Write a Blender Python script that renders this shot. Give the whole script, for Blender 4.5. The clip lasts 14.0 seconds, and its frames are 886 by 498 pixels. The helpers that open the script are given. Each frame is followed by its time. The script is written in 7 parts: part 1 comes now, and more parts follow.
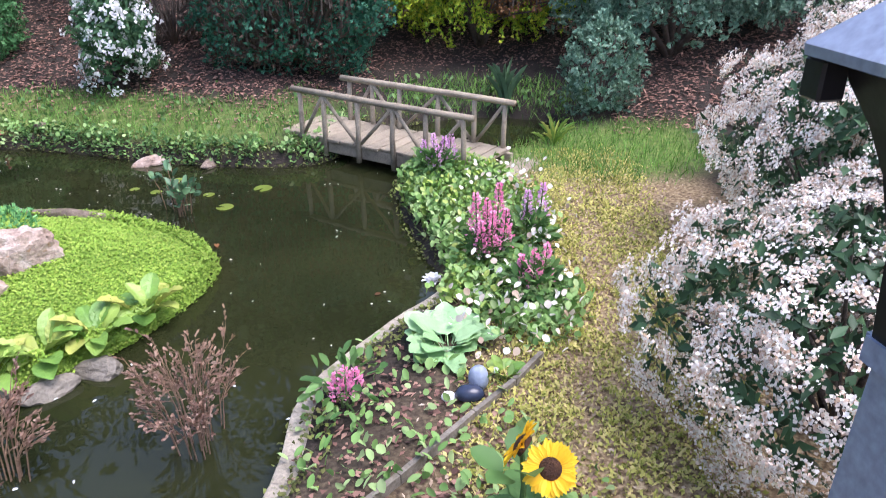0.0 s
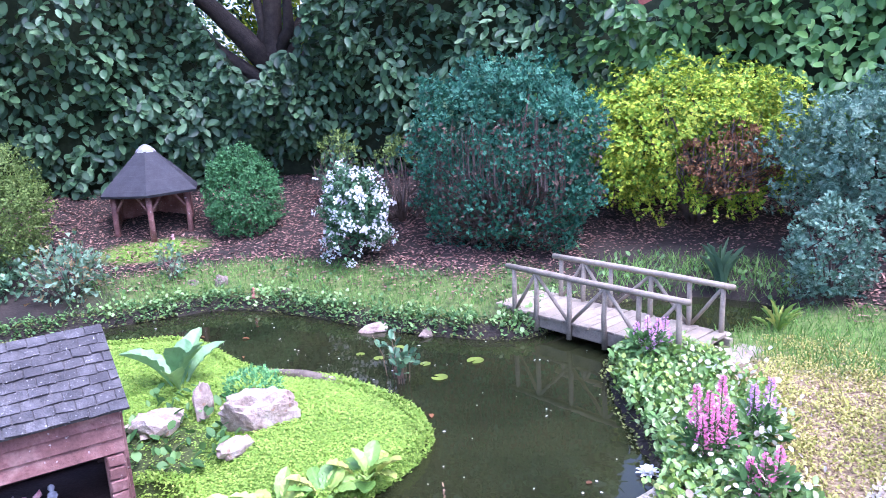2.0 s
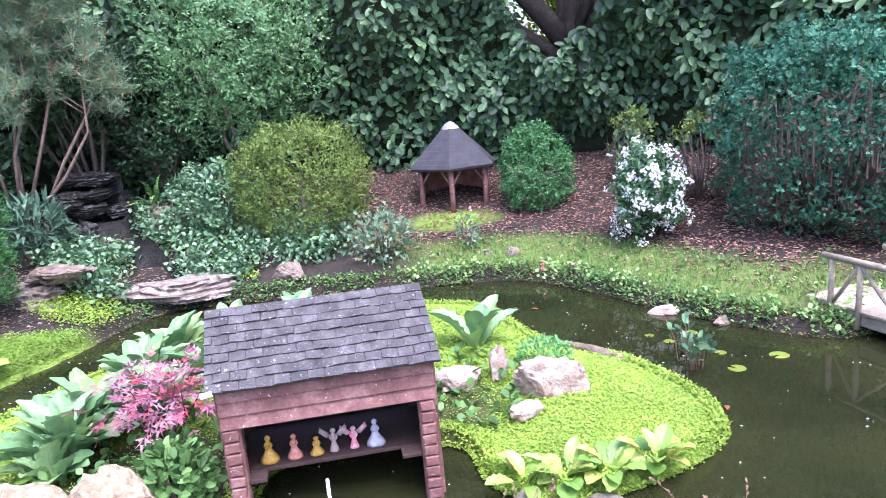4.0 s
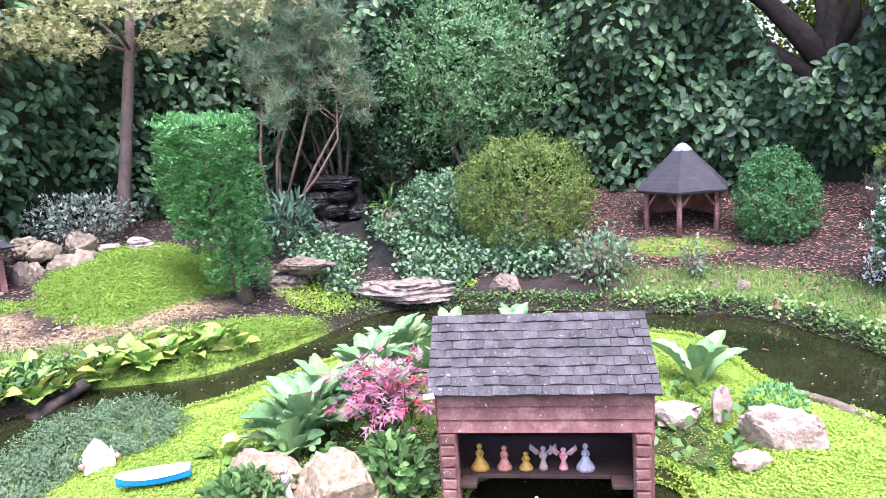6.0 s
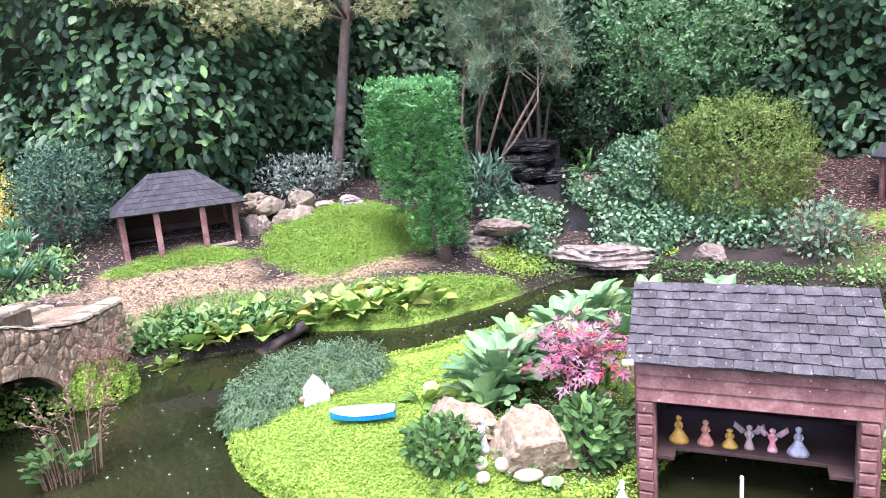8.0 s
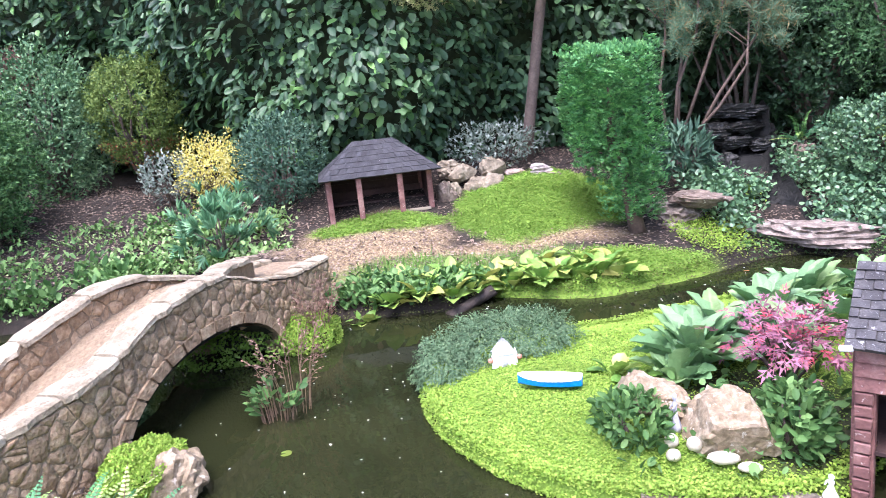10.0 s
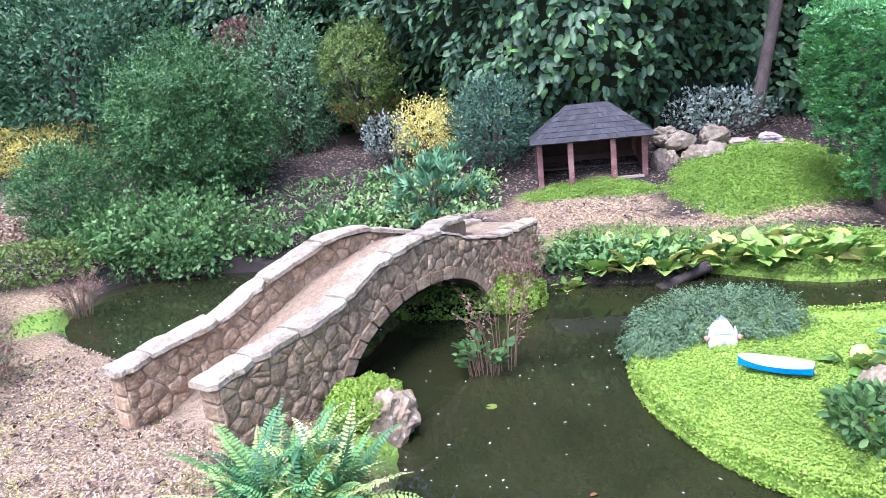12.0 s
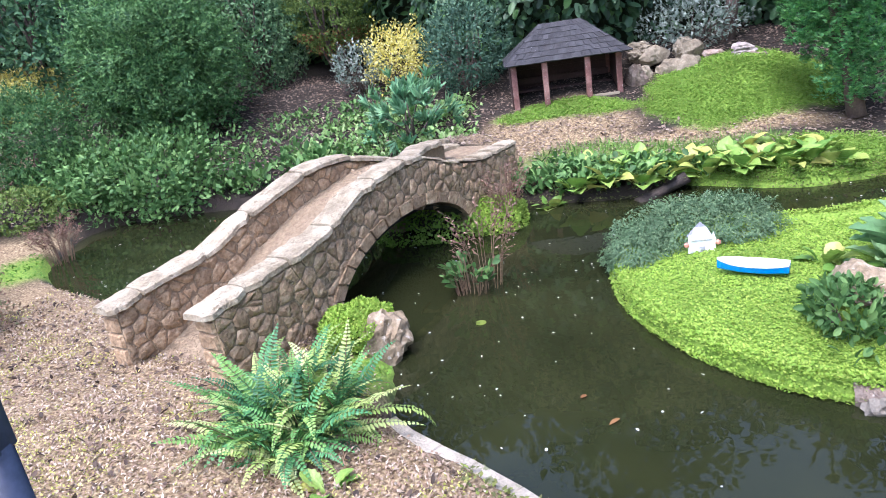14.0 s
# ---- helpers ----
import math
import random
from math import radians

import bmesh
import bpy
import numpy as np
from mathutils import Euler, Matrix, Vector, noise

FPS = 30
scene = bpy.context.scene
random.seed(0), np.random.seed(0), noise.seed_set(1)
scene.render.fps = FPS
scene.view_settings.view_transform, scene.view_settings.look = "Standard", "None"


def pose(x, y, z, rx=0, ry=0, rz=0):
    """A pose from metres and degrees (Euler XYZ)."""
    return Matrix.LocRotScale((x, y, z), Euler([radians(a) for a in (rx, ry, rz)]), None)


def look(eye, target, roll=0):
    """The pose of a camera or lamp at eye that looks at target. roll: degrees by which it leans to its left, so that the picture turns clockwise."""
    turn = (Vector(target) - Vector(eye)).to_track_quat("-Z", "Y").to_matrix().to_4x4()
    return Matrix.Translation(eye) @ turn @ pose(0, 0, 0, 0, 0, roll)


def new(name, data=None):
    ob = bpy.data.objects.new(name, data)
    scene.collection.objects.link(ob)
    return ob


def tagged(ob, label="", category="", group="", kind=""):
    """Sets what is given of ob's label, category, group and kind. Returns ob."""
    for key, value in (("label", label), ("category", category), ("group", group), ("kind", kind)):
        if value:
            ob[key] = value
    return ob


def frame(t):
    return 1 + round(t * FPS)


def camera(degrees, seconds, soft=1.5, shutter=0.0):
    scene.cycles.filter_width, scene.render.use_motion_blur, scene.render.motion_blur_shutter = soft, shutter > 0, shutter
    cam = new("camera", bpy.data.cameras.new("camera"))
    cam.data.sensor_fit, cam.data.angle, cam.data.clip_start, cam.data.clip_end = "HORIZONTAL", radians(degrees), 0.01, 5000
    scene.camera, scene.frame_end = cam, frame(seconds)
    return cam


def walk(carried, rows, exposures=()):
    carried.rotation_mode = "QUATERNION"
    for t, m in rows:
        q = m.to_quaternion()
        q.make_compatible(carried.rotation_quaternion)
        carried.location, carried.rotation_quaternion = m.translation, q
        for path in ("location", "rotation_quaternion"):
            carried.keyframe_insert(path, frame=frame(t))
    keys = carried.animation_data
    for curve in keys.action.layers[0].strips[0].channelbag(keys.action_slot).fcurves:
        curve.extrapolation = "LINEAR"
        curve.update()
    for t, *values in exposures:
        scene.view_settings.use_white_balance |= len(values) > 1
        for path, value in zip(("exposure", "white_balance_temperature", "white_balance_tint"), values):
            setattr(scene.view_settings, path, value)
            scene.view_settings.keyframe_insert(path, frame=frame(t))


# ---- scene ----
cam = camera(63.63, 14.0, soft=0.7, shutter=0.1)
# seconds, eye x y z, yaw, pitch, roll
PATH = [
    (0.0, 0.009, -0.079, 1.575, 0.33, -26.29, 0.65),
    (0.5, -0.011, -0.068, 1.641, -1.65, -17.85, -0.02),
    (1.0, -0.027, -0.079, 1.658, 2.09, -15.78, 1.90),
    (1.5, -0.050, -0.127, 1.685, 9.44, -14.12, 2.92),
    (2.0, -0.069, -0.144, 1.692, 15.88, -12.82, 3.23),
    (2.5, -0.073, -0.153, 1.699, 21.15, -12.25, 4.03),
    (3.0, -0.092, -0.172, 1.690, 26.51, -13.17, 3.29),
    (3.5, -0.116, -0.187, 1.692, 31.18, -13.18, 4.08),
    (4.0, -0.141, -0.212, 1.691, 38.12, -12.97, 5.09),
    (4.2, -0.143, -0.217, 1.692, 40.40, -12.05, 4.90),
    (6.3, -0.179, -0.275, 1.726, 56.77, -10.75, 3.20),
    (6.5, -0.180, -0.278, 1.726, 57.40, -10.93, 2.81),
    (7.0, -0.183, -0.306, 1.720, 60.77, -11.97, 2.23),
    (7.2, -0.181, -0.300, 1.720, 62.86, -11.77, 2.80),
    (9.3, -0.185, -0.364, 1.700, 79.14, -14.33, 6.10),
    (9.5, -0.179, -0.349, 1.701, 79.86, -14.14, 6.31),
    (10.0, -0.170, -0.367, 1.710, 85.76, -13.38, 5.85),
    (10.5, -0.162, -0.399, 1.703, 90.48, -13.37, 5.59),
    (11.0, -0.165, -0.423, 1.699, 95.17, -13.86, 5.30),
    (11.5, -0.164, -0.451, 1.689, 98.67, -14.13, 5.21),
    (12.0, -0.164, -0.468, 1.696, 101.85, -14.38, 6.01),
    (12.5, -0.164, -0.484, 1.697, 104.70, -14.56, 6.77),
    (13.0, -0.148, -0.491, 1.697, 106.27, -14.89, 6.98),
    (13.5, -0.142, -0.509, 1.675, 104.11, -17.47, 7.23),
    (14.0, -0.102, -0.500, 1.654, 99.17, -20.04, 8.40),
]
EXPOSURE = [(0.0, 1.36, 5900, 21), (0.5, 1.6, 5800, 22), (1.0, 1.74, 5700, 24), (1.5, 1.88, 5300, 32), (2.0, 1.97, 5050, 36), (3.0, 2.06, 5250, 34), (4.0, 2.08, 5600, 29), (7.0, 2.08, 5850, 30), (9.5, 1.92, 5750, 26), (10.5, 1.88, 5650, 26), (11.5, 1.83, 5350, 28), (13.0, 1.7, 5450, 24), (14.0, 1.56, 5600, 21)]
walk(cam, [(t, pose(x, y, z, 90 + p, r, h)) for t, x, y, z, h, p, r in PATH], EXPOSURE)

# ---------------------------------------------------------------- light
world = bpy.data.worlds.new("sky")
scene.world = world
world.use_nodes = True
wn = world.node_tree
sky = wn.nodes.new("ShaderNodeTexSky")
sky.sky_type = "NISHITA"
sky.sun_disc = False
sky.sun_elevation = radians(67)
sky.sun_rotation = radians(112)
sky.air_density, sky.dust_density, sky.ozone_density = 1.2, 4.0, 1.0
wn.nodes["Background"].inputs["Strength"].default_value = 0.165
wn.links.new(sky.outputs[0], wn.nodes["Background"].inputs[0])
sun = new("sun", bpy.data.lights.new("sun", "SUN"))
sun.data.energy, sun.data.angle, sun.data.color = 1.25, radians(34), (1.0, 0.97, 0.93)
sun.matrix_world = look((3.4, -1.4, 8.6), (0, 0, 0))

# ---------------------------------------------------------------- materials
MATS = {}


def shade(name, stops, scale=6.0, rough=0.8, bump=0.3, fine=60.0, metal=0.0, piece=0.0, island=0.0, depth=0.01, spec=0.4):
    """A surface: colours over a coarse noise, fine grain, relief, and a spread from piece to piece."""
    m = bpy.data.materials.new(name)
    m.use_nodes = True
    n, l = m.node_tree.nodes, m.node_tree.links
    b = n["Principled BSDF"]
    geo = n.new("ShaderNodeNewGeometry")
    n1 = n.new("ShaderNodeTexNoise")
    n1.inputs["Scale"].default_value, n1.inputs["Detail"].default_value, n1.inputs["Roughness"].default_value = scale, 8, 0.65
    n2 = n.new("ShaderNodeTexNoise")
    n2.inputs["Scale"].default_value, n2.inputs["Detail"].default_value = fine, 5
    l.new(geo.outputs["Position"], n1.inputs["Vector"])
    l.new(geo.outputs["Position"], n2.inputs["Vector"])
    ramp_node = n.new("ShaderNodeValToRGB")
    e = ramp_node.color_ramp.elements
    while len(e) < len(stops):
        e.new(0.5)
    for k, c in enumerate(stops):
        e[k].position = 0.28 + 0.44 * k / max(1, len(stops) - 1)
        e[k].color = (*c, 1)
    l.new(n1.outputs["Fac"], ramp_node.inputs[0])
    mul = n.new("ShaderNodeMath")
    mul.operation = "MULTIPLY_ADD"
    mul.inputs[1].default_value, mul.inputs[2].default_value = 0.9, 0.55
    l.new(n2.outputs["Fac"], mul.inputs[0])
    hsv = n.new("ShaderNodeHueSaturation")
    l.new(ramp_node.outputs[0], hsv.inputs["Color"])
    val = mul.outputs[0]
    if piece or island:
        if piece:
            src = n.new("ShaderNodeObjectInfo").outputs["Random"]
        else:
            src = geo.outputs["Random Per Island"]
        amt = piece or island
        m2 = n.new("ShaderNodeMath")
        m2.operation = "MULTIPLY_ADD"
        m2.inputs[1].default_value, m2.inputs[2].default_value = 2 * amt, 1 - amt
        l.new(src, m2.inputs[0])
        m3 = n.new("ShaderNodeMath")
        m3.operation = "MULTIPLY"
        l.new(val, m3.inputs[0])
        l.new(m2.outputs[0], m3.inputs[1])
        val = m3.outputs[0]
    l.new(val, hsv.inputs["Value"])
    l.new(hsv.outputs[0], b.inputs["Base Color"])
    b.inputs["Roughness"].default_value, b.inputs["Metallic"].default_value = rough, metal
    b.inputs["Specular IOR Level"].default_value = spec
    if bump:
        bp = n.new("ShaderNodeBump")
        bp.inputs["Strength"].default_value, bp.inputs["Distance"].default_value = bump, depth
        l.new(n2.outputs["Fac"], bp.inputs["Height"])
        l.new(bp.outputs[0], b.inputs["Normal"])
    MATS[name] = m
    return m


def lichen(m, scale, cut, colour):
    """Pale crusts of lichen in small irregular spots."""
    n, l = m.node_tree.nodes, m.node_tree.links
    b = n["Principled BSDF"]
    cur = b.inputs["Base Color"].links[0].from_socket
    geo = n.new("ShaderNodeNewGeometry")
    no = n.new("ShaderNodeTexNoise")
    no.inputs["Scale"].default_value, no.inputs["Detail"].default_value, no.inputs["Roughness"].default_value = scale, 4, .6
    l.new(geo.outputs["Position"], no.inputs["Vector"])
    r = n.new("ShaderNodeValToRGB")
    r.color_ramp.elements[0].position, r.color_ramp.elements[1].position = cut, cut + .035
    l.new(no.outputs["Fac"], r.inputs[0])
    mx = n.new("ShaderNodeMix")
    mx.data_type = "RGBA"
    l.new(r.outputs[0], mx.inputs["Factor"])
    l.new(cur, mx.inputs["A"])
    mx.inputs["B"].default_value = (*colour, 1)
    l.new(mx.outputs["Result"], b.inputs["Base Color"])


def leafy(name, stops, rough=0.45, spec=0.5, thin=0.17, patch=1.2, patch_amt=0.35, single=False):
    """Leaves: each its own shade, patches over the plant, some light through the blade."""
    m = bpy.data.materials.new(name)
    m.use_nodes = True
    n, l = m.node_tree.nodes, m.node_tree.links
    b = n["Principled BSDF"]
    geo = n.new("ShaderNodeNewGeometry")
    r = n.new("ShaderNodeValToRGB")
    e = r.color_ramp.elements
    while len(e) < len(stops):
        e.new(0.5)
    for k, c in enumerate(stops):
        e[k].position = k / max(1, len(stops) - 1)
        e[k].color = (*c, 1)
    l.new(n.new("ShaderNodeObjectInfo").outputs["Random"] if single else geo.outputs["Random Per Island"], r.inputs[0])
    no = n.new("ShaderNodeTexNoise")
    no.inputs["Scale"].default_value, no.inputs["Detail"].default_value = patch, 3
    l.new(geo.outputs["Position"], no.inputs["Vector"])
    ma = n.new("ShaderNodeMath")
    ma.operation = "MULTIPLY_ADD"
    ma.inputs[1].default_value, ma.inputs[2].default_value = 2 * patch_amt, 1 - patch_amt
    l.new(no.outputs["Fac"], ma.inputs[0])
    h = n.new("ShaderNodeHueSaturation")
    l.new(r.outputs[0], h.inputs["Color"])
    l.new(ma.outputs[0], h.inputs["Value"])
    l.new(h.outputs[0], b.inputs["Base Color"])
    b.inputs["Roughness"].default_value = rough
    b.inputs["Specular IOR Level"].default_value = spec
    if single:
        w = n.new("ShaderNodeTexNoise")
        w.inputs["Scale"].default_value, w.inputs["Detail"].default_value = 70, 2
        l.new(geo.outputs["Position"], w.inputs["Vector"])
        bp = n.new("ShaderNodeBump")
        bp.inputs["Strength"].default_value, bp.inputs["Distance"].default_value = .7, .006
        l.new(w.outputs["Fac"], bp.inputs["Height"])
        l.new(bp.outputs[0], b.inputs["Normal"])
    tr = n.new("ShaderNodeBsdfTranslucent")
    l.new(h.outputs[0], tr.inputs["Color"])
    mx = n.new("ShaderNodeMixShader")
    mx.inputs[0].default_value = thin
    l.new(b.outputs[0], mx.inputs[1])
    l.new(tr.outputs[0], mx.inputs[2])
    l.new(mx.outputs[0], n["Material Output"].inputs["Surface"])
    MATS[name] = m
    return m


leafy("laurel", [(0.023, 0.055, 0.029), (0.045, 0.1, 0.048), (0.076, 0.158, 0.068), (0.125, 0.23, 0.095)], rough=0.46, spec=0.36)
leafy("sunlit_laurel", [(0.05, 0.14, 0.04), (0.11, 0.25, 0.065), (0.2, 0.38, 0.1)], rough=0.5, spec=0.4)
leafy("bay_leaf", [(0.035, 0.09, 0.045), (0.065, 0.15, 0.07), (0.12, 0.23, 0.1)], rough=0.45, spec=0.22, thin=0.25)
leafy("dark_laurel", [(0.022, 0.05, 0.026), (0.038, 0.085, 0.04), (0.06, 0.125, 0.055)], rough=0.4, spec=0.22)
leafy("moss_leaf", [(0.17, 0.3, 0.035), (0.21, 0.35, 0.045), (0.26, 0.39, 0.055), (0.32, 0.42, 0.08)], rough=0.6, patch=3.2, patch_amt=0.38, spec=0.22)
leafy("shore_moss", [(0.06, 0.075, 0.025), (0.11, 0.12, 0.04), (0.16, 0.18, 0.05), (0.2, 0.26, 0.06)], rough=0.7, patch=5, patch_amt=0.5, spec=0.2)
leafy("moss_dark", [(0.06, 0.15, 0.02), (0.1, 0.22, 0.03), (0.16, 0.3, 0.04)], rough=0.6, patch=2.5, spec=0.22)
leafy("thuja_leaf", [(0.055, 0.18, 0.065), (0.12, 0.33, 0.115), (0.26, 0.52, 0.17)], rough=0.6, patch=3, spec=0.22)
leafy("yew_leaf", [(0.06, 0.11, 0.022), (0.13, 0.2, 0.045), (0.23, 0.31, 0.08)], rough=0.6, patch=4, spec=0.22)
leafy("spruce_leaf", [(0.018, 0.08, 0.052), (0.04, 0.15, 0.09), (0.085, 0.25, 0.145)], rough=0.6, patch=3, spec=0.22)
leafy("dark_conifer", [(0.024, 0.075, 0.028), (0.07, 0.17, 0.055), (0.19, 0.35, 0.115)], rough=0.55, patch=4, spec=0.22, thin=0.25)
leafy("yellow_leaf", [(0.07, 0.17, 0.02), (0.2, 0.36, 0.025), (0.4, 0.5, 0.03), (0.55, 0.55, 0.05)], rough=0.6, patch=3, spec=0.22)
leafy("brown_leaf", [(0.1, 0.04, 0.015), (0.2, 0.085, 0.03), (0.3, 0.16, 0.06)], rough=0.8)
leafy("blue_leaf", [(0.035, 0.08, 0.052), (0.06, 0.13, 0.08), (0.12, 0.205, 0.13)], rough=0.55, patch=4, spec=0.22)
leafy("white_petal", [(0.8, 0.77, 0.71), (0.88, 0.87, 0.83), (0.86, 0.8, 0.74), (0.74, 0.6, 0.5), (0.42, 0.3, 0.2)], rough=0.6, thin=0.35, spec=0.22)
leafy("pure_petal", [(0.8, 0.8, 0.8), (0.88, 0.88, 0.88)], rough=0.6, thin=0.3)
leafy("pink_petal", [(0.95, 0.24, 0.5), (0.9, 0.38, 0.62), (0.95, 0.5, 0.68)], rough=0.6, thin=0.35)
leafy("mauve_petal", [(0.8, 0.42, 0.74), (0.86, 0.58, 0.82)], rough=0.6, thin=0.35)
leafy("sun_petal", [(0.85, 0.5, 0.01), (0.9, 0.62, 0.02)], rough=0.6, thin=0.3)
leafy("hosta_leaf", [(0.12, 0.25, 0.04), (0.19, 0.33, 0.06), (0.32, 0.38, 0.08)], rough=0.45, patch=5)
leafy("primula_leaf", [(0.13, 0.32, 0.11), (0.2, 0.42, 0.17), (0.27, 0.48, 0.22)], rough=0.5, patch=6)
leafy("hosta_single", [(0.12, 0.25, 0.045), (0.19, 0.34, 0.06), (0.3, 0.42, 0.09), (0.44, 0.44, 0.11)], rough=0.42, patch=14, single=True)
leafy("primula_single", [(0.11, 0.23, 0.09), (0.16, 0.3, 0.125), (0.21, 0.36, 0.16), (0.25, 0.37, 0.14)], rough=0.5, patch=18, single=True)
leafy("pale_single", [(0.26, 0.46, 0.2), (0.38, 0.57, 0.3)], rough=0.5, patch=14, single=True)
leafy("path_moss", [(0.17, 0.19, 0.035), (0.36, 0.37, 0.085), (0.5, 0.47, 0.15), (0.55, 0.46, 0.2)], rough=0.7, patch=4, patch_amt=0.5, spec=0.2)
leafy("euphorbia_leaf", [(0.06, 0.18, 0.085), (0.13, 0.3, 0.14), (0.24, 0.43, 0.21)], rough=0.5, patch=5)
leafy("cone_leaf", [(0.03, 0.1, 0.035), (0.06, 0.18, 0.06), (0.11, 0.28, 0.1)], rough=0.55, patch=5, spec=0.22)
leafy("seed_head", [(0.13, 0.07, 0.05), (0.24, 0.14, 0.1), (0.38, 0.26, 0.2)], rough=0.9)
leafy("fern_frond", [(0.035, 0.14, 0.06), (0.06, 0.21, 0.07), (0.11, 0.29, 0.075), (0.2, 0.37, 0.085), (0.33, 0.44, 0.11), (0.5, 0.54, 0.24)], rough=0.5, patch=8, single=True)
leafy("mid_leaf", [(0.046, 0.115, 0.034), (0.096, 0.2, 0.058), (0.19, 0.33, 0.105)], rough=0.5, patch=4, spec=0.22, thin=0.25)
leafy("ivy_leaf", [(0.062, 0.130, 0.070), (0.096, 0.200, 0.100), (0.200, 0.340, 0.160)], rough=0.4, patch=4)
leafy("fern_leaf", [(0.06, 0.2, 0.09), (0.13, 0.33, 0.1), (0.3, 0.45, 0.12), (0.6, 0.66, 0.3)], rough=0.5, patch=6)
leafy("grass_blade", [(0.07, 0.18, 0.03), (0.13, 0.28, 0.05), (0.21, 0.36, 0.08)], rough=0.6, patch=2, spec=0.22)
leafy("red_maple", [(0.2, 0.06, 0.09), (0.29, 0.11, 0.16), (0.37, 0.17, 0.23), (0.48, 0.05, 0.07)], rough=0.5)
leafy("maple_leaf", [(0.22, 0.3, 0.09), (0.42, 0.44, 0.2), (0.55, 0.5, 0.28)], rough=0.5)
leafy("pine_needle", [(0.08, 0.17, 0.1), (0.13, 0.24, 0.14), (0.2, 0.32, 0.19), (0.13, 0.23, 0.12), (0.4, 0.23, 0.09)], rough=0.6)
leafy("gold_leaf", [(0.5, 0.45, 0.06), (0.65, 0.58, 0.12), (0.75, 0.72, 0.35)], rough=0.5)
leafy("grey_green", [(0.055, 0.13, 0.065), (0.11, 0.22, 0.1), (0.22, 0.36, 0.17)], rough=0.5, patch=4, spec=0.22)
leafy("grey_leaf", [(0.11, 0.16, 0.12), (0.18, 0.23, 0.18), (0.32, 0.37, 0.32)], rough=0.6)
leafy("pale_juniper", [(0.065, 0.145, 0.095), (0.13, 0.245, 0.165), (0.26, 0.39, 0.28)], rough=0.55, patch=4, spec=0.22)
leafy("iris_leaf", [(0.05, 0.11, 0.06), (0.1, 0.18, 0.09)], rough=0.5, patch=8, single=True)
leafy("juniper_leaf", [(0.065, 0.13, 0.06), (0.115, 0.2, 0.1), (0.21, 0.3, 0.155)], rough=0.6, patch=5, spec=0.22)
leafy("old_twig", [(0.1, 0.06, 0.045), (0.2, 0.13, 0.1)], rough=0.9, thin=0)
leafy("border_leaf", [(0.12, 0.24, 0.06), (0.21, 0.35, 0.11), (0.34, 0.45, 0.2)], rough=0.5, patch=4, spec=0.22)
leafy("moss_mid", [(0.13, 0.25, 0.03), (0.16, 0.29, 0.04), (0.19, 0.32, 0.05), (0.23, 0.34, 0.065)], rough=0.6, patch=2.5, spec=0.22)
leafy("dead_leaf", [(0.04, 0.028, 0.02), (0.09, 0.06, 0.042), (0.17, 0.115, 0.08)], rough=0.8)
leafy("bright_small", [(0.07, 0.17, 0.065), (0.12, 0.25, 0.1), (0.21, 0.36, 0.16)], rough=0.45, patch=2, spec=0.22, thin=0.25)
leafy("brown_heath", [(0.15, 0.085, 0.06), (0.3, 0.18, 0.125), (0.12, 0.17, 0.06), (0.44, 0.3, 0.23)], rough=0.8)
leafy("chip", [(0.16, 0.1, 0.062), (0.25, 0.172, 0.115), (0.33, 0.25, 0.175), (0.48, 0.41, 0.32)], rough=0.9, thin=0.0)
leafy("litter", [(0.08, 0.055, 0.042), (0.15, 0.105, 0.078), (0.23, 0.17, 0.125), (0.33, 0.27, 0.21)], rough=0.9, thin=0.0)
leafy("red_chip", [(0.085, 0.042, 0.033), (0.19, 0.1, 0.076), (0.38, 0.23, 0.17)], rough=0.9, thin=0.0)
shade("bark", [(0.02, 0.016, 0.013), (0.065, 0.05, 0.04)], scale=14, fine=90, bump=0.8)
shade("maple_bark", [(0.075, 0.055, 0.045), (0.16, 0.12, 0.1)], scale=10, fine=60, bump=0.5)
shade("pine_bark", [(0.075, 0.052, 0.042), (0.19, 0.135, 0.105)], scale=10, fine=60, bump=0.6)
shade("twig", [(0.12, 0.07, 0.045), (0.28, 0.18, 0.12)], scale=20, fine=90, bump=0.4)
shade("mid_stem", [(0.06, 0.12, 0.03), (0.1, 0.16, 0.05)], scale=10, rough=0.7, bump=0)
shade("bark_twig", [(0.04, 0.03, 0.024), (0.13, 0.1, 0.08)], scale=20, fine=90, bump=0.4)
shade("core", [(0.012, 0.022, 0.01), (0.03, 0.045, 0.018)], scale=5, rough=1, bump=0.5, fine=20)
shade("old_wood", [(0.16, 0.132, 0.095), (0.3, 0.255, 0.19), (0.24, 0.21, 0.145)], scale=9, fine=120, bump=0.4, piece=0.14)
shade("brown_wood", [(0.1, 0.048, 0.042), (0.19, 0.09, 0.078), (0.32, 0.2, 0.17)], scale=7, fine=70, bump=0.4, piece=0.14)
lichen(MATS["brown_wood"], 46, .65, (.46, .38, .35))
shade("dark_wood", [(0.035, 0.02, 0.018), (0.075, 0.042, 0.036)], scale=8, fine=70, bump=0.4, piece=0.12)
shade("slate", [(0.034, 0.032, 0.033), (0.064, 0.061, 0.062), (0.115, 0.11, 0.108)], scale=16, fine=150, bump=0.5, piece=0.2, rough=0.85)
lichen(MATS["slate"], 95, .635, (.25, .25, .24))
lichen(MATS["slate"], 42, .67, (.42, .42, .4))
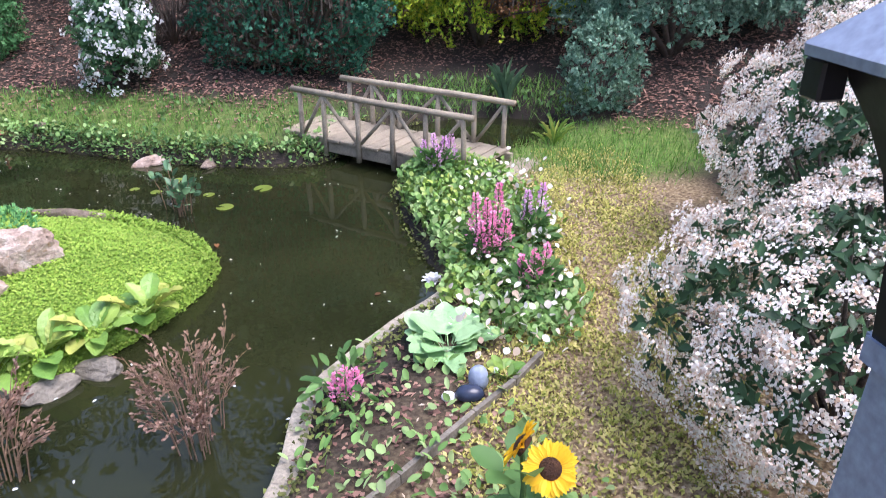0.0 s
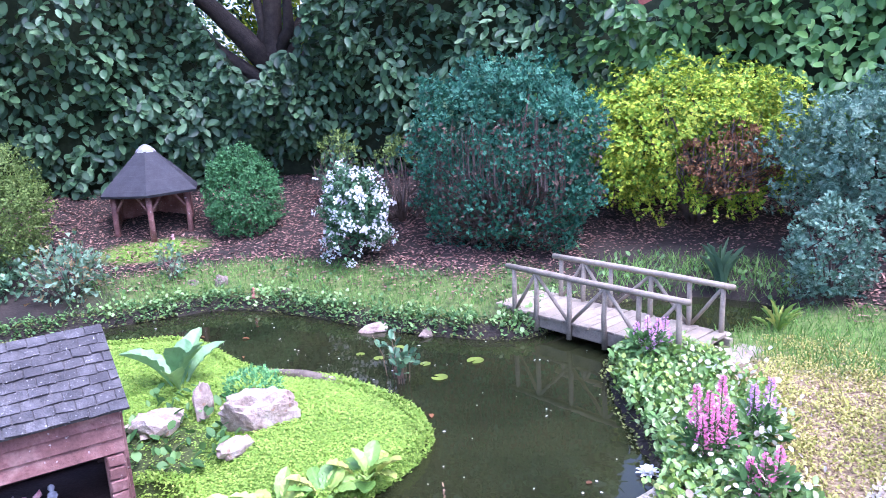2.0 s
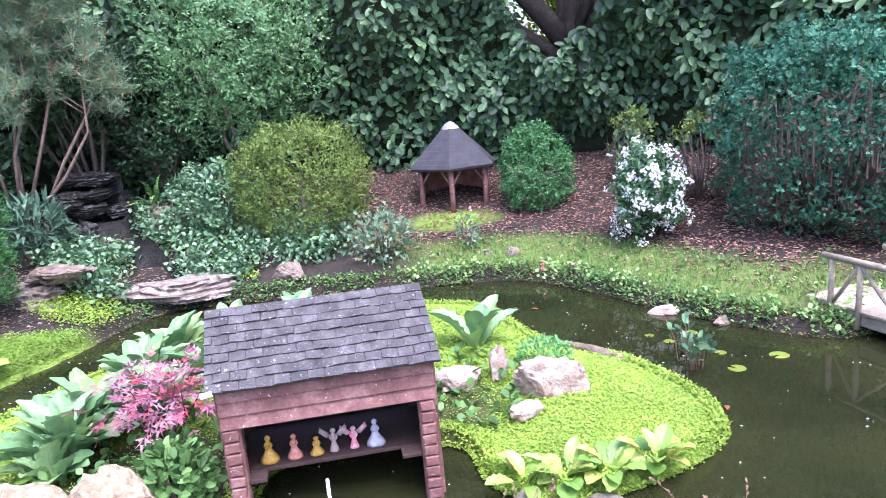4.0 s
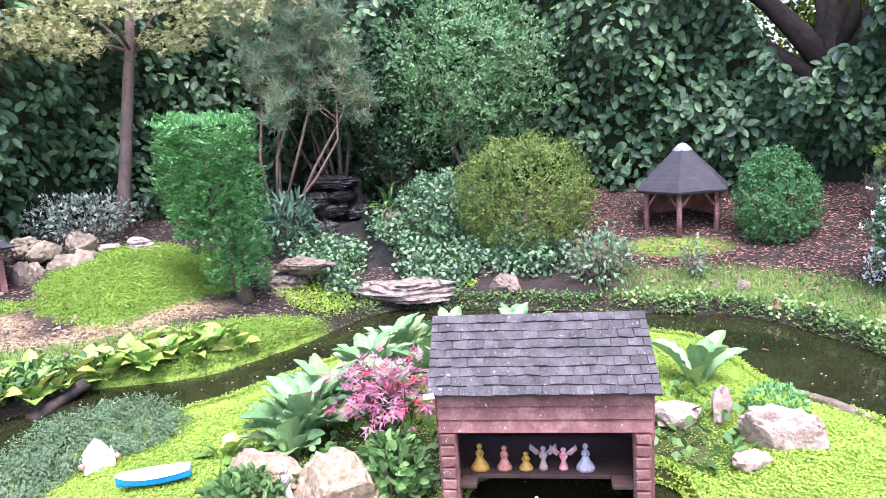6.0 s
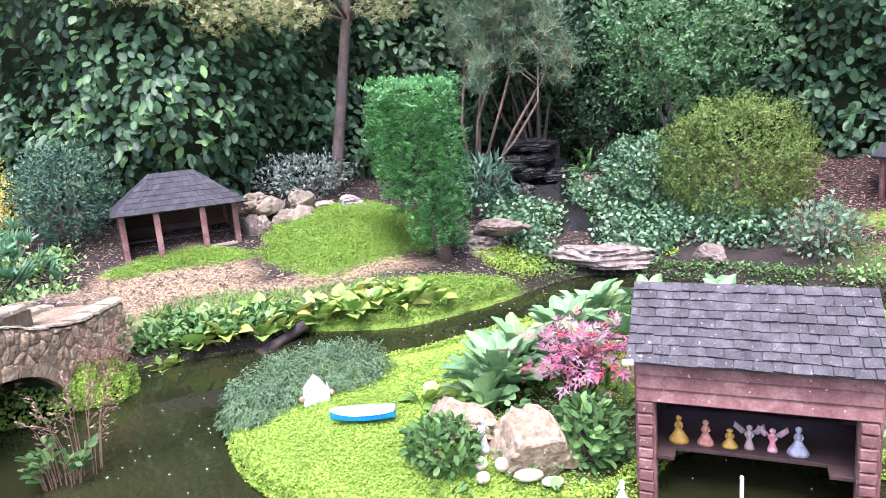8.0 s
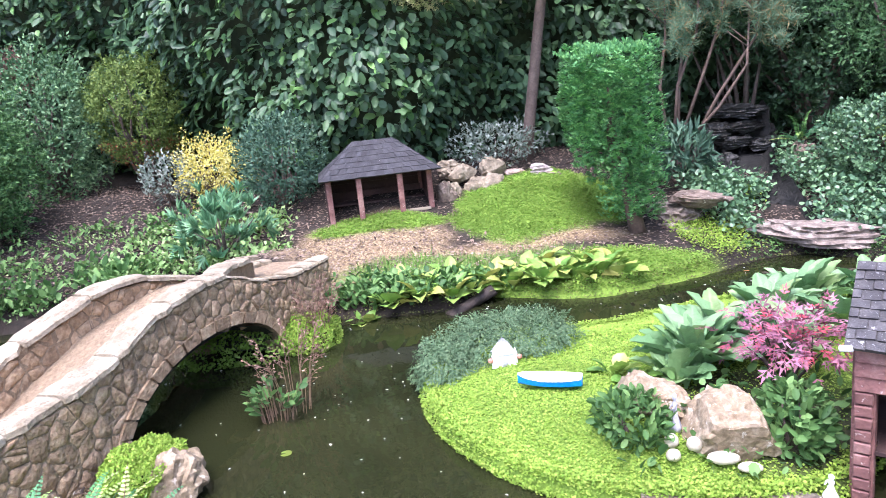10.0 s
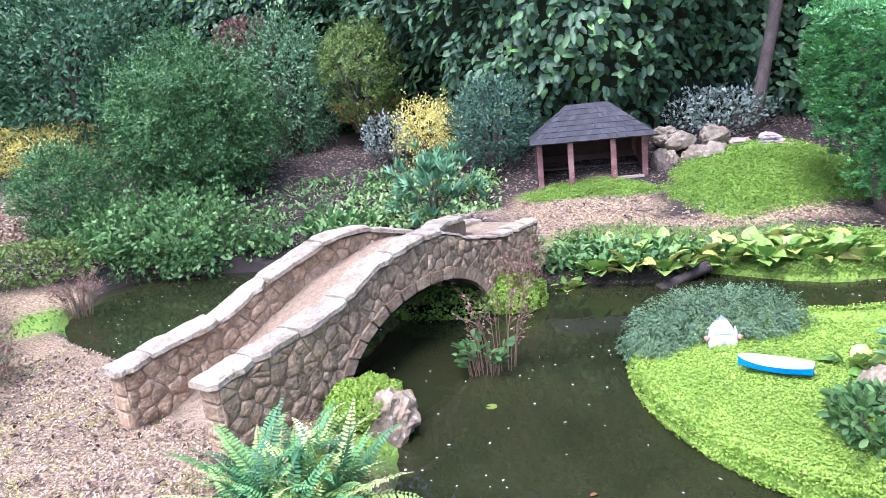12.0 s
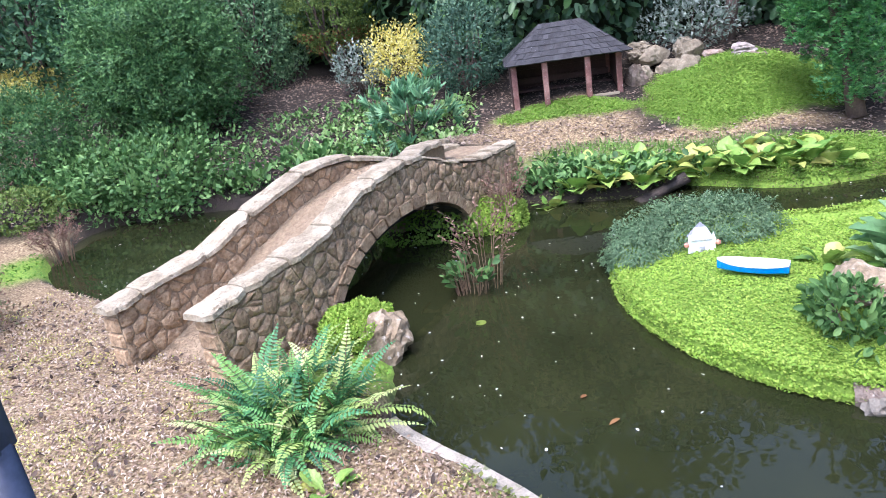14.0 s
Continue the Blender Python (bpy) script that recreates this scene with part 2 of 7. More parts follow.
shade("dark_slate", [(0.022, 0.022, 0.025), (0.05, 0.05, 0.055)], scale=14, fine=120, bump=0.5, piece=0.25, rough=0.75)
lichen(MATS["dark_slate"], 30, .68, (.22, .22, .22))
shade("lead", [(0.16, 0.165, 0.17), (0.3, 0.305, 0.31)], scale=14, rough=0.6, bump=0.3)
leafy("faded_leaf", [(0.08, 0.045, 0.035), (0.15, 0.085, 0.06), (0.22, 0.14, 0.1)], rough=0.8)
shade("felt", [(0.022, 0.023, 0.028), (0.045, 0.045, 0.052)], scale=10, fine=200, bump=0.3, rough=0.8)
shade("coping", [(0.14, 0.11, 0.066), (0.31, 0.262, 0.18), (0.46, 0.41, 0.31)], scale=9, fine=80, bump=0.8, piece=0.16)
lichen(MATS["coping"], 26, .6, (.2, .165, .105))
shade("wall_stone", [(0.19, 0.125, 0.072), (0.37, 0.255, 0.148), (0.52, 0.4, 0.255)], scale=22, fine=48, bump=0.8, depth=0.02, piece=0.24)
shade("mortar", [(0.2, 0.145, 0.09), (0.36, 0.275, 0.175)], scale=14, fine=55, bump=1.0, depth=0.03)
shade("rock", [(0.085, 0.064, 0.05), (0.18, 0.138, 0.108), (0.31, 0.255, 0.2)], scale=11, fine=70, bump=0.9)
shade("pale_rock", [(0.17, 0.115, 0.085), (0.35, 0.27, 0.22), (0.52, 0.45, 0.4)], scale=13, fine=70, bump=0.8)
lichen(MATS["pale_rock"], 18, .63, (.3, .19, .12))
lichen(MATS["rock"], 20, .64, (.4, .36, .3))
shade("boulder_rock", [(0.12, 0.09, 0.05), (0.26, 0.2, 0.125), (0.43, 0.36, 0.26)], scale=16, fine=45, bump=1.0)
lichen(MATS["boulder_rock"], 30, .62, (.46, .41, .33))
# stone for the arch underside, darkened to carry the shade there
shade("arch_shade_stone", [(0.02, 0.022, 0.014), (0.06, 0.06, 0.04)], scale=10, fine=60, bump=0.9, rough=0.7)
shade("cream_paint", [(0.4, 0.36, 0.26), (0.54, 0.5, 0.4)], scale=30, rough=0.5, bump=0.1)
shade("slab_rock", [(0.06, 0.046, 0.037), (0.21, 0.17, 0.14), (0.44, 0.39, 0.34)], scale=12, fine=50, bump=0.9)
shade("tan_rock", [(0.1, 0.082, 0.055), (0.22, 0.185, 0.13), (0.34, 0.3, 0.22)], scale=9, fine=45, bump=1.0)
shade("pale_slab", [(0.14, 0.11, 0.095), (0.34, 0.29, 0.27), (0.5, 0.46, 0.43)], scale=14, fine=50, bump=0.9)
# wet waterfall rock, darkened further to carry the deep shade of its recess
shade("dark_rock", [(0.012, 0.013, 0.013), (0.045, 0.045, 0.04)], scale=8, fine=50, bump=0.9, rough=0.4, spec=0.4)
shade("wet_rock", [(0.004, 0.005, 0.005), (0.018, 0.018, 0.016)], scale=12, fine=40, bump=1.0, rough=0.5, spec=0.2)
shade("kerb_pale", [(0.22, 0.195, 0.15), (0.4, 0.36, 0.29)], scale=9, fine=90, bump=0.6)
lichen(MATS["kerb_pale"], 16, .6, (.16, .17, .09))
shade("kerb", [(0.1, 0.09, 0.07), (0.24, 0.215, 0.175)], scale=12, fine=90, bump=0.6)
shade("black_paint", [(0.008, 0.009, 0.012), (0.014, 0.015, 0.02)], scale=5, rough=0.3, bump=0.05)
shade("blue_black_paint", [(0.02, 0.027, 0.05), (0.04, 0.052, 0.09)], scale=6, rough=0.22, bump=0.08)
# grey of the lamp post, reflected sky mixed into the colour
shade("sky_tinted_grey", [(0.22, 0.26, 0.34), (0.28, 0.33, 0.42)], scale=4, rough=0.35, bump=0.05)
shade("tan_ball", [(0.5, 0.38, 0.22), (0.6, 0.48, 0.3)], scale=10, rough=0.4, bump=0.05)
shade("white_paint", [(0.78, 0.79, 0.8), (0.86, 0.86, 0.85)], scale=14, rough=0.5, bump=0.1)
shade("blue_paint", [(0.0, 0.2, 0.66), (0.01, 0.27, 0.75)], scale=8, rough=0.35, bump=0.05)
shade("fig_yellow", [(0.4, 0.22, 0.03), (0.52, 0.34, 0.07)], scale=30, rough=0.5, bump=0.1)
shade("fig_pink", [(0.46, 0.17, 0.12), (0.56, 0.28, 0.2)], scale=30, rough=0.5, bump=0.1)
shade("fig_silver", [(0.3, 0.31, 0.36), (0.46, 0.46, 0.5)], scale=30, rough=0.4, bump=0.1)
shade("fig_red", [(0.7, 0.06, 0.1), (0.8, 0.7, 0.7)], scale=20, rough=0.5, bump=0.1)
shade("fig_brown", [(0.35, 0.2, 0.09), (0.5, 0.45, 0.5)], scale=20, rough=0.5, bump=0.1)
shade("house_brick", [(0.2, 0.06, 0.045), (0.36, 0.12, 0.085)], scale=7, fine=40, rough=0.9, bump=0.6)
shade("house_tile", [(0.09, 0.05, 0.04), (0.17, 0.09, 0.07)], scale=5, fine=30, rough=0.9, bump=0.6)
shade("seed_disc", [(0.03, 0.012, 0.006), (0.07, 0.03, 0.012)], scale=60, fine=200, rough=0.9, bump=0.8)
shade("soil", [(0.012, 0.01, 0.008), (0.036, 0.027, 0.02)], scale=9, fine=60, rough=0.95, bump=0.9)

# ---------------------------------------------------------------- plan of the ground
# shore of the pond and of its island, as control points of smooth loops
POND = [(-.49, 1.47), (-.47, 1.9), (-.2, 2.35), (.0, 2.65), (-.12, 3.1), (-.25, 3.6), (-.28, 4.0), (.1, 4.35), (.75, 4.75), (.8, 5.3), (.1, 5.45), (-.6, 5.0),
        (-.85, 4.4), (-1.7, 4.4), (-2.8, 4.72), (-3.45, 4.75), (-4.05, 4.3), (-5.3, 3.3), (-5.75, 2.75), (-5.4, 1.75), (-5.25, .95), (-5.55, .25), (-5.35, -.1),
        (-5.5, -1.1), (-6.0, -2.3), (-6.15, -3.6), (-5.95, -4.9), (-5.1, -4.9), (-4.45, -4.45), (-3.95, -3.55), (-3.55, -2.6), (-3.1, -1.55), (-2.5, -1.35),
        (-2.05, -.8), (-1.2, .1), (-.65, .9)]
ISLE = [(-3.6, 3.75), (-3.1, 3.86), (-2.4, 3.45), (-1.8, 3.4), (-1.2, 3.05), (-1.12, 2.65), (-1.4, 2.1), (-1.75, 2.0), (-2.15, 2.2), (-2.75, 1.65), (-2.5, 1.15), (-2.5, .7), (-2.7, .2),
        (-3.1, -.15), (-3.6, -.34), (-4.1, -.3), (-4.5, .15), (-4.5, .9), (-4.7, 1.8), (-4.65, 2.8), (-4.2, 3.45)]


def smooth_loop(pts, n=4):
    p, out = np.array(pts, float), []
    for i in range(len(p)):
        a, b, c, d = p[i - 1], p[i], p[(i + 1) % len(p)], p[(i + 2) % len(p)]
        for k in range(n):
            t = k / n
            out.append(.5 * (2 * b + (c - a) * t + (2 * a - 5 * b + 4 * c - d) * t * t + (3 * b - a - 3 * c + d) * t ** 3))
    return np.array(out)


POND_L, ISLE_L = smooth_loop(POND), smooth_loop(ISLE)


def exact(x, y, loop):
    """Distance to a closed outline, negative inside."""
    x, y = np.asarray(x, float), np.asarray(y, float)
    d, ins = np.full(x.shape, 1e9), np.zeros(x.shape, bool)
    for (ax, ay), (bx, by) in zip(loop, np.roll(loop, -1, 0)):
        ex, ey = bx - ax, by - ay
        t = np.clip(((x - ax) * ex + (y - ay) * ey) / (ex * ex + ey * ey + 1e-12), 0, 1)
        d = np.minimum(d, np.hypot(x - ax - t * ex, y - ay - t * ey))
        ins ^= ((ay > y) != (by > y)) & (x < ex * (y - ay) / (ey if ey else 1e-12) + ax)
    return np.where(ins, -d, d)


GX, GY, GS = -10.0, -7.5, .03


def distance_grid(loop):
    gx, gy = np.meshgrid(GX + GS * np.arange(434), GY + GS * np.arange(521), indexing="ij")
    return exact(gx, gy, loop)


GRIDS = [(POND_L, distance_grid(POND_L)), (ISLE_L, distance_grid(ISLE_L))]


def signed(x, y, loop):
    """Distance to one of the two shores, negative inside, read from a fine grid."""
    g = GRIDS[0][1] if loop is POND_L else GRIDS[1][1]
    x, y = np.asarray(x, float), np.asarray(y, float)
    u, w = np.clip((x - GX) / GS, 0, g.shape[0] - 1.001), np.clip((y - GY) / GS, 0, g.shape[1] - 1.001)
    i, j = u.astype(int), w.astype(int)
    a, b = u - i, w - j
    d = (g[i, j] * (1 - a) + g[i + 1, j] * a) * (1 - b) + (g[i, j + 1] * (1 - a) + g[i + 1, j + 1] * a) * b
    # beyond the grid the distance goes on growing
    over = np.hypot(x - (GX + u * GS), y - (GY + w * GS))
    return d + over


def ramp(v, a, b):
    t = np.clip((v - a) / (b - a), 0, 1)
    return t * t * (3 - 2 * t)


def bumps(x, y, s=1.0):
    """A smooth unevenness between -1 and 1."""
    return (np.sin(2.1 * x / s + 1.3) * np.cos(1.7 * y / s - .4) + .6 * np.sin(4.7 * x / s - 2.9 * y / s) + .4 * np.cos(8.3 * y / s + 5.1 * x / s)) / 2


def height(x, y):
    x, y = np.asarray(x, float), np.asarray(y, float)
    d, i = signed(x, y, POND_L), signed(x, y, ISLE_L)
    g = np.maximum(((x + 4.6) * -9.6 + (y + 5.2) * 4.5) / 10.6, y - 4.5)
    w = ramp(g, -.2, .9)
    dd = np.maximum(d, 0)
    rise = .25 * np.minimum(dd, 2.6) + .10 * np.clip(dd - 2.6, 0, 9)
    out = .07 * ramp(d, -.05, .06) + w * rise + (1 - w) * .05 * np.minimum(dd, 1.5)
    out = out + .15 * (1 - ramp(np.hypot((x + 6.95) / .95, (y - .95) / .85), .1, 1.0))
    out = np.maximum(out, .4 * (1 - ramp(np.hypot((x + 6.05) / .75, (y + 1.5) / .6), .45, 1.0)) * ramp(d, .02, .2))
    bed = -.38 * ramp(-d, -.02, .35)
    isl = .07 + .10 * ramp(-i, 0, .5)
    z = np.where(d > 0, out, bed)
    return np.where(i < 0, isl, np.where(d < 0, np.maximum(z, -.38 + .45 * ramp(-i, -.07, 0)), z))


def gz(x, y):
    return float(height(np.array([x]), np.array([y]))[0])


# ---------------------------------------------------------------- builders
def part(name, bm, material, parent=None, label="", smooth=False, loc=None):
    me = bpy.data.meshes.new(name)
    bm.to_mesh(me)
    bm.free()
    me.materials.append(MATS[material])
    if smooth:
        me.polygons.foreach_set("use_smooth", [True] * len(me.polygons))
    ob = new(name, me)
    if loc is not None:
        ob.matrix_world = loc
    if parent:
        ob.parent = parent
    if label:
        tagged(ob, label)
    return ob


def mesh_part(name, verts, faces, material, parent=None, label="", smooth=False):
    me = bpy.data.meshes.new(name)
    verts, faces = np.asarray(verts, np.float32), np.asarray(faces, np.int32)
    k = faces.shape[1]
    me.vertices.add(len(verts))
    me.vertices.foreach_set("co", verts.ravel())
    me.loops.add(faces.size)
    me.loops.foreach_set("vertex_index", faces.ravel())
    me.polygons.add(len(faces))
    me.polygons.foreach_set("loop_start", np.arange(0, faces.size, k, dtype=np.int32))
    me.polygons.foreach_set("loop_total", np.full(len(faces), k, np.int32))
    me.update(calc_edges=True)
    me.materials.append(MATS[material])
    if smooth:
        me.polygons.foreach_set("use_smooth", [True] * len(me.polygons))
    ob = new(name, me)
    if parent:
        ob.parent = parent
    if label:
        tagged(ob, label)
    return ob


def thing(name, x, y, z, label, category, group="", turn=0):
    ob = new(name)
    ob.empty_display_size = 0.1
    ob.matrix_world = pose(x, y, z, 0, 0, turn)
    return tagged(ob, label, category, group)


def box(bm, lo, hi, bevel=0.0, m=None, jitter=0.0):
    g = bmesh.ops.create_cube(bm, size=1.0)
    vs = g["verts"]
    for v in vs:
        v.co = Vector([lo[k] + (v.co[k] + .5) * (hi[k] - lo[k]) for k in range(3)])
        if jitter:
            v.co += Vector([random.uniform(-jitter, jitter) for _ in range(3)])
    if bevel:
        es = list({e for v in vs for e in v.link_edges})
        r = bmesh.ops.bevel(bm, geom=es, offset=bevel, segments=1, affect="EDGES")
        vs = list({v for f in r["faces"] for v in f.verts})
    if m is not None:
        for v in vs:
            v.co = m @ v.co
    return vs


def tube(bm, pts, radii, seg=8):
    """A tapered limb through points."""
    rings = []
    for k, p in enumerate(pts):
        p = Vector(p)
        d = (Vector(pts[min(k + 1, len(pts) - 1)]) - Vector(pts[max(k - 1, 0)])).normalized()
        a = d.orthogonal().normalized()
        b = d.cross(a)
        rings.append([bm.verts.new(p + radii[k] * (math.cos(2 * math.pi * j / seg) * a + math.sin(2 * math.pi * j / seg) * b)) for j in range(seg)])
    for r, s in zip(rings, rings[1:]):
        # match the rings so that a limb does not twist
        off = min(range(seg), key=lambda o: sum((r[j].co - s[(j + o) % seg].co).length for j in range(seg)))
        s[:] = s[off:] + s[:off]
        for j in range(seg):
            bm.faces.new((r[j], r[(j + 1) % seg], s[(j + 1) % seg], s[j]))
    bm.faces.new(rings[0][::-1])
    bm.faces.new(rings[-1])


LEAF = {
    "oval": ([(0, 0, 0), (.2, -.68, .07), (.2, .68, .07), (.55, -1, .06), (.55, 1, .06), (.86, -.62, .0), (.86, .62, .0), (1, 0, -.1), (.5, 0, -.03)],
             [(0, 8, 1), (0, 2, 8), (1, 8, 3), (2, 4, 8), (3, 8, 5), (4, 6, 8), (5, 8, 7), (6, 7, 8)]),
    "lozenge": ([(0, 0, 0), (.42, -.95, .07), (.42, .95, .07), (1, 0, -.12), (.5, 0, -.03)], [(0, 4, 1), (0, 2, 4), (1, 4, 3), (2, 3, 4)]),
    "tiny": ([(0, 0, 0), (.5, -1, .1), (.5, 1, .1), (1, 0, 0)], [(0, 2, 1), (1, 2, 3)]),
    "blade": ([(0, -.6, 0), (0, .6, 0), (.55, -.5, .0), (.55, .5, .0), (1, 0, -.22)], [(0, 1, 3), (0, 3, 2), (2, 3, 4)]),
    "spray": ([(.1, -.26, 0), (.1, .26, 0), (1, 0, -.08), (0, 0, 0), (.55, -1, .05), (.62, -.22, 0), (.55, 1, .05), (.62, .22, 0)],
              [(0, 1, 2), (3, 5, 4), (3, 6, 7)]),
    "palm": ([(0, 0, 0), (1, 0, -.1), (.8, -.75, -.05), (.8, .75, -.05), (.25, -1, 0), (.25, 1, 0), (.45, -.24, 0), (.45, .24, 0), (.3, -.34, 0), (.3, .34, 0)],
             [(6, 7, 1), (0, 6, 2), (0, 3, 7), (0, 8, 4), (0, 5, 9)]),
    "big": ([(0, -.12, 0), (0, .12, 0), (.2, -.75, .12), (.2, 0, 0), (.2, .75, .12), (.5, -1, .13), (.5, 0, .03), (.5, 1, .13), (.8, -.75, .0), (.8, 0, -.06), (.8, .75, 0), (1, 0, -.2)],
            [(0, 3, 2), (0, 1, 3), (1, 4, 3), (2, 3, 6), (2, 6, 5), (3, 4, 7), (3, 7, 6), (5, 6, 9), (5, 9, 8), (6, 7, 10), (6, 10, 9), (8, 9, 11), (9, 10, 11)]),
}


def broad_leaf(wide, arch, crinkle):
    """A large leaf with a sunken midrib and crinkled blade, one long and one wide; wide(u) gives its outline."""
    v, f = [], []
    for i in range(13):
        u = i / 12
        w = wide(u)
        for j in range(-3, 4):
            c = j / 3
            fold = crinkle * (.8 * math.sin(i * 2.9 + j * 1.7) * (1 if j else .2) + 1.3 * (i % 2) * abs(c)) * w
            v.append((u, c * w * (1 + 3 * crinkle * math.sin(i * 2.3) * (abs(j) == 3)), .09 * abs(c) * w + fold + arch(u)))
    for i in range(12):
        for j in range(6):
            a = i * 7 + j
            f += [(a, a + 1, a + 8), (a, a + 8, a + 7)]
    return v, f


def paddle(u):
    k = .16 + .84 * (min(1.0, u / .62) ** 2) * (3 - 2 * min(1.0, u / .62))
    return max(.05, k * math.sqrt(max(0.0, 1 - (max(0.0, u - .68) / .325) ** 2)))


def heart(u):
    if u < .3:
        return .05
    k = (u - .3) / .7
    return max(.03, math.sin(math.pi * k ** .62) ** .8)


LEAF["broad"] = broad_leaf(paddle, lambda u: .06 * math.sin(3 * u) - .2 * u * u, .022)
LEAF["round"] = broad_leaf(lambda u: .04 if u < .44 else max(.05, math.sqrt(max(0.0, 1 - ((u - .72) / .285) ** 2))), lambda u: -1.1 * max(0.0, u - .45), .03)
LEAF["hosta"] = broad_leaf(heart, lambda u: .25 * u - .55 * max(0.0, u - .25) ** 2, .012)


def unit(v):
    return v / (np.linalg.norm(v, axis=-1, keepdims=True) + 1e-9)


def leaves(name, p, axis, normal, length, width, material, parent=None, shape="oval", label=""):
    """Many leaves as one mesh: each from its stalk p along its axis, facing its normal."""
    t, f = LEAF[shape]
    t, f = np.array(t), np.array(f)
    n = len(p)
    a = unit(axis)
    s = unit(np.cross(normal, a))
    m = np.cross(a, s)
    length, width = np.broadcast_to(length, n)[:, None, None], np.broadcast_to(width, n)[:, None, None]
    v = p[:, None] + t[None, :, :1] * length * a[:, None] + t[None, :, 1:2] * width * .5 * s[:, None] + t[None, :, 2:] * length * m[:, None]
    faces = (f[None] + (np.arange(n) * len(t))[:, None, None]).reshape(-1, 3)
    ob = mesh_part(name, v.reshape(-1, 3), faces, material, parent, label)
    return tagged(ob, kind="stuff") if parent and n > 60 else ob


def rnd(n, lo=-1.0, hi=1.0):
    return np.random.uniform(lo, hi, (n, 3))


def spread(n, lo, hi):
    return np.random.uniform(lo, hi, n)


def shell(n, c, r, e=2.0, lump=0.1, inner=0.75, low=-0.6, freq=1.0):
    """Points near the skin of a lumpy rounded body, and their outward directions."""
    d = unit(np.random.normal(size=(int(n * 1.8) + 10, 3)))
    d = d[d[:, 2] > low][:n]
    k = (np.abs(d) ** e).sum(1) ** (-1 / e)
    q = d * k[:, None]
    w = 1 + lump * (np.sin(5.1 * freq * d[:, 0] + c[0] * 3) * np.cos(4.3 * freq * d[:, 1] + c[1]) + .7 * np.sin(9.7 * freq * d[:, 2] + 6.1 * freq * d[:, 0]) + .5 * np.cos(13 * freq * d[:, 1] - 7 * freq * d[:, 2]))
    q = q * (w * spread(len(q), inner ** 2, 1) ** .5)[:, None]
    return q * np.array(r) + np.array(c), unit(d / np.array(r))


def limbs(name, base, tips, r0, material, parent, seg=5, wob=0.1):
    b = Vector(base)
    for t in tips:
        t = Vector(t)
        mid = b.lerp(t, .5) + Vector((random.uniform(-wob, wob), random.uniform(-wob, wob), random.uniform(-.3 * wob, wob))) * (t - b).length
        bm = bmesh.new()
        tube(bm, [b, b.lerp(mid, .6), mid, t], [r0, r0 * .8, r0 * .6, r0 * .2], seg)
        part(name, bm, material, parent, smooth=True)


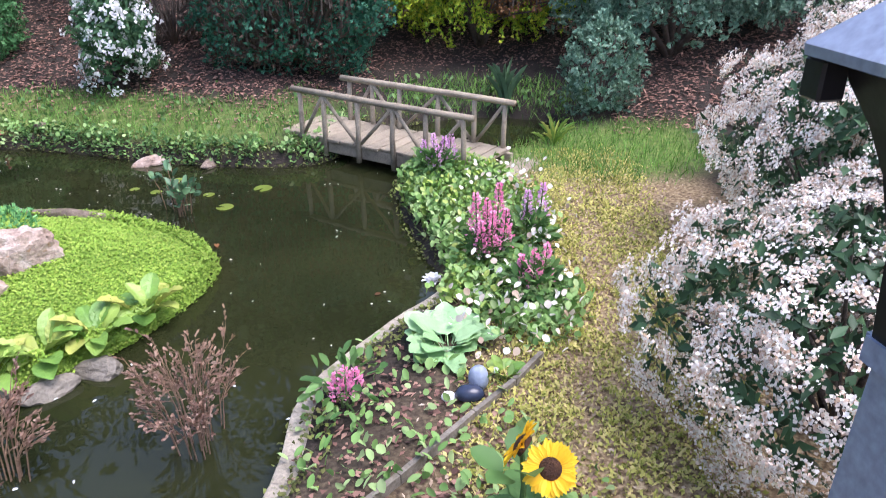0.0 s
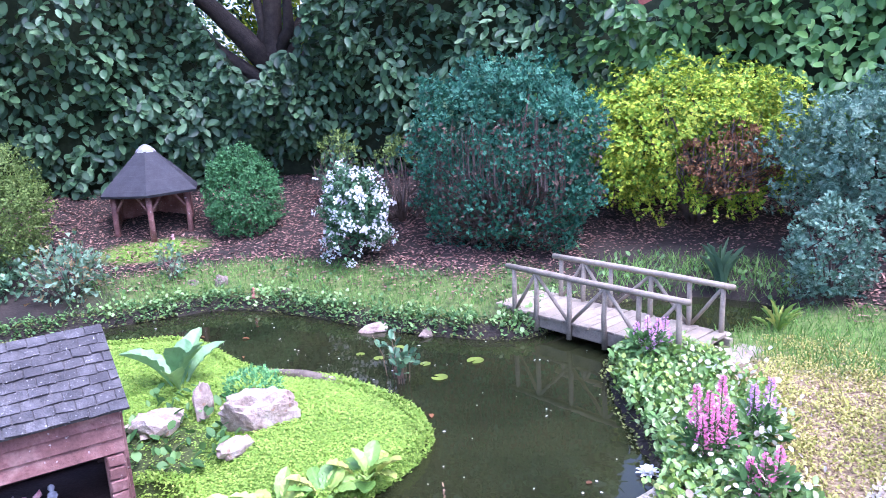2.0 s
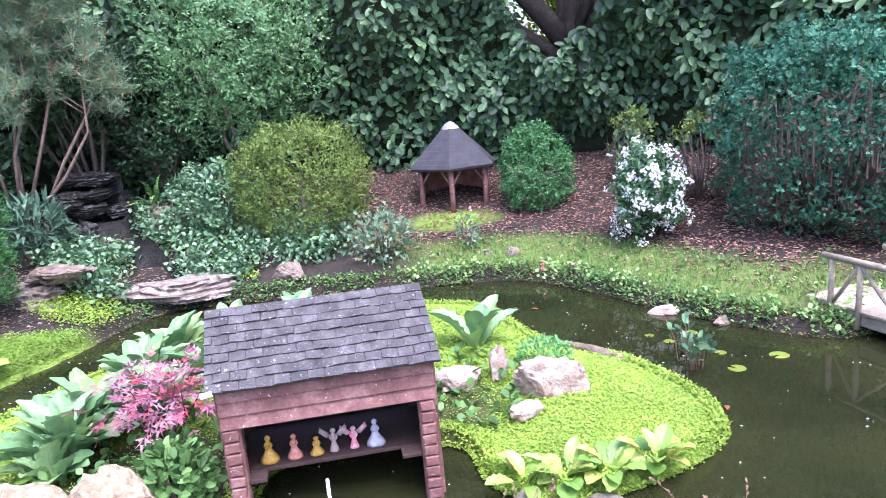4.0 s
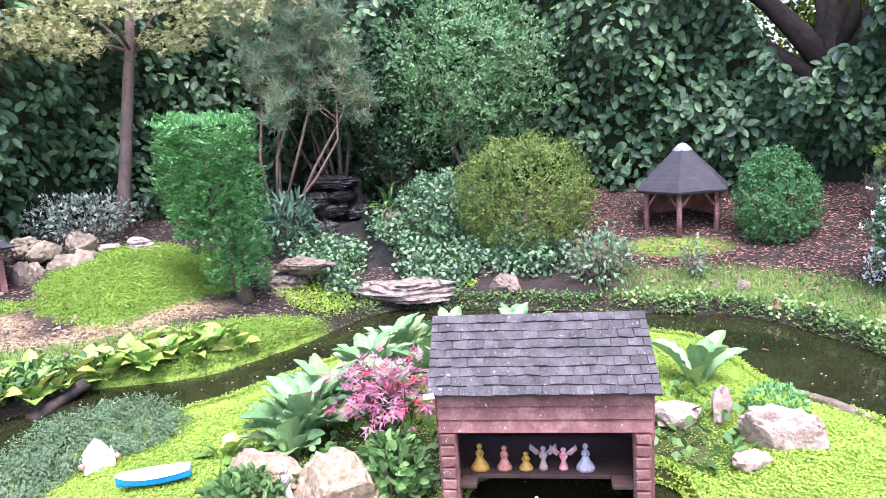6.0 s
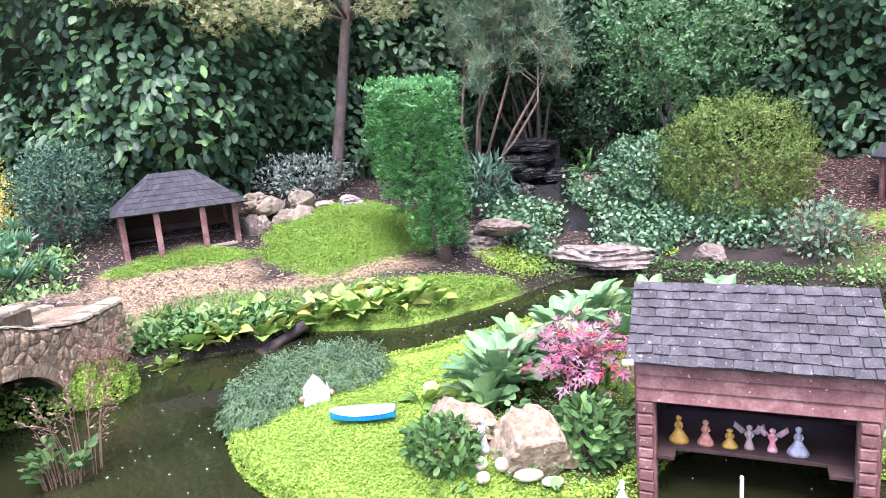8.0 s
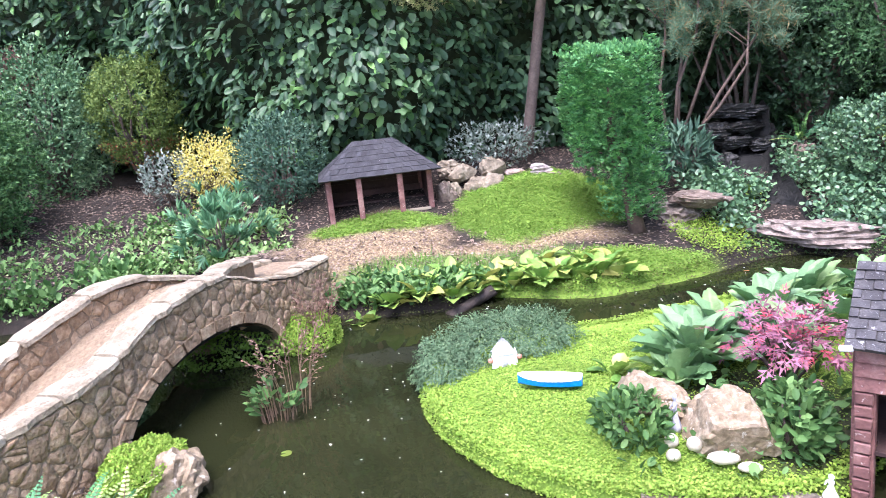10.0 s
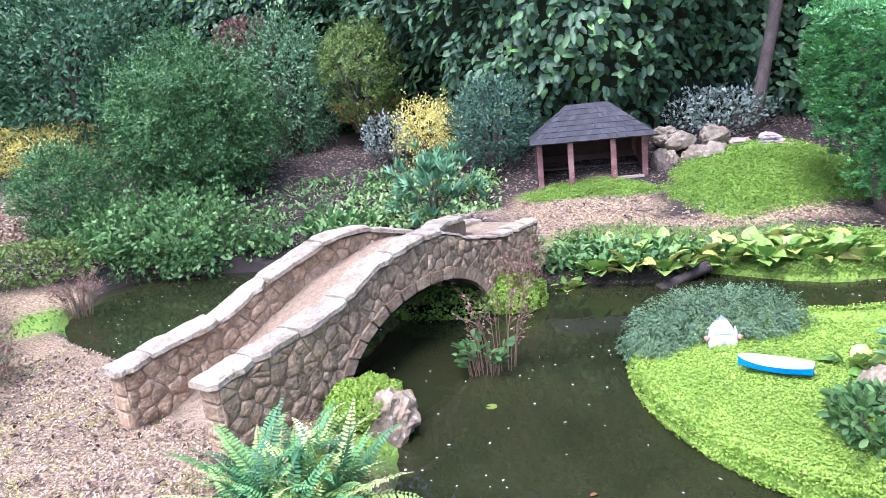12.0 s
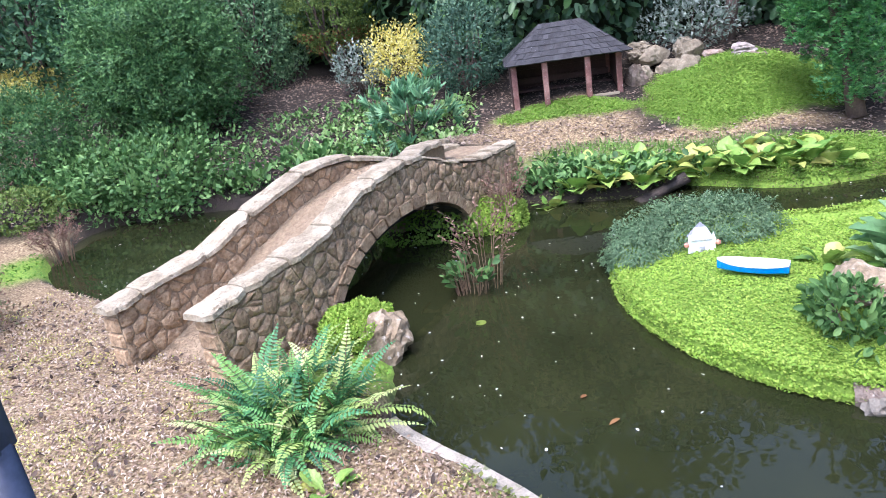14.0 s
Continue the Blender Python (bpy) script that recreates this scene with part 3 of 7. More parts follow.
def shrub(name, label, c, r, n, size, material, shape="lozenge", e=2.0, lump=0.1, inner=0.7, low=-0.9, aspect=0.5, up=0.3, wild=0.7, group="", category="shrub", stems=9, freq=1.0, extra=(), bare=None, twigs=0, clump=0, reach=.1, lean=None):
    """A bush round the middle c with radii r: leaves over branches."""
    z0 = gz(c[0], c[1])
    ob = thing(name, c[0], c[1], z0, label, category, group)
    loc = (0, 0, c[2] - z0)
    p, o = shell(n // clump if clump else n, loc, r, e, lump, inner, low, freq)
    if bare:
        keep = ~bare((p - np.array(loc)) / np.array(r)) | (spread(len(p), 0, 1) < .06)
        p, o = p[keep], o[keep]
    ax = o * .6 + rnd(len(p)) * wild + np.array([0, 0, up])
    if clump:
        # tufts: sprays fan out along a small shoot
        sh = np.repeat(unit(ax), clump, 0)
        o = np.repeat(o, clump, 0)
        k = len(sh)
        u = spread(k, 0, 1)
        wing = unit(np.cross(sh, o + rnd(k) * .1)) * np.where(spread(k, -1, 1) > 0, 1.0, -1.0)[:, None]
        p = np.repeat(p, clump, 0) + sh * ((u - .6) * reach)[:, None] + wing * (.12 * reach) + rnd(k) * reach * .07
        ax = sh * .9 + wing * (.75 * (1.1 - u))[:, None] + rnd(k) * .25
    leaves("foliage", p, ax, o + rnd(len(p)) * .5 + np.array([0, 0, .3]), spread(len(p), .7, 1.25) * size, spread(len(p), .8, 1.2) * size * aspect, material, ob, shape)
    for kind, cut, count in extra:
        q, o = shell(count * 6, loc, r, e, lump, .9, low, freq)
        keep = cut((q - np.array(loc)) / np.array(r))
        q, o = q[keep][:count], o[keep][:count]
        leaves("foliage", q, o * .5 + rnd(len(q)) * .8 + np.array([0, 0, up]), o + rnd(len(q)) * .5, spread(len(q), .7, 1.25) * size, spread(len(q), .8, 1.2) * size * aspect, kind, ob, shape)
    if twigs:
        q, o = shell(twigs * 8, loc, np.array(r) * .97, e, lump, .88, low, freq)
        q = q[bare((q - np.array(loc)) / np.array(r))][:twigs] if bare else q[:twigs]
        bm = bmesh.new()
        for t in q:
            t = Vector(t)
            b0 = Vector((t.x * .45, t.y * .45, loc[2] - r[2] * .75 + random.uniform(-.05, .2)))
            md = b0.lerp(t, .55) + Vector((t.x * .25, t.y * .25, random.uniform(-.03, .06)))
            tube(bm, [b0, md, t, t + Vector((random.uniform(-.05, .05), random.uniform(-.05, .05), .1))], [.009, .007, .004, .002], 4)
        tagged(part("twig", bm, "bark_twig", ob, "bare brown twigs"), kind="stuff")
    if stems:
        tips, _ = shell(stems * 3, loc, np.array(r) * .8, e, lump, .8, -.2)
        limbs("branch", (0, 0, -.05), tips[:stems], max(.012, .05 * min(r)), "bark_twig", ob)
    elif category not in ("ground cover", "plant"):
        bm = bmesh.new()
        ln = lean or (0, 0)
        t = Vector((ln[0] * .4, ln[1] * .4, loc[2]))
        tube(bm, [(ln[0], ln[1], -.06), (ln[0] * .8, ln[1] * .8, loc[2] * .4), t], [.05 * min(r) + .02, .045 * min(r) + .016, .01], 8)
        part("trunk", bm, "bark_twig", ob, "short brown trunk", smooth=True)
    return ob


# ---------------------------------------------------------------- ground and water
def axis_steps(lo, hi, step, far):
    mid = np.arange(lo, hi + step / 2, step)
    out = [hi]
    k = step
    while out[-1] < far:
        k *= 1.35
        out.append(out[-1] + k)
    inn = [lo]
    k = step
    while inn[-1] > -far:
        k *= 1.35
        inn.append(inn[-1] - k)
    return np.concatenate([inn[:0:-1], mid, out[1:]])


def build_ground():
    xs, ys = axis_steps(-9.6, 2.6, .07, 400), axis_steps(-6.4, 7.6, .07, 400)
    gx, gy = np.meshgrid(xs, ys, indexing="ij")
    z = height(gx, gy) + .012 * bumps(gx, gy, .25) * (signed(gx, gy, POND_L) > 0)
    v = np.stack([gx, gy, z], -1).reshape(-1, 3)
    nx, ny = gx.shape
    i, j = np.meshgrid(np.arange(nx - 1), np.arange(ny - 1), indexing="ij")
    a = (i * ny + j).ravel()
    ob = mesh_part("ground", v, np.stack([a, a + ny, a + ny + 1, a + 1], -1), "soil", smooth=True)
    tagged(ob, "sloping garden soil strewn with bark chips and grass", "ground", kind="structure")
    x, y = gx.ravel(), gy.ravel()
    d = signed(x, y, POND_L)
    grass, chips, moss = zones(x, y, d)
    col = ob.data.color_attributes.new("zone", "FLOAT_COLOR", "POINT")
    col.data.foreach_set("color", np.stack([grass, chips, moss, np.ones_like(x)], -1).astype(np.float32).ravel())
    m = MATS["soil"]
    n, l = m.node_tree.nodes, m.node_tree.links
    at = n.new("ShaderNodeVertexColor")
    at.layer_name = "zone"
    sep = n.new("ShaderNodeSeparateColor")
    l.new(at.outputs["Color"], sep.inputs[0])
    b = n["Principled BSDF"]
    cur = b.inputs["Base Color"].links[0].from_socket
    geo = n.new("ShaderNodeNewGeometry")
    for ch, stops, sc in ((1, [(0.085, .055, .028), (.23, .165, .09), (.42, .335, .2)], 60), (0, [(.05, .085, .015), (.1, .16, .03), (.18, .2, .06)], 25), (2, [(.1, .18, .022), (.15, .25, .03), (.2, .31, .045)], 60)):
        no = n.new("ShaderNodeTexNoise")
        no.inputs["Scale"].default_value, no.inputs["Detail"].default_value = sc, 6
        l.new(geo.outputs["Position"], no.inputs["Vector"])
        r = n.new("ShaderNodeValToRGB")
        e = r.color_ramp.elements
        e.new(.5)
        for k in range(3):
            e[k].position, e[k].color = .32 + .18 * k, (*stops[k], 1)
        l.new(no.outputs["Fac"], r.inputs[0])
        mx = n.new("ShaderNodeMix")
        mx.data_type = "RGBA"
        l.new(sep.outputs[ch], mx.inputs["Factor"])
        l.new(cur, mx.inputs["A"])
        l.new(r.outputs[0], mx.inputs["B"])
        cur = mx.outputs["Result"]
    l.new(cur, b.inputs["Base Color"])


def blob(x, y, cx, cy, rx, ry, turn=0.0, soft=.35):
    c, s = math.cos(radians(turn)), math.sin(radians(turn))
    u, w = ((x - cx) * c + (y - cy) * s) / rx, (-(x - cx) * s + (y - cy) * c) / ry
    return 1 - ramp(np.hypot(u, w) + .12 * bumps(x, y, .3), 1 - soft, 1 + soft)


def zones(x, y, d):
    """How much grass, bark chips and moss grows or lies at each place."""
    inside_isle = signed(x, y, ISLE_L) < .05
    far_strip = ramp(d, .05, .15) * (1 - ramp(d, .55, .8)) * blob(x, y, -2.7, 4.9, 1.9, .8, 0) * .8
    grass = np.maximum.reduce([far_strip, blob(x, y, 1.0, 4.3, .7, .55), blob(x, y, -5.93, -.02, .2, 1.0, -4, .2) * ramp(d, .12, .25)])
    chips = np.maximum.reduce([blob(x, y, -6.4, -.75, .75, .75, 0, .2), blob(x, y, -6.17, .6, .14, 1.0, -3, .25), blob(x, y, -2.3, -3.0, 1.6, 1.3), blob(x, y, -3.7, -3.9, 1.0, 1.0), blob(x, y, -4.6, -5.1, .9, .6), blob(x, y, -6.4, -7.4, .9, 1.3), blob(x, y, -.9, -1.6, 1.8, 1.4), blob(x, y, .55, 2.6, .5, 1.6), blob(x, y, .9, .4, 1.2, 1.6), blob(x, y, 3.5, -3.5, 5.5, 5.0), blob(x, y, .95, 3.1, .5, 1.0)]) * (~inside_isle)
    moss = np.maximum.reduce([np.where(inside_isle, 1.0, 0.0) * (1 - .9 * blob(x, y, -2.95, 1.15, .5, .42, 40)) * (1 - .8 * blob(x, y, -2.3, 2.35, .3, .25)), blob(x, y, -6.95, .95, .75, .85, 0, .1), blob(x, y, -5.4, 1.4, .45, .7, 0, .15), blob(x, y, -5.45, .75, .2, .5, 0, .2), blob(x, y, -4.55, 5.35, .45, .2, 40), blob(x, y, -6.92, -.62, .2, .62, -4, .15),
                              blob(x, y, -2.95, -1.6, .3, .22), blob(x, y, -4.7, -4.75, .35, .3)])
    return grass * (d > .02), chips * (d > .02), moss


build_ground()


def build_water():
    m = bpy.data.materials.new("pond_water")
    m.use_nodes = True
    n, l = m.node_tree.nodes, m.node_tree.links
    b = n["Principled BSDF"]
    geo = n.new("ShaderNodeNewGeometry")
    no = n.new("ShaderNodeTexNoise")
    no.inputs["Scale"].default_value, no.inputs["Detail"].default_value = 1.3, 5
    l.new(geo.outputs["Position"], no.inputs["Vector"])
    r = n.new("ShaderNodeValToRGB")
    r.color_ramp.elements[0].position, r.color_ramp.elements[1].position = .3, .7
    r.color_ramp.elements[0].color, r.color_ramp.elements[1].color = (.01, .013, .005, 1), (.024, .027, .01, 1)
    l.new(no.outputs["Fac"], r.inputs[0])
    l.new(r.outputs[0], b.inputs["Base Color"])
    b.inputs["Roughness"].default_value, b.inputs["IOR"].default_value = .012, 1.33
    w = n.new("ShaderNodeTexNoise")
    w.inputs["Scale"].default_value, w.inputs["Detail"].default_value = 7, 2
    l.new(geo.outputs["Position"], w.inputs["Vector"])
    bp = n.new("ShaderNodeBump")
    bp.inputs["Strength"].default_value, bp.inputs["Distance"].default_value = .08, .01
    l.new(w.outputs["Fac"], bp.inputs["Height"])
    l.new(bp.outputs[0], b.inputs["Normal"])
    MATS["pond_water"] = m
    bm = bmesh.new()
    c = POND_L.mean(0)
    grow = POND_L + .05 * unit(POND_L - c)
    f = bm.faces.new([bm.verts.new((x, y, 0)) for x, y in grow])
    bmesh.ops.triangulate(bm, faces=[f])
    bmesh.ops.recalc_face_normals(bm, faces=bm.faces)
    if sum(f.normal.z for f in bm.faces) < 0:
        bmesh.ops.reverse_faces(bm, faces=bm.faces)
    tagged(part("water", bm, "pond_water"), "murky olive-green pond water with a still surface", "water", kind="structure")


build_water()

# ---------------------------------------------------------------- hedge round the garden
HEDGE = [(9.0, 1.0), (5.0, 4.6), (3.0, 6.9), (.5, 7.6), (-2.6, 7.7), (-4.6, 7.3), (-6.0, 6.3), (-7.6, 5.2), (-8.7, 3.2), (-8.9, 1.2), (-8.3, -.4), (-8.7, -1.8), (-10.2, -3.6), (-10.8, -6.0), (-9.6, -8.4), (-6.0, -10.5)]


def hedge_top(x, y):
    """Height of the hedge: cut low before the old tree and a little lower beside the golden bush."""
    return 3.6 - (2.5 * np.exp(-((x + 4.3) / .95) ** 2) + 1.75 * np.exp(-((x + .12) / .42) ** 4)) * (y > 5)


def build_hedge():
    p = np.array(HEDGE)
    q = []
    for i in range(len(p) - 1):
        a, b, c, d = p[max(i - 1, 0)], p[i], p[i + 1], p[min(i + 2, len(p) - 1)]
        for k in range(8):
            t = k / 8
            q.append(.5 * (2 * b + (c - a) * t + (2 * a - 5 * b + 4 * c - d) * t * t + (3 * b - a - 3 * c + d) * t ** 3))
    q = np.array(q + [p[-1]])
    seg = np.diff(q, axis=0)
    ln = np.hypot(*seg.T)
    cum = np.concatenate([[0], np.cumsum(ln)])
    ob = thing("laurel_hedge", *q[len(q) // 2], gz(*q[len(q) // 2]), "tall dark green laurel hedge with broad glossy leaves", "hedge")
    o = np.array(ob.matrix_world.translation)
    n = 57000
    s = np.random.uniform(0, cum[-1], n)
    k = np.clip(np.searchsorted(cum, s) - 1, 0, len(seg) - 1)
    f = (s - cum[k]) / ln[k]
    base = q[k] + f[:, None] * seg[k]
    nor = np.stack([seg[k][:, 1], -seg[k][:, 0]], -1) / ln[k][:, None]
    nor *= np.where(((np.array([-2.5, 1.0]) - base) * nor).sum(1) > 0, 1, -1)[:, None]
    g = height(base[:, 0], base[:, 1])
    top = hedge_top(base[:, 0], base[:, 1]) + .12 * np.sin(s * 5.3) + .08 * np.sin(s * 11.7)
    h = np.random.uniform(0, 1, n) ** 1.05 * top
    wob = .22 * np.sin(s * 1.9 + h * 2.3) + .16 * np.sin(s * 4.3 - h * 3.7) + .1 * np.sin(s * 9.1 + h * 7.9)
    bulge = .35 * ramp(h, 0, .9) + wob * .8 - spread(n, 0, .26)
    pos = np.stack([base[:, 0] + nor[:, 0] * bulge, base[:, 1] + nor[:, 1] * bulge, g + h], -1)
    n3 = np.concatenate([nor, np.zeros((n, 1))], 1)
    # leaves hang outwards and overlap like tiles
    ax = n3 * .45 + rnd(n) * .6 + np.array([0, 0, -.45])
    face = n3 * .8 + rnd(n) * .38 + np.array([0, 0, .55])
    # right part: yellower leaves, their sunlit brightness also put into the colour
    fresh = spread(n, -.6, .6) + np.where(base[:, 1] > 0, base[:, 0] + .7, -.5) > 0
    for kind, pick in (("laurel", ~fresh), ("sunlit_laurel", fresh)):
        k = int(pick.sum())
        leaves("foliage", pos[pick] - o, ax[pick], face[pick], spread(k, .095, .165), spread(k, .058, .09), kind, ob, "oval")
    # a solid backing body, its dark colour stands for the shade inside the hedge
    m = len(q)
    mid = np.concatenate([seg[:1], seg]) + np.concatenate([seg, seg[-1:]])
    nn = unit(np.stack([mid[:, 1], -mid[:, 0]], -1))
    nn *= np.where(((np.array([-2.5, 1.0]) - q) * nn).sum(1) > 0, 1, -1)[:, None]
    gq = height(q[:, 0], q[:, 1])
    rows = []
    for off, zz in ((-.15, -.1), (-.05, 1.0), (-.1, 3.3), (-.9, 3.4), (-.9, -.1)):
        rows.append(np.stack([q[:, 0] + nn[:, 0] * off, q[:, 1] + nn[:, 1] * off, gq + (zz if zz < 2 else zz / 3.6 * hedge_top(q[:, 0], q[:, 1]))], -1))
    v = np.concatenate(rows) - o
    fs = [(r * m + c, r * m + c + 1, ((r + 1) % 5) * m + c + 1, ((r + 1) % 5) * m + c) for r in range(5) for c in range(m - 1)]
    mesh_part("core", v, fs, "core", ob, "solid backing body, the hedge's inner shade put into its dark colour")


build_hedge()

# ---------------------------------------------------------------- stone bridge
NEAR_A, NEAR_B = Vector((-2.72, -2.14)), Vector((-5.65, -1.0))
FAR_A, FAR_B = Vector((-3.02, -2.91)), Vector((-5.81, -1.6))
ARCH_MID, ARCH_HALF, ARCH_TOP = 1.55, .77, .41


def lerp_list(u, pts):
    return float(np.interp(u, [a for a, _ in pts], [b for _, b in pts]))


NEAR_TOP = [(0, .45), (.23, .472), (.51, .492), (.8, .527), (.96, .577), (1.12, .638), (1.27, .656), (1.5, .688), (1.83, .676), (2.13, .563), (2.47, .472), (2.64, .449), (3.15, .43)]
FAR_TOP = [(0, .405), (.26, .437), (.59, .462), (.67, .485), (.82, .545), (.96, .587), (1.14, .627), (1.33, .676), (1.53, .694), (1.8, .673), (2.02, .615), (2.4, .5), (2.74, .45), (3.1, .42)]
WALK_TOP = [(0, .06), (.4, .17), (.9, .38), (1.3, .52), (1.7, .585), (1.95, .605), (2.13, .568), (2.47, .478), (2.64, .456), (3.1, .438)]


def arch_z(u):
    k = 1 - ((u - ARCH_MID) / ARCH_HALF) ** 2
    return ARCH_TOP * math.sqrt(k) if k > 0 else -.3


def coping_run(wall, at, prof, start, end, th, thick, wide=(.16, .46), lip=.024):
    """Coping slabs along a wall: uneven, broken edges, a little stepped."""
    u = start
    while u < end - .01:
        e = min(u + random.uniform(*wide), end)
        if end - e < .1:
            e = end
        bm = bmesh.new()
        n = 8
        lift, tilt = random.uniform(0, .012), random.uniform(-.01, .01)
        o0, o1 = random.uniform(-.01, .012), random.uniform(-.012, .01)
        rows = []
        for k in range(n):
            uu = u + .004 + (e - u - .008) * k / (n - 1)
            t = lerp_list(uu, prof) + .002 + lift
            edge = .014 if k in (0, n - 1) else 0
            j0, j1 = o0 + random.uniform(-.012, .012) + edge, o1 + random.uniform(-.012, .012) - edge
            h = thick + tilt * (k / (n - 1) - .5)
            rows.append([bm.verts.new(at(uu, -lip - .004 + j0, t)), bm.verts.new(at(uu, -lip + j0, t + h * .7)), bm.verts.new(at(uu, -lip + .016 + j0, t + h + random.uniform(-.004, .002))),
                         bm.verts.new(at(uu, th / 2, t + h + random.uniform(-.003, .004))), bm.verts.new(at(uu, th + lip - .016 + j1, t + h + random.uniform(-.004, .002))), bm.verts.new(at(uu, th + lip + j1, t + h * .7)), bm.verts.new(at(uu, th + lip + .004 + j1, t))])
        for r, q in zip(rows, rows[1:]):
            for k in range(7):
                bm.faces.new((r[k], q[k], q[(k + 1) % 7], r[(k + 1) % 7]))
        bm.faces.new(rows[0])
        bm.faces.new(rows[-1][::-1])
        bmesh.ops.recalc_face_normals(bm, faces=bm.faces)
        part("coping_slab", bm, "coping", wall)
        u = e


def build_stone_bridge():
    ob = thing("stone_bridge", -4.3, -1.9, 0, "humped rubble stone footbridge with pale slab copings over the pond", "bridge")
    o = Vector((-4.3, -1.9, 0))
    for a, b, prof, th, out in ((NEAR_A, NEAR_B, NEAR_TOP, .12, 1), (FAR_A, FAR_B, FAR_TOP, .12, -1)):
        d = (b - a)
        ln = d.length
        d.normalize()
        side = Vector((-d.y, d.x))
        mid = (NEAR_A + FAR_B) / 2
        if (mid - a).dot(side) < 0:
            side = -side
        # the wall runs from its outer face inwards along side; the far one reaches below the walkway
        dip = .16 if out == -1 else 0

        def at(u, w, z):
            q = a + d * u + side * w
            return Vector((q.x, q.y, z)) - o
        bm = bmesh.new()
        us = np.linspace(0, ln, 53)
        cols = []
        for u in us:
            top, bot = lerp_list(u, prof), arch_z(u) - dip
            if bot < -dip:
                bot = -.3 if .55 < u < 2.5 else -.02
            cols.append([bm.verts.new(at(u, -.003, bot)), bm.verts.new(at(u, -.003, top)), bm.verts.new(at(u, th + .003, top)), bm.verts.new(at(u, th + .003, bot))])
        for c, e in zip(cols, cols[1:]):
            for k in range(4):
                bm.faces.new((c[k], e[k], e[(k + 1) % 4], c[(k + 1) % 4]))
        bm.faces.new(cols[0])
        bm.faces.new(cols[-1][::-1])
        bmesh.ops.recalc_face_normals(bm, faces=bm.faces)
        wall = part("parapet", bm, "mortar", ob, "brown rubble wall")
        # rubble: irregular stones, fitted like broken pieces, set proud in both faces
        for face_w, grow in ((0.0, -1), (th, 1)):
            seeds = []
            for r in range(-1, 11):
                for c in range(-1, 35):
                    seeds.append(Vector((c * .1 + (r % 2) * .045 + random.uniform(-.05, .05), r * .074 + random.uniform(-.036, .036))))
            for q in seeds:
                top = lerp_list(q.x, prof)
                if not -.06 < q.x < ln + .06 or not -.02 < q.y < top + .04 or q.y < arch_z(q.x) - .03 - dip:
                    continue
                if grow == 1 and q.y < top - .3:
                    continue
                poly = [q + Vector(d) for d in ((-.2, -.2), (.2, -.2), (.2, .2), (-.2, .2))]
                for p in seeds:
                    n2 = p - q
                    if p is q or n2.length > .32:
                        continue
                    lim = n2.length / 2
                    n2.normalize()
                    cut = []
                    for k in range(len(poly)):
                        g0, g1 = poly[k - 1], poly[k]
                        s0, s1 = (g0 - q).dot(n2) - lim, (g1 - q).dot(n2) - lim
                        if s0 * s1 < 0:
                            cut.append(g0.lerp(g1, s0 / (s0 - s1)))
                        if s1 <= 0:
                            cut.append(g1)
                    poly = cut
                poly = [Vector((min(max(g.x, .0), ln), g.y)) for g in poly]
                poly = [Vector((g.x, min(max(g.y, arch_z(g.x) + (.05 if out == 1 and grow == -1 else -.2), .0), lerp_list(g.x, prof) - .003))) for g in poly]
                c0 = sum(poly, Vector((0, 0))) / len(poly)
                area = abs(sum(poly[k - 1].x * poly[k].y - poly[k].x * poly[k - 1].y for k in range(len(poly)))) / 2
                if area < .0016:
                    continue
                poly = [c0 + (g - c0) * (1 - random.uniform(.0, .004) / max(.02, (g - c0).length)) for g in poly]
                lift = random.uniform(.004, .014)
                bm = bmesh.new()
                m = len(poly)
                back = [bm.verts.new(at(g.x, face_w - grow * .002, g.y)) for g in poly]
                mid = [bm.verts.new(at(c0.x + (g.x - c0.x) * .9, face_w + grow * lift * .55, c0.y + (g.y - c0.y) * .9)) for g in poly]
                front = [bm.verts.new(at(c0.x + (g.x - c0.x) * .62, face_w + grow * (lift + random.uniform(-.005, .005)), c0.y + (g.y - c0.y) * .62)) for g in poly]
                tip = bm.verts.new(at(c0.x + random.uniform(-.015, .015), face_w + grow * (lift + random.uniform(-.002, .007)), c0.y + random.uniform(-.012, .012)))
                for ra, rb in ((back, mid), (mid, front)):
                    for k in range(m):
                        bm.faces.new((ra[k], ra[(k + 1) % m], rb[(k + 1) % m], rb[k]))
                for k in range(m):
                    bm.faces.new((front[k], front[(k + 1) % m], tip))
                bmesh.ops.recalc_face_normals(bm, faces=bm.faces)
                part("stone", bm, "wall_stone", wall, smooth=True)
        # stones of the parapet's end face
        z = .02
        while z < prof[0][1] - .05:
            hh = random.uniform(.07, .11)
            e = min(z + hh, prof[0][1] - .006)
            bm = bmesh.new()
            pts = [(.0, z + .005), (th - .004, z + random.uniform(.004, .015)), (th - .004, e - .004), (.0, e - random.uniform(.004, .012))]
            b0 = [bm.verts.new(at(.0, w, zz)) for w, zz in pts]
            b1 = [bm.verts.new(at(-.016, th / 2 + (w - th / 2) * .86, (z + e) / 2 + (zz - (z + e) / 2) * .86)) for w, zz in pts]
            for k in range(4):
                bm.faces.new((b0[k], b0[(k + 1) % 4], b1[(k + 1) % 4], b1[k]))
            bm.faces.new(b1)
            bmesh.ops.recalc_face_normals(bm, faces=bm.faces)
            part("stone", bm, "wall_stone", wall)
            z = e
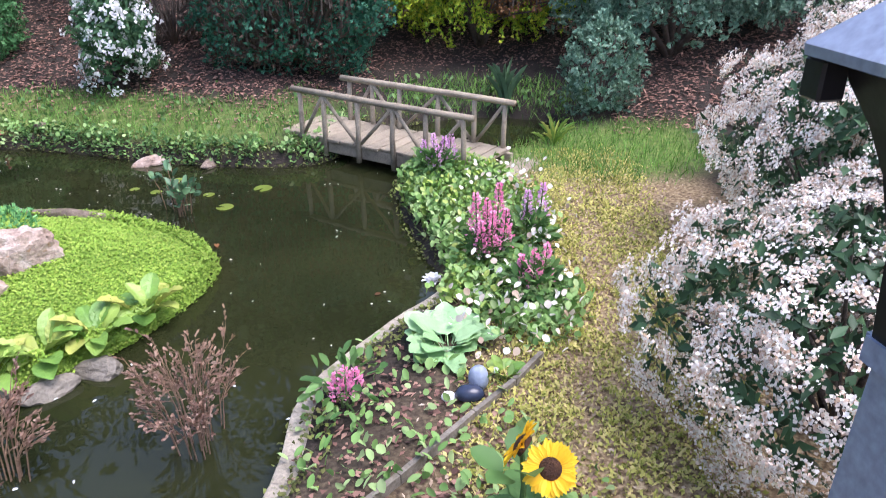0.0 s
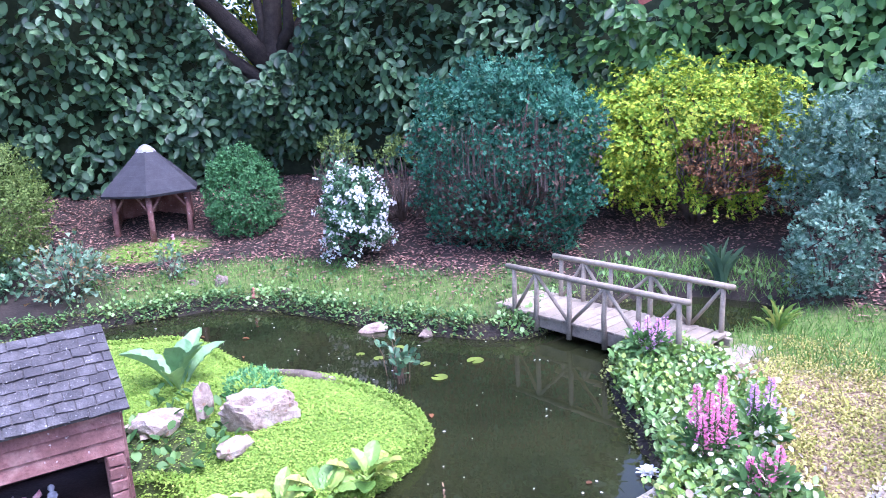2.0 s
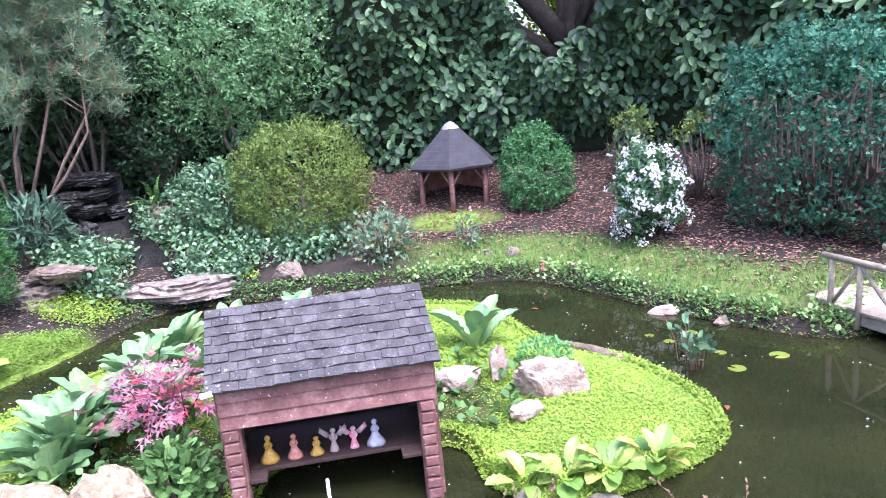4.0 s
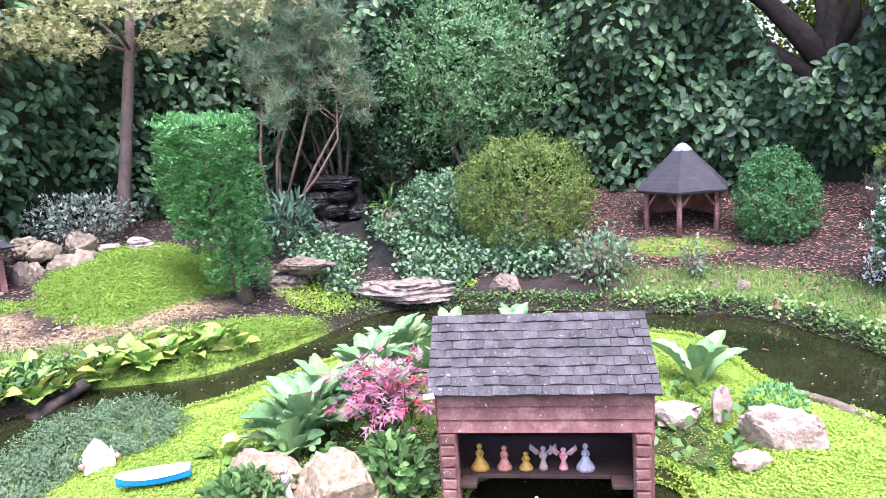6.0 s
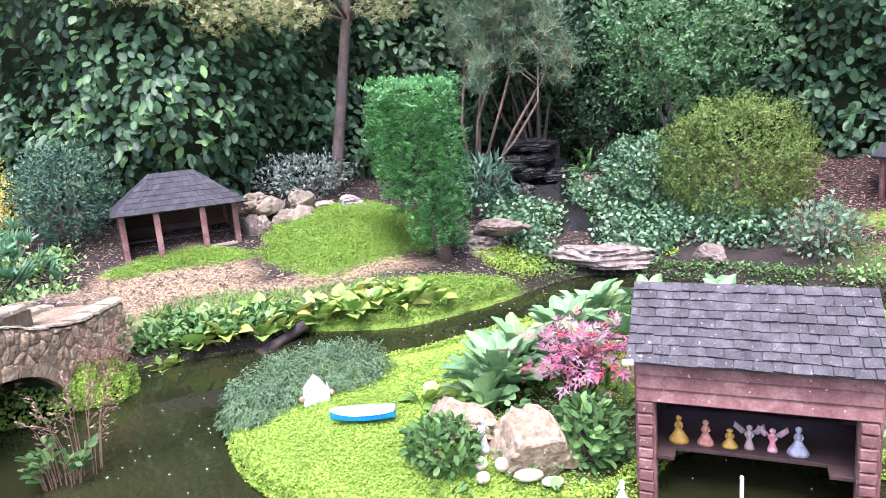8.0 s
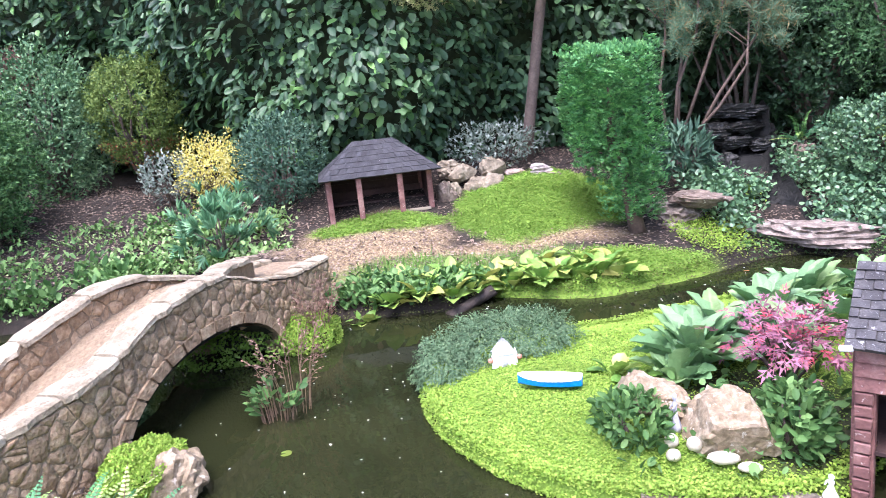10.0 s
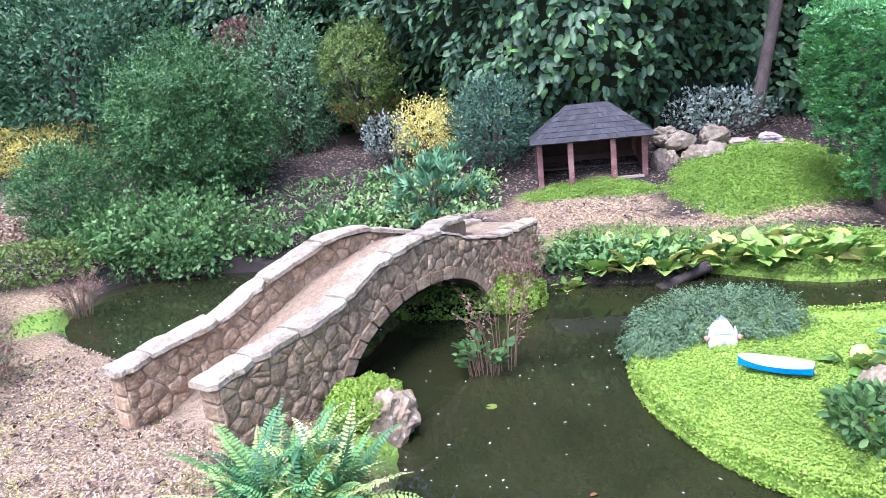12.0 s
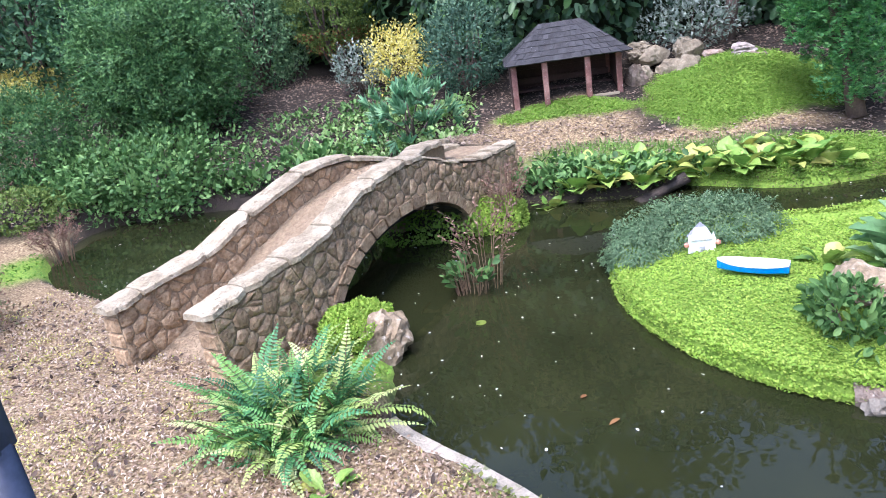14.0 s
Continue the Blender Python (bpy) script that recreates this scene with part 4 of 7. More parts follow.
        # arch ring: dressed stones round the opening
        if out == 1:
            for k in range(17):
                t0, t1 = math.pi * (k + .06) / 17, math.pi * (k + .94) / 17
                bm = bmesh.new()
                ring = []
                for t, g in ((t0, .0), (t1, .0), (t1, .085), (t0, .085)):
                    ring.append((ARCH_MID - (ARCH_HALF + g) * math.cos(t), (ARCH_TOP + g * .8) * math.sin(t)))
                b0 = [bm.verts.new(at(u, .05, z)) for u, z in ring]
                b1 = [bm.verts.new(at(u, -.018, z)) for u, z in ring]
                for j in range(4):
                    bm.faces.new((b0[j], b0[(j + 1) % 4], b1[(j + 1) % 4], b1[j]))
                bm.faces.new(b1)
                bmesh.ops.recalc_face_normals(bm, faces=bm.faces)
                part("voussoir", bm, "wall_stone", wall)
        if out == 1:
            coping_run(wall, at, prof, -.05, 1.8, th, .036)
            coping_run(wall, at, prof, 1.8, 2.52, th, .016, wide=(.1, .22), lip=.008)
            coping_run(wall, at, prof, 2.52, 3.17, th, .026, wide=(.18, .3), lip=.016)
        else:
            coping_run(wall, at, prof, -.05, ln + .04, th, .034)
    # the near parapet's coping leaves the arch wall at the crown and bends inwards to the bank
    a, b = Vector((-4.36, -1.51)), Vector((-5.27, -1.49))
    d = (b - a).normalized()
    side = Vector((-d.y, d.x)) * (1 if d.y * a.x - d.x * a.y > 0 else -1)
    side = side if side.y < 0 else -side
    tail = [(0, .683), (.35, .662), (.65, .618), (.95, .56)]

    def at(u, w, z):
        q = a + d * u + side * w
        return Vector((q.x, q.y, z)) - o
    bm = bmesh.new()
    cols = []
    for u in np.linspace(0, .9, 10):
        top = lerp_list(u, tail)
        cols.append([bm.verts.new(at(u, w, z)) for w, z in ((.0, .36), (.0, top), (.115, top), (.115, .36))])
    for c, e in zip(cols, cols[1:]):
        for k in range(4):
            bm.faces.new((c[k], e[k], e[(k + 1) % 4], c[(k + 1) % 4]))
    bm.faces.new(cols[0])
    bm.faces.new(cols[-1][::-1])
    bmesh.ops.recalc_face_normals(bm, faces=bm.faces)
    wall = part("parapet", bm, "mortar", ob, "brown rubble wall")
    coping_run(wall, at, tail, .0, .95, .115, .036)
    # walkway and barrel of the arch between the parapets
    bm, under = bmesh.new(), bmesh.new()
    prev, low = None, None
    for u in np.linspace(0, 3.1, 40):
        f = u / 3.1
        p0, p1 = NEAR_A.lerp(NEAR_B, f), FAR_A.lerp(FAR_B, f)
        w = (p1 - p0).normalized()
        p0, p1 = p0 + w * .1, p1 - w * .1
        zt = lerp_list(u, WALK_TOP)
        zb = min(max(arch_z(u) - .03, -.3 if .55 < u < 2.5 else -.1), zt - .03)
        cur = [bm.verts.new(Vector((p.x, p.y, z)) - o) for p, z in ((p0, zb), (p0, zt), (p1, zt), (p1, zb))]
        if prev:
            for k in range(4):
                bm.faces.new((prev[k], cur[k], cur[(k + 1) % 4], prev[(k + 1) % 4]))
        prev = cur
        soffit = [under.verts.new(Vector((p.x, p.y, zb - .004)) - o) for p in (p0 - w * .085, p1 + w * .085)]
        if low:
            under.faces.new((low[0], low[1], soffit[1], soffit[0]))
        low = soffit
    # the soffit takes a darker stone in place of the shade under the arch
    part("barrel", under, "arch_shade_stone", ob, "underside of the arch, its shade put into a dark stone colour")
    bmesh.ops.recalc_face_normals(bm, faces=bm.faces)
    part("walkway", bm, "mortar", ob, "worn earth and stone walkway")


build_stone_bridge()


# ---------------------------------------------------------------- wooden bridge
def build_wood_bridge():
    ob = thing("wooden_bridge", -1.011, 4.598, .14, "weathered grey rustic pole footbridge with crossed braces", "bridge", turn=math.degrees(math.atan2(-.54, .842)))
    start, end, wid = -.15, 1.4, .415
    k, x = 0, start
    while x < end - .03:
        w = random.uniform(.088, .12)
        bm = bmesh.new()
        box(bm, (x + .003, -.01 + random.uniform(-.012, .012), random.uniform(-.003, .003)), (min(x + w, end) - .003, wid + .02 + random.uniform(-.015, .015), .018), .003, jitter=.002)
        part("plank", bm, "old_wood", ob)
        x += w
    for y in (.0, wid - .035):
        bm = bmesh.new()
        box(bm, (start - .02, y, -.08), (end + .02, y + .035, -.002), .004)
        part("beam", bm, "old_wood", ob)
    for y, xs, ends in ((-.004, [.05, .25, .53, .81, 1.05, 1.31], (-.02, 1.375)), (wid + .004, [.12, .32, .55, .86, 1.13, 1.35], (.05, 1.42))):
        for k, x in enumerate(xs):
            bm = bmesh.new()
            tube(bm, [(x, y - .012, -.1), (x + random.uniform(-.01, .01), y - .008, .1), (x, y, .3)], [.018, .017, .015], 8)
            part("post", bm, "old_wood", ob, smooth=True)
            if k < 5:
                x2 = xs[k + 1]
                bm = bmesh.new()
                low, high = (x + .012, x2 - .012) if k % 2 == 0 else (x2 - .012, x + .012)
                tube(bm, [(low, y - .002, .02), ((low + high) / 2, y + random.uniform(-.004, .004), .15), (high, y - .002, .285)], [.012, .0125, .011], 7)
                part("brace", bm, "old_wood", ob, smooth=True)
        bm = bmesh.new()
        x0, x1 = ends
        tube(bm, [(x0 + (x1 - x0) * f, y + random.uniform(-.005, .005), .308 + random.uniform(-.003, .003)) for f in (0, .25, .5, .75, 1)], [.02, .0215, .0205, .02, .019], 10)
        part("rail", bm, "old_wood", ob, smooth=True)
    bm = bmesh.new()
    box(bm, (end + .03, .04, -.08), (end + .2, wid + .04, -.035), .01, jitter=.006)
    part("step", bm, "old_wood", ob, "low timber step")


build_wood_bridge()


# ---------------------------------------------------------------- shingled house over the water
def shingles(ob, a, b, c, d, rows, cols, material, thick=.006, over=1.25, parent_name="roof"):
    """Courses of shingles on the slope a (eave start), b (eave end), c (ridge end), d (ridge start)."""
    a, b, c, d = map(Vector, (a, b, c, d))
    nrm = (b - a).cross(d - a).normalized()
    bm = bmesh.new()
    vs = [bm.verts.new(p - nrm * .012) for p in (a, b, c, d)] + [bm.verts.new(p - nrm * .002) for p in (a, b, c, d)]
    for f in ((0, 1, 2, 3), (4, 7, 6, 5), (0, 4, 5, 1), (1, 5, 6, 2), (2, 6, 7, 3), (3, 7, 4, 0)):
        bm.faces.new([vs[k] for k in f])
    roof = part(parent_name, bm, material, ob)
    for r in range(rows):
        t0, t1 = r / rows, min(1, (r + over) / rows)
        l0, r0, l1, r1 = a.lerp(d, t0), b.lerp(c, t0), a.lerp(d, t1), b.lerp(c, t1)
        k = -.5 * (r % 2)
        while k < cols:
            s0, s1 = max(0, k / cols), min(1, (k + 1) / cols)
            k += 1
            if s1 - s0 < .01:
                continue
            j = [random.uniform(-.004, .004) for _ in range(4)]
            g = .0025
            w = (r0 - l0)
            ww = w.length or 1
            p = [l0.lerp(r0, s0 + g / ww), l0.lerp(r0, s1 - g / ww), l1.lerp(r1, s1 - g / ww), l1.lerp(r1, s0 + g / ww)]
            dn = (a - d).normalized()
            p[0] = p[0] + dn * (.004 + j[0])
            p[1] = p[1] + dn * (.004 + j[1])
            lift = thick * random.uniform(.8, 1.5)
            bm = bmesh.new()
            lo = [bm.verts.new(q) for q in (p[0], p[1], p[2] - nrm * .004, p[3] - nrm * .004)]
            hi = [bm.verts.new(q + nrm * h) for q, h in zip(p, (lift + j[2] * .5, lift + j[3] * .5, .001, .001))]
            bm.faces.new(hi)
            for q in range(4):
                bm.faces.new((lo[q], lo[(q + 1) % 4], hi[(q + 1) % 4], hi[q]))
            part("shingle", bm, material, roof)
    return roof


def build_house():
    ob = thing("toy_boathouse", -2.459, 1.131, .0, "reddish brown timber boathouse with a grey shingled roof, open front", "playhouse", turn=math.degrees(math.atan2(.676, .607)))
    L, ridge_y, ridge_z, eave = .908, .33, .872, .64
    shingles(ob, (0, 0, eave), (L, 0, eave), (L - .02, ridge_y, ridge_z), (-.01, ridge_y, ridge_z), 9, 14, "slate", .008)
    shingles(ob, (L, .66, eave), (0, .66, eave), (-.01, ridge_y, ridge_z), (L - .02, ridge_y, ridge_z), 9, 14, "slate", .008)
    # lapped boards over the opening
    for k in range(3):
        z = .462 + k * .056
        bm = bmesh.new()
        box(bm, (.03, .052 - .004 * 0, z), (.876, .068, z + .062), .002)
        for v in bm.verts:
            v.co.y -= .012 * (1 - (v.co.z - z) / .062)
        part("board", bm, "brown_wood", ob)
    # corner posts with stacked blocks on their fronts
    for x in (.03, .805):
        bm = bmesh.new()
        box(bm, (x, .06, -.05), (x + .07, .12, .47), .003)
        post = part("post", bm, "brown_wood", ob)
        for k in range(9):
            bm = bmesh.new()
            z = .02 + k * .049
            box(bm, (x + .004, .036, z), (x + .062, .058, z + .043), .004, jitter=.003)
            part("block", bm, "brown_wood", post)
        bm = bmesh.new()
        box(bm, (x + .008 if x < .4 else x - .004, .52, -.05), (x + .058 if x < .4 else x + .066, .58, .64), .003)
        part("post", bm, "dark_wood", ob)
    for x in (.02, .875):
        bm = bmesh.new()
        vs = [bm.verts.new((x + dx, y, z)) for dx in (0, .012) for y, z in ((.07, .42), (.07, .62), (.33, .85), (.6, .62), (.6, .42))]
        bm.faces.new(vs[:5][::-1])
        bm.faces.new(vs[5:])
        for k in range(5):
            bm.faces.new((vs[k], vs[(k + 1) % 5], vs[5 + (k + 1) % 5], vs[5 + k]))
        bmesh.ops.recalc_face_normals(bm, faces=bm.faces)
        part("gable", bm, "brown_wood", ob)
        for k in range(7):
            bm = bmesh.new()
            z = .0 + k * .06
            box(bm, (x - .004, .1, z), (x + .014, .54, z + .058), .002)
            part("side_board", bm, "brown_wood", ob)
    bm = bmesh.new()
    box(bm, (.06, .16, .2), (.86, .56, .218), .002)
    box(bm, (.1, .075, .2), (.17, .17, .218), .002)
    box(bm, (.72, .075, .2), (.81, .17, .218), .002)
    part("shelf", bm, "dark_wood", ob, "dark brown wooden shelf")
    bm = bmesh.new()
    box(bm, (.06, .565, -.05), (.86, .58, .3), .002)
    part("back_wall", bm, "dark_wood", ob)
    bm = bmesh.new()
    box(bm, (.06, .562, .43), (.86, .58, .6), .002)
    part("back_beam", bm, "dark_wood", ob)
    bm = bmesh.new()
    tube(bm, [(-.012, -.002, .635), (.03, -.004, .64)], [.012, .012], 8)
    part("gutter_end", bm, "white_paint", ob)


build_house()
HOUSE = pose(-2.459, 1.131, 0, 0, 0, math.degrees(math.atan2(.676, .607)))


def figurine(x, h, skirt, dress, wings, label, y=.21, base=None):
    """A small standing ornament as one plain shape."""
    bm = bmesh.new()
    prof = [(0, skirt), (.12, skirt * .93), (.32, skirt * .55), (.5, skirt * .2 + .004), (.56, .01), (.64, .0125), (.71, .014), (.76, .006), (.79, .008), (.86, .0125), (.94, .011), (1, .002)]
    rings = []
    for t, r in prof:
        rings.append([bm.verts.new((r * math.cos(a) * (1 + .06 * math.sin(5 * a) * (t < .4)), .8 * r * math.sin(a), t * h)) for a in [2 * math.pi * k / 12 for k in range(12)]])
    for r, s in zip(rings, rings[1:]):
        for k in range(12):
            bm.faces.new((r[k], r[(k + 1) % 12], s[(k + 1) % 12], s[k]))
    bm.faces.new(rings[0][::-1])
    bm.faces.new(rings[-1])
    for s in (-1, 1):
        tube(bm, [(s * .01, 0, .71 * h), (s * .015, -.008, .62 * h), (s * .008, -.02, .56 * h)], [.005, .0042, .0035], 6)
        if wings:
            vs = [bm.verts.new(q) for q in ((s * .008, .018, .62 * h), (s * .055, .03, .95 * h), (s * .06, .03, .72 * h), (s * .03, .02, .5 * h), (s * .008, .024, .62 * h), (s * .055, .036, .95 * h), (s * .06, .036, .72 * h), (s * .03, .026, .5 * h))]
            for f in ((0, 1, 2, 3), (7, 6, 5, 4), (0, 4, 5, 1), (1, 5, 6, 2), (2, 6, 7, 3), (3, 7, 4, 0)):
                bm.faces.new([vs[k] for k in f])
    bmesh.ops.recalc_face_normals(bm, faces=bm.faces)
    m = base if base is not None else HOUSE @ pose(x, y, .219)
    ob = part("figurine", bm, dress, smooth=True, loc=m)
    return tagged(ob, label, "ornament", "small ornaments")


figurine(.175, .118, .042, "fig_yellow", False, "small golden yellow gowned figurine on the boathouse shelf")
figurine(.28, .108, .034, "fig_pink", False, "small salmon pink gowned figurine on the boathouse shelf")
figurine(.372, .08, .032, "fig_yellow", False, "short pale yellow gowned figurine on the boathouse shelf")
figurine(.445, .105, .02, "fig_brown", True, "brown winged fairy figurine on the boathouse shelf")
figurine(.53, .1, .02, "fig_red", True, "red and white winged fairy figurine on the shelf")
figurine(.622, .118, .042, "fig_silver", False, "silver gowned figurine with raised arms on the shelf")


# ---------------------------------------------------------------- hexagonal gazebo
def build_gazebo():
    cx, cy = -4.85, 5.845
    z0 = gz(-4.63, 5.56)
    ob = thing("toy_gazebo", cx, cy, z0, "small hexagonal rustic gazebo with a dark felt roof and pale cap", "playhouse", turn=-57)
    R, H = .385, .44
    # turned so that one post faces the pond
    pts = [(R * math.cos(radians(60 * k)), R * math.sin(radians(60 * k))) for k in range(6)]
    for k, (x, y) in enumerate(pts):
        bm = bmesh.new()
        tube(bm, [(x, y, -.03), (x * 1.01, y * 1.01, .2), (x, y, H)], [.03, .027, .028], 8)
        part("post", bm, "brown_wood", ob, smooth=True)
        x2, y2 = pts[(k + 1) % 6]
        if k in (0, 5):
            for s, (ax, ay), (bx, by) in ((0, (x, y), (x2, y2)), (1, (x2, y2), (x, y))):
                bm = bmesh.new()
                tube(bm, [(ax, ay, .26), (ax + (bx - ax) * .36, ay + (by - ay) * .36, H)], [.013, .013], 6)
                part("brace", bm, "brown_wood", ob, smooth=True)
        elif k in (1, 2, 3, 4):
            bm = bmesh.new()
            d = Vector((x2 - x, y2 - y, 0))
            n = Vector((-d.y, d.x, 0)).normalized() * .008
            vs = [bm.verts.new(Vector((px, py, pz)) + s * n) for s in (-1, 1) for px, py, pz in ((x, y, 0), (x2, y2, 0), (x2, y2, H), (x, y, H))]
            for f in ((0, 1, 2, 3), (7, 6, 5, 4), (0, 4, 5, 1), (1, 5, 6, 2), (2, 6, 7, 3), (3, 7, 4, 0)):
                bm.faces.new([vs[q] for q in f])
            part("wall_panel", bm, "brown_wood", ob)
    bm = bmesh.new()
    rings = []
    courses = [(.49, H - .012)]
    for k in range(9):
        f0, f1 = k / 9, (k + 1) / 9
        courses += [(.5 - .41 * f0 ** 1.04, H + .012 + .385 * f0), (.507 - .41 * f1 ** 1.04, H + .008 + .385 * f1)]
    for r, z in courses:
        rings.append([bm.verts.new((r * math.cos(radians(60 * k + 30 * j)) * (1 if j == 0 else .875), r * math.sin(radians(60 * k + 30 * j)) * (1 if j == 0 else .875), z + random.uniform(-.003, .003))) for k in range(6) for j in (0, 1)])
    for r, s in zip(rings, rings[1:]):
        for k in range(12):
            bm.faces.new((r[k], r[(k + 1) % 12], s[(k + 1) % 12], s[k]))
    bm.faces.new(rings[-1])
    bm.faces.new(rings[0][::-1])
    roof = part("roof", bm, "felt", ob, "dark felt roof in overlapping bands")
    bm = bmesh.new()
    tube(bm, [(0, 0, H + .385), (0, 0, H + .41), (0, 0, H + .45), (0, 0, H + .462)], [.1, .085, .04, .01], 12)
    part("cap", bm, "lead", roof, "pale lead cap")
    bm = bmesh.new()
    bmesh.ops.create_circle(bm, cap_ends=True, radius=.36, segments=6)
    part("floor", bm, "soil", ob)
    bm = bmesh.new()
    box(bm, (.0, -.09, 0), (.1, .09, .05), .006)
    part("bench", bm, "brown_wood", ob)
    figurine(0, .065, .022, "fig_red", False, "small pink and white ornament at the gazebo entrance", base=pose(-4.5, 5.62, gz(-4.5, 5.62) - .005, 0, 0, -40))


build_gazebo()


# ---------------------------------------------------------------- hip-roofed hut
def build_hut():
    cx, cy = -7.38, -.6
    z0 = .46
    ob = thing("toy_hut", cx, cy, z0, "low open-fronted brown hut with a dark shingled hipped roof", "playhouse", turn=90 + 6)
    # local x along the front, local -y towards the pond
    E, ez, rz = .63, .42, .74
    ridge = ((-.2, .0, rz), (.2, .0, rz))
    f0, f1, b1, b0 = (-.57, -.36, ez), (E - .02, -.36, ez), (E - .02, .36, ez), (-.57, .36, ez)
    shingles(ob, f0, f1, ridge[1], ridge[0], 7, 13, "dark_slate", .005)
    shingles(ob, b1, b0, ridge[0], ridge[1], 7, 13, "dark_slate", .005)
    shingles(ob, f1, b1, ridge[1], ridge[1], 7, 8, "dark_slate", .005)
    shingles(ob, b0, f0, ridge[0], ridge[0], 7, 8, "dark_slate", .005)
    for x, y in ((-.49, -.24), (-.2, -.3), (.2, -.3), (.5, -.22), (-.5, .28), (.48, .28)):
        bm = bmesh.new()
        box(bm, (x - .026, y - .026, -.06), (x + .026, y + .026, ez + .02), .004)
        part("post", bm, "brown_wood", ob)
    for k in range(4):
        bm = bmesh.new()
        box(bm, (-.5, .27, .0 + k * .1), (.48, .29, .098 + k * .1), .002)
        part("back_board", bm, "dark_wood", ob)
    for s in (-.53, .49):
        bm = bmesh.new()
        box(bm, (s, -.2, 0), (s + .016, .27, ez), .002)
        part("side_panel", bm, "dark_wood", ob)
    bm = bmesh.new()
    box(bm, (-.46, .05, .1), (.46, .2, .12), .003)
    part("bench", bm, "dark_wood", ob)
    bm = bmesh.new()
    box(bm, (-.46, .2, .16), (.46, .22, .22), .003)
    part("bench_back", bm, "dark_wood", ob)
    bm = bmesh.new()
    box(bm, (.2, -.3, .02), (.48, -.27, .045), .003)
    part("threshold", bm, "old_wood", ob)


build_hut()


# ---------------------------------------------------------------- rocks
def rock(name, label, x, y, r, material, z=None, turn=0, flat=.0, seed=0, group="", layers=False):
    bm = bmesh.new()
    bmesh.ops.create_icosphere(bm, subdivisions=4 if max(r) > .15 else 3, radius=1)
    off = Vector((seed * 3.1, seed * 1.7, seed * .9))
    for v in bm.verts:
        c = v.co.normalized()
        k = 1 + .34 * noise.noise(c * 1.3 + off) + .2 * noise.noise(c * 3.1 + off) + .12 * noise.noise(c * 7 + off) + .06 * noise.noise(c * 15 + off) - .1 * abs(noise.noise(c * 4.3 - off))
        # broken faces
        q = c * k
        for pl in range(4):
            d = Vector((math.sin(seed * 2.3 + pl * 1.9), math.cos(seed * 1.1 + pl * 2.7), .4 * math.sin(pl + seed))).normalized()
            ex = q.dot(d) - .72
            if ex > 0:
                q = q - d * ex * .8
        if layers:
            q = q * (1 + .07 * math.sin(q.z * 17 + 2 * noise.noise(c * 2 + off)) + .03 * math.sin(q.z * 41))
        if flat:
            q.z = max(-.6, min(q.z, flat))
        v.co = Vector((q.x * r[0], q.y * r[1], q.z * r[2]))
    zz = gz(x, y) if z is None else z
    ob = part(name, bm, material, smooth=False, loc=pose(x, y, zz + r[2] * .45, 0, 0, turn))
    return tagged(ob, label, "rock", group)


rock("boulder", "rounded brown pitted boulder with pale crusts on the island", -2.79, .86, (.205, .165, .145), "boulder_rock", seed=1, turn=40)
rock("boulder", "flat grey weathered rock beside the primulas", -3.1, .66, (.2, .14, .09), "boulder_rock", seed=2, turn=40)
rock("boulder", "pointed pinkish white rock lying on the moss", -1.86, 2.62, (.17, .085, .125), "pale_rock", seed=3, turn=30)
rock("boulder", "small low pale rock on the moss", -1.86, 2.42, (.1, .06, .05), "pale_rock", seed=4, turn=60)
rock("boulder", "flat white rock behind the boathouse", -2.36, 2.5, (.14, .1, .07), "pale_rock", seed=5, turn=20)
rock("boulder", "upright white leaning rock slab", -2.2, 2.68, (.05, .1, .12), "pale_rock", seed=6, turn=20)
rock("boulder", "rounded brown rock beside the waterfall slab", -5.2, 3.75, (.2, .15, .11), "rock", seed=7, z=.1)
rock("boulder", "mossy grey boulder at the bridge foot", -3.14, -1.52, (.17, .13, .14), "boulder_rock", seed=8, z=.02)
rock("waterfall_slab", "broad layered grey stone slab bridging the stream", -5.72, 2.98, (.46, .22, .13), "slab_rock", seed=9, z=.1, turn=48, flat=.75, layers=True)
CASCADE_ROCKS = [(-6.5, 2.1, .3, .2, .13, "slab_rock", .2), (-6.3, 2.25, .3, .18, .07, "rock", .42), (-6.25, 2.0, .22, .16, .1, "slab_rock", .12), (-7.75, 3.0, .2, .16, .16, "dark_rock", .5), (-7.95, 3.7, .2, .18, .2, "dark_rock", .6), (-7.2, 3.7, .16, .14, .16, "rock", .5), (-7.3, 2.9, .2, .16, .16, "dark_rock", .4), (-8.15, 3.3, .2, .25, .16, "dark_rock", .7), (-7.5, 3.35, .12, .2, .08, "dark_rock", .42), (-7.62, 3.2, .16, .2, .07, "dark_rock", .72), (-7.6, 3.55, .18, .2, .08, "dark_rock", .66), (-7.72, 3.38, .2, .3, .07, "dark_rock", .86), (-7.66, 3.05, .2, .16, .1, "dark_rock", .82), (-7.8, 3.3, .22, .34, .08, "dark_rock", 1.02), (-7.42, 3.05, .14, .12, .09, "dark_rock", .52)]
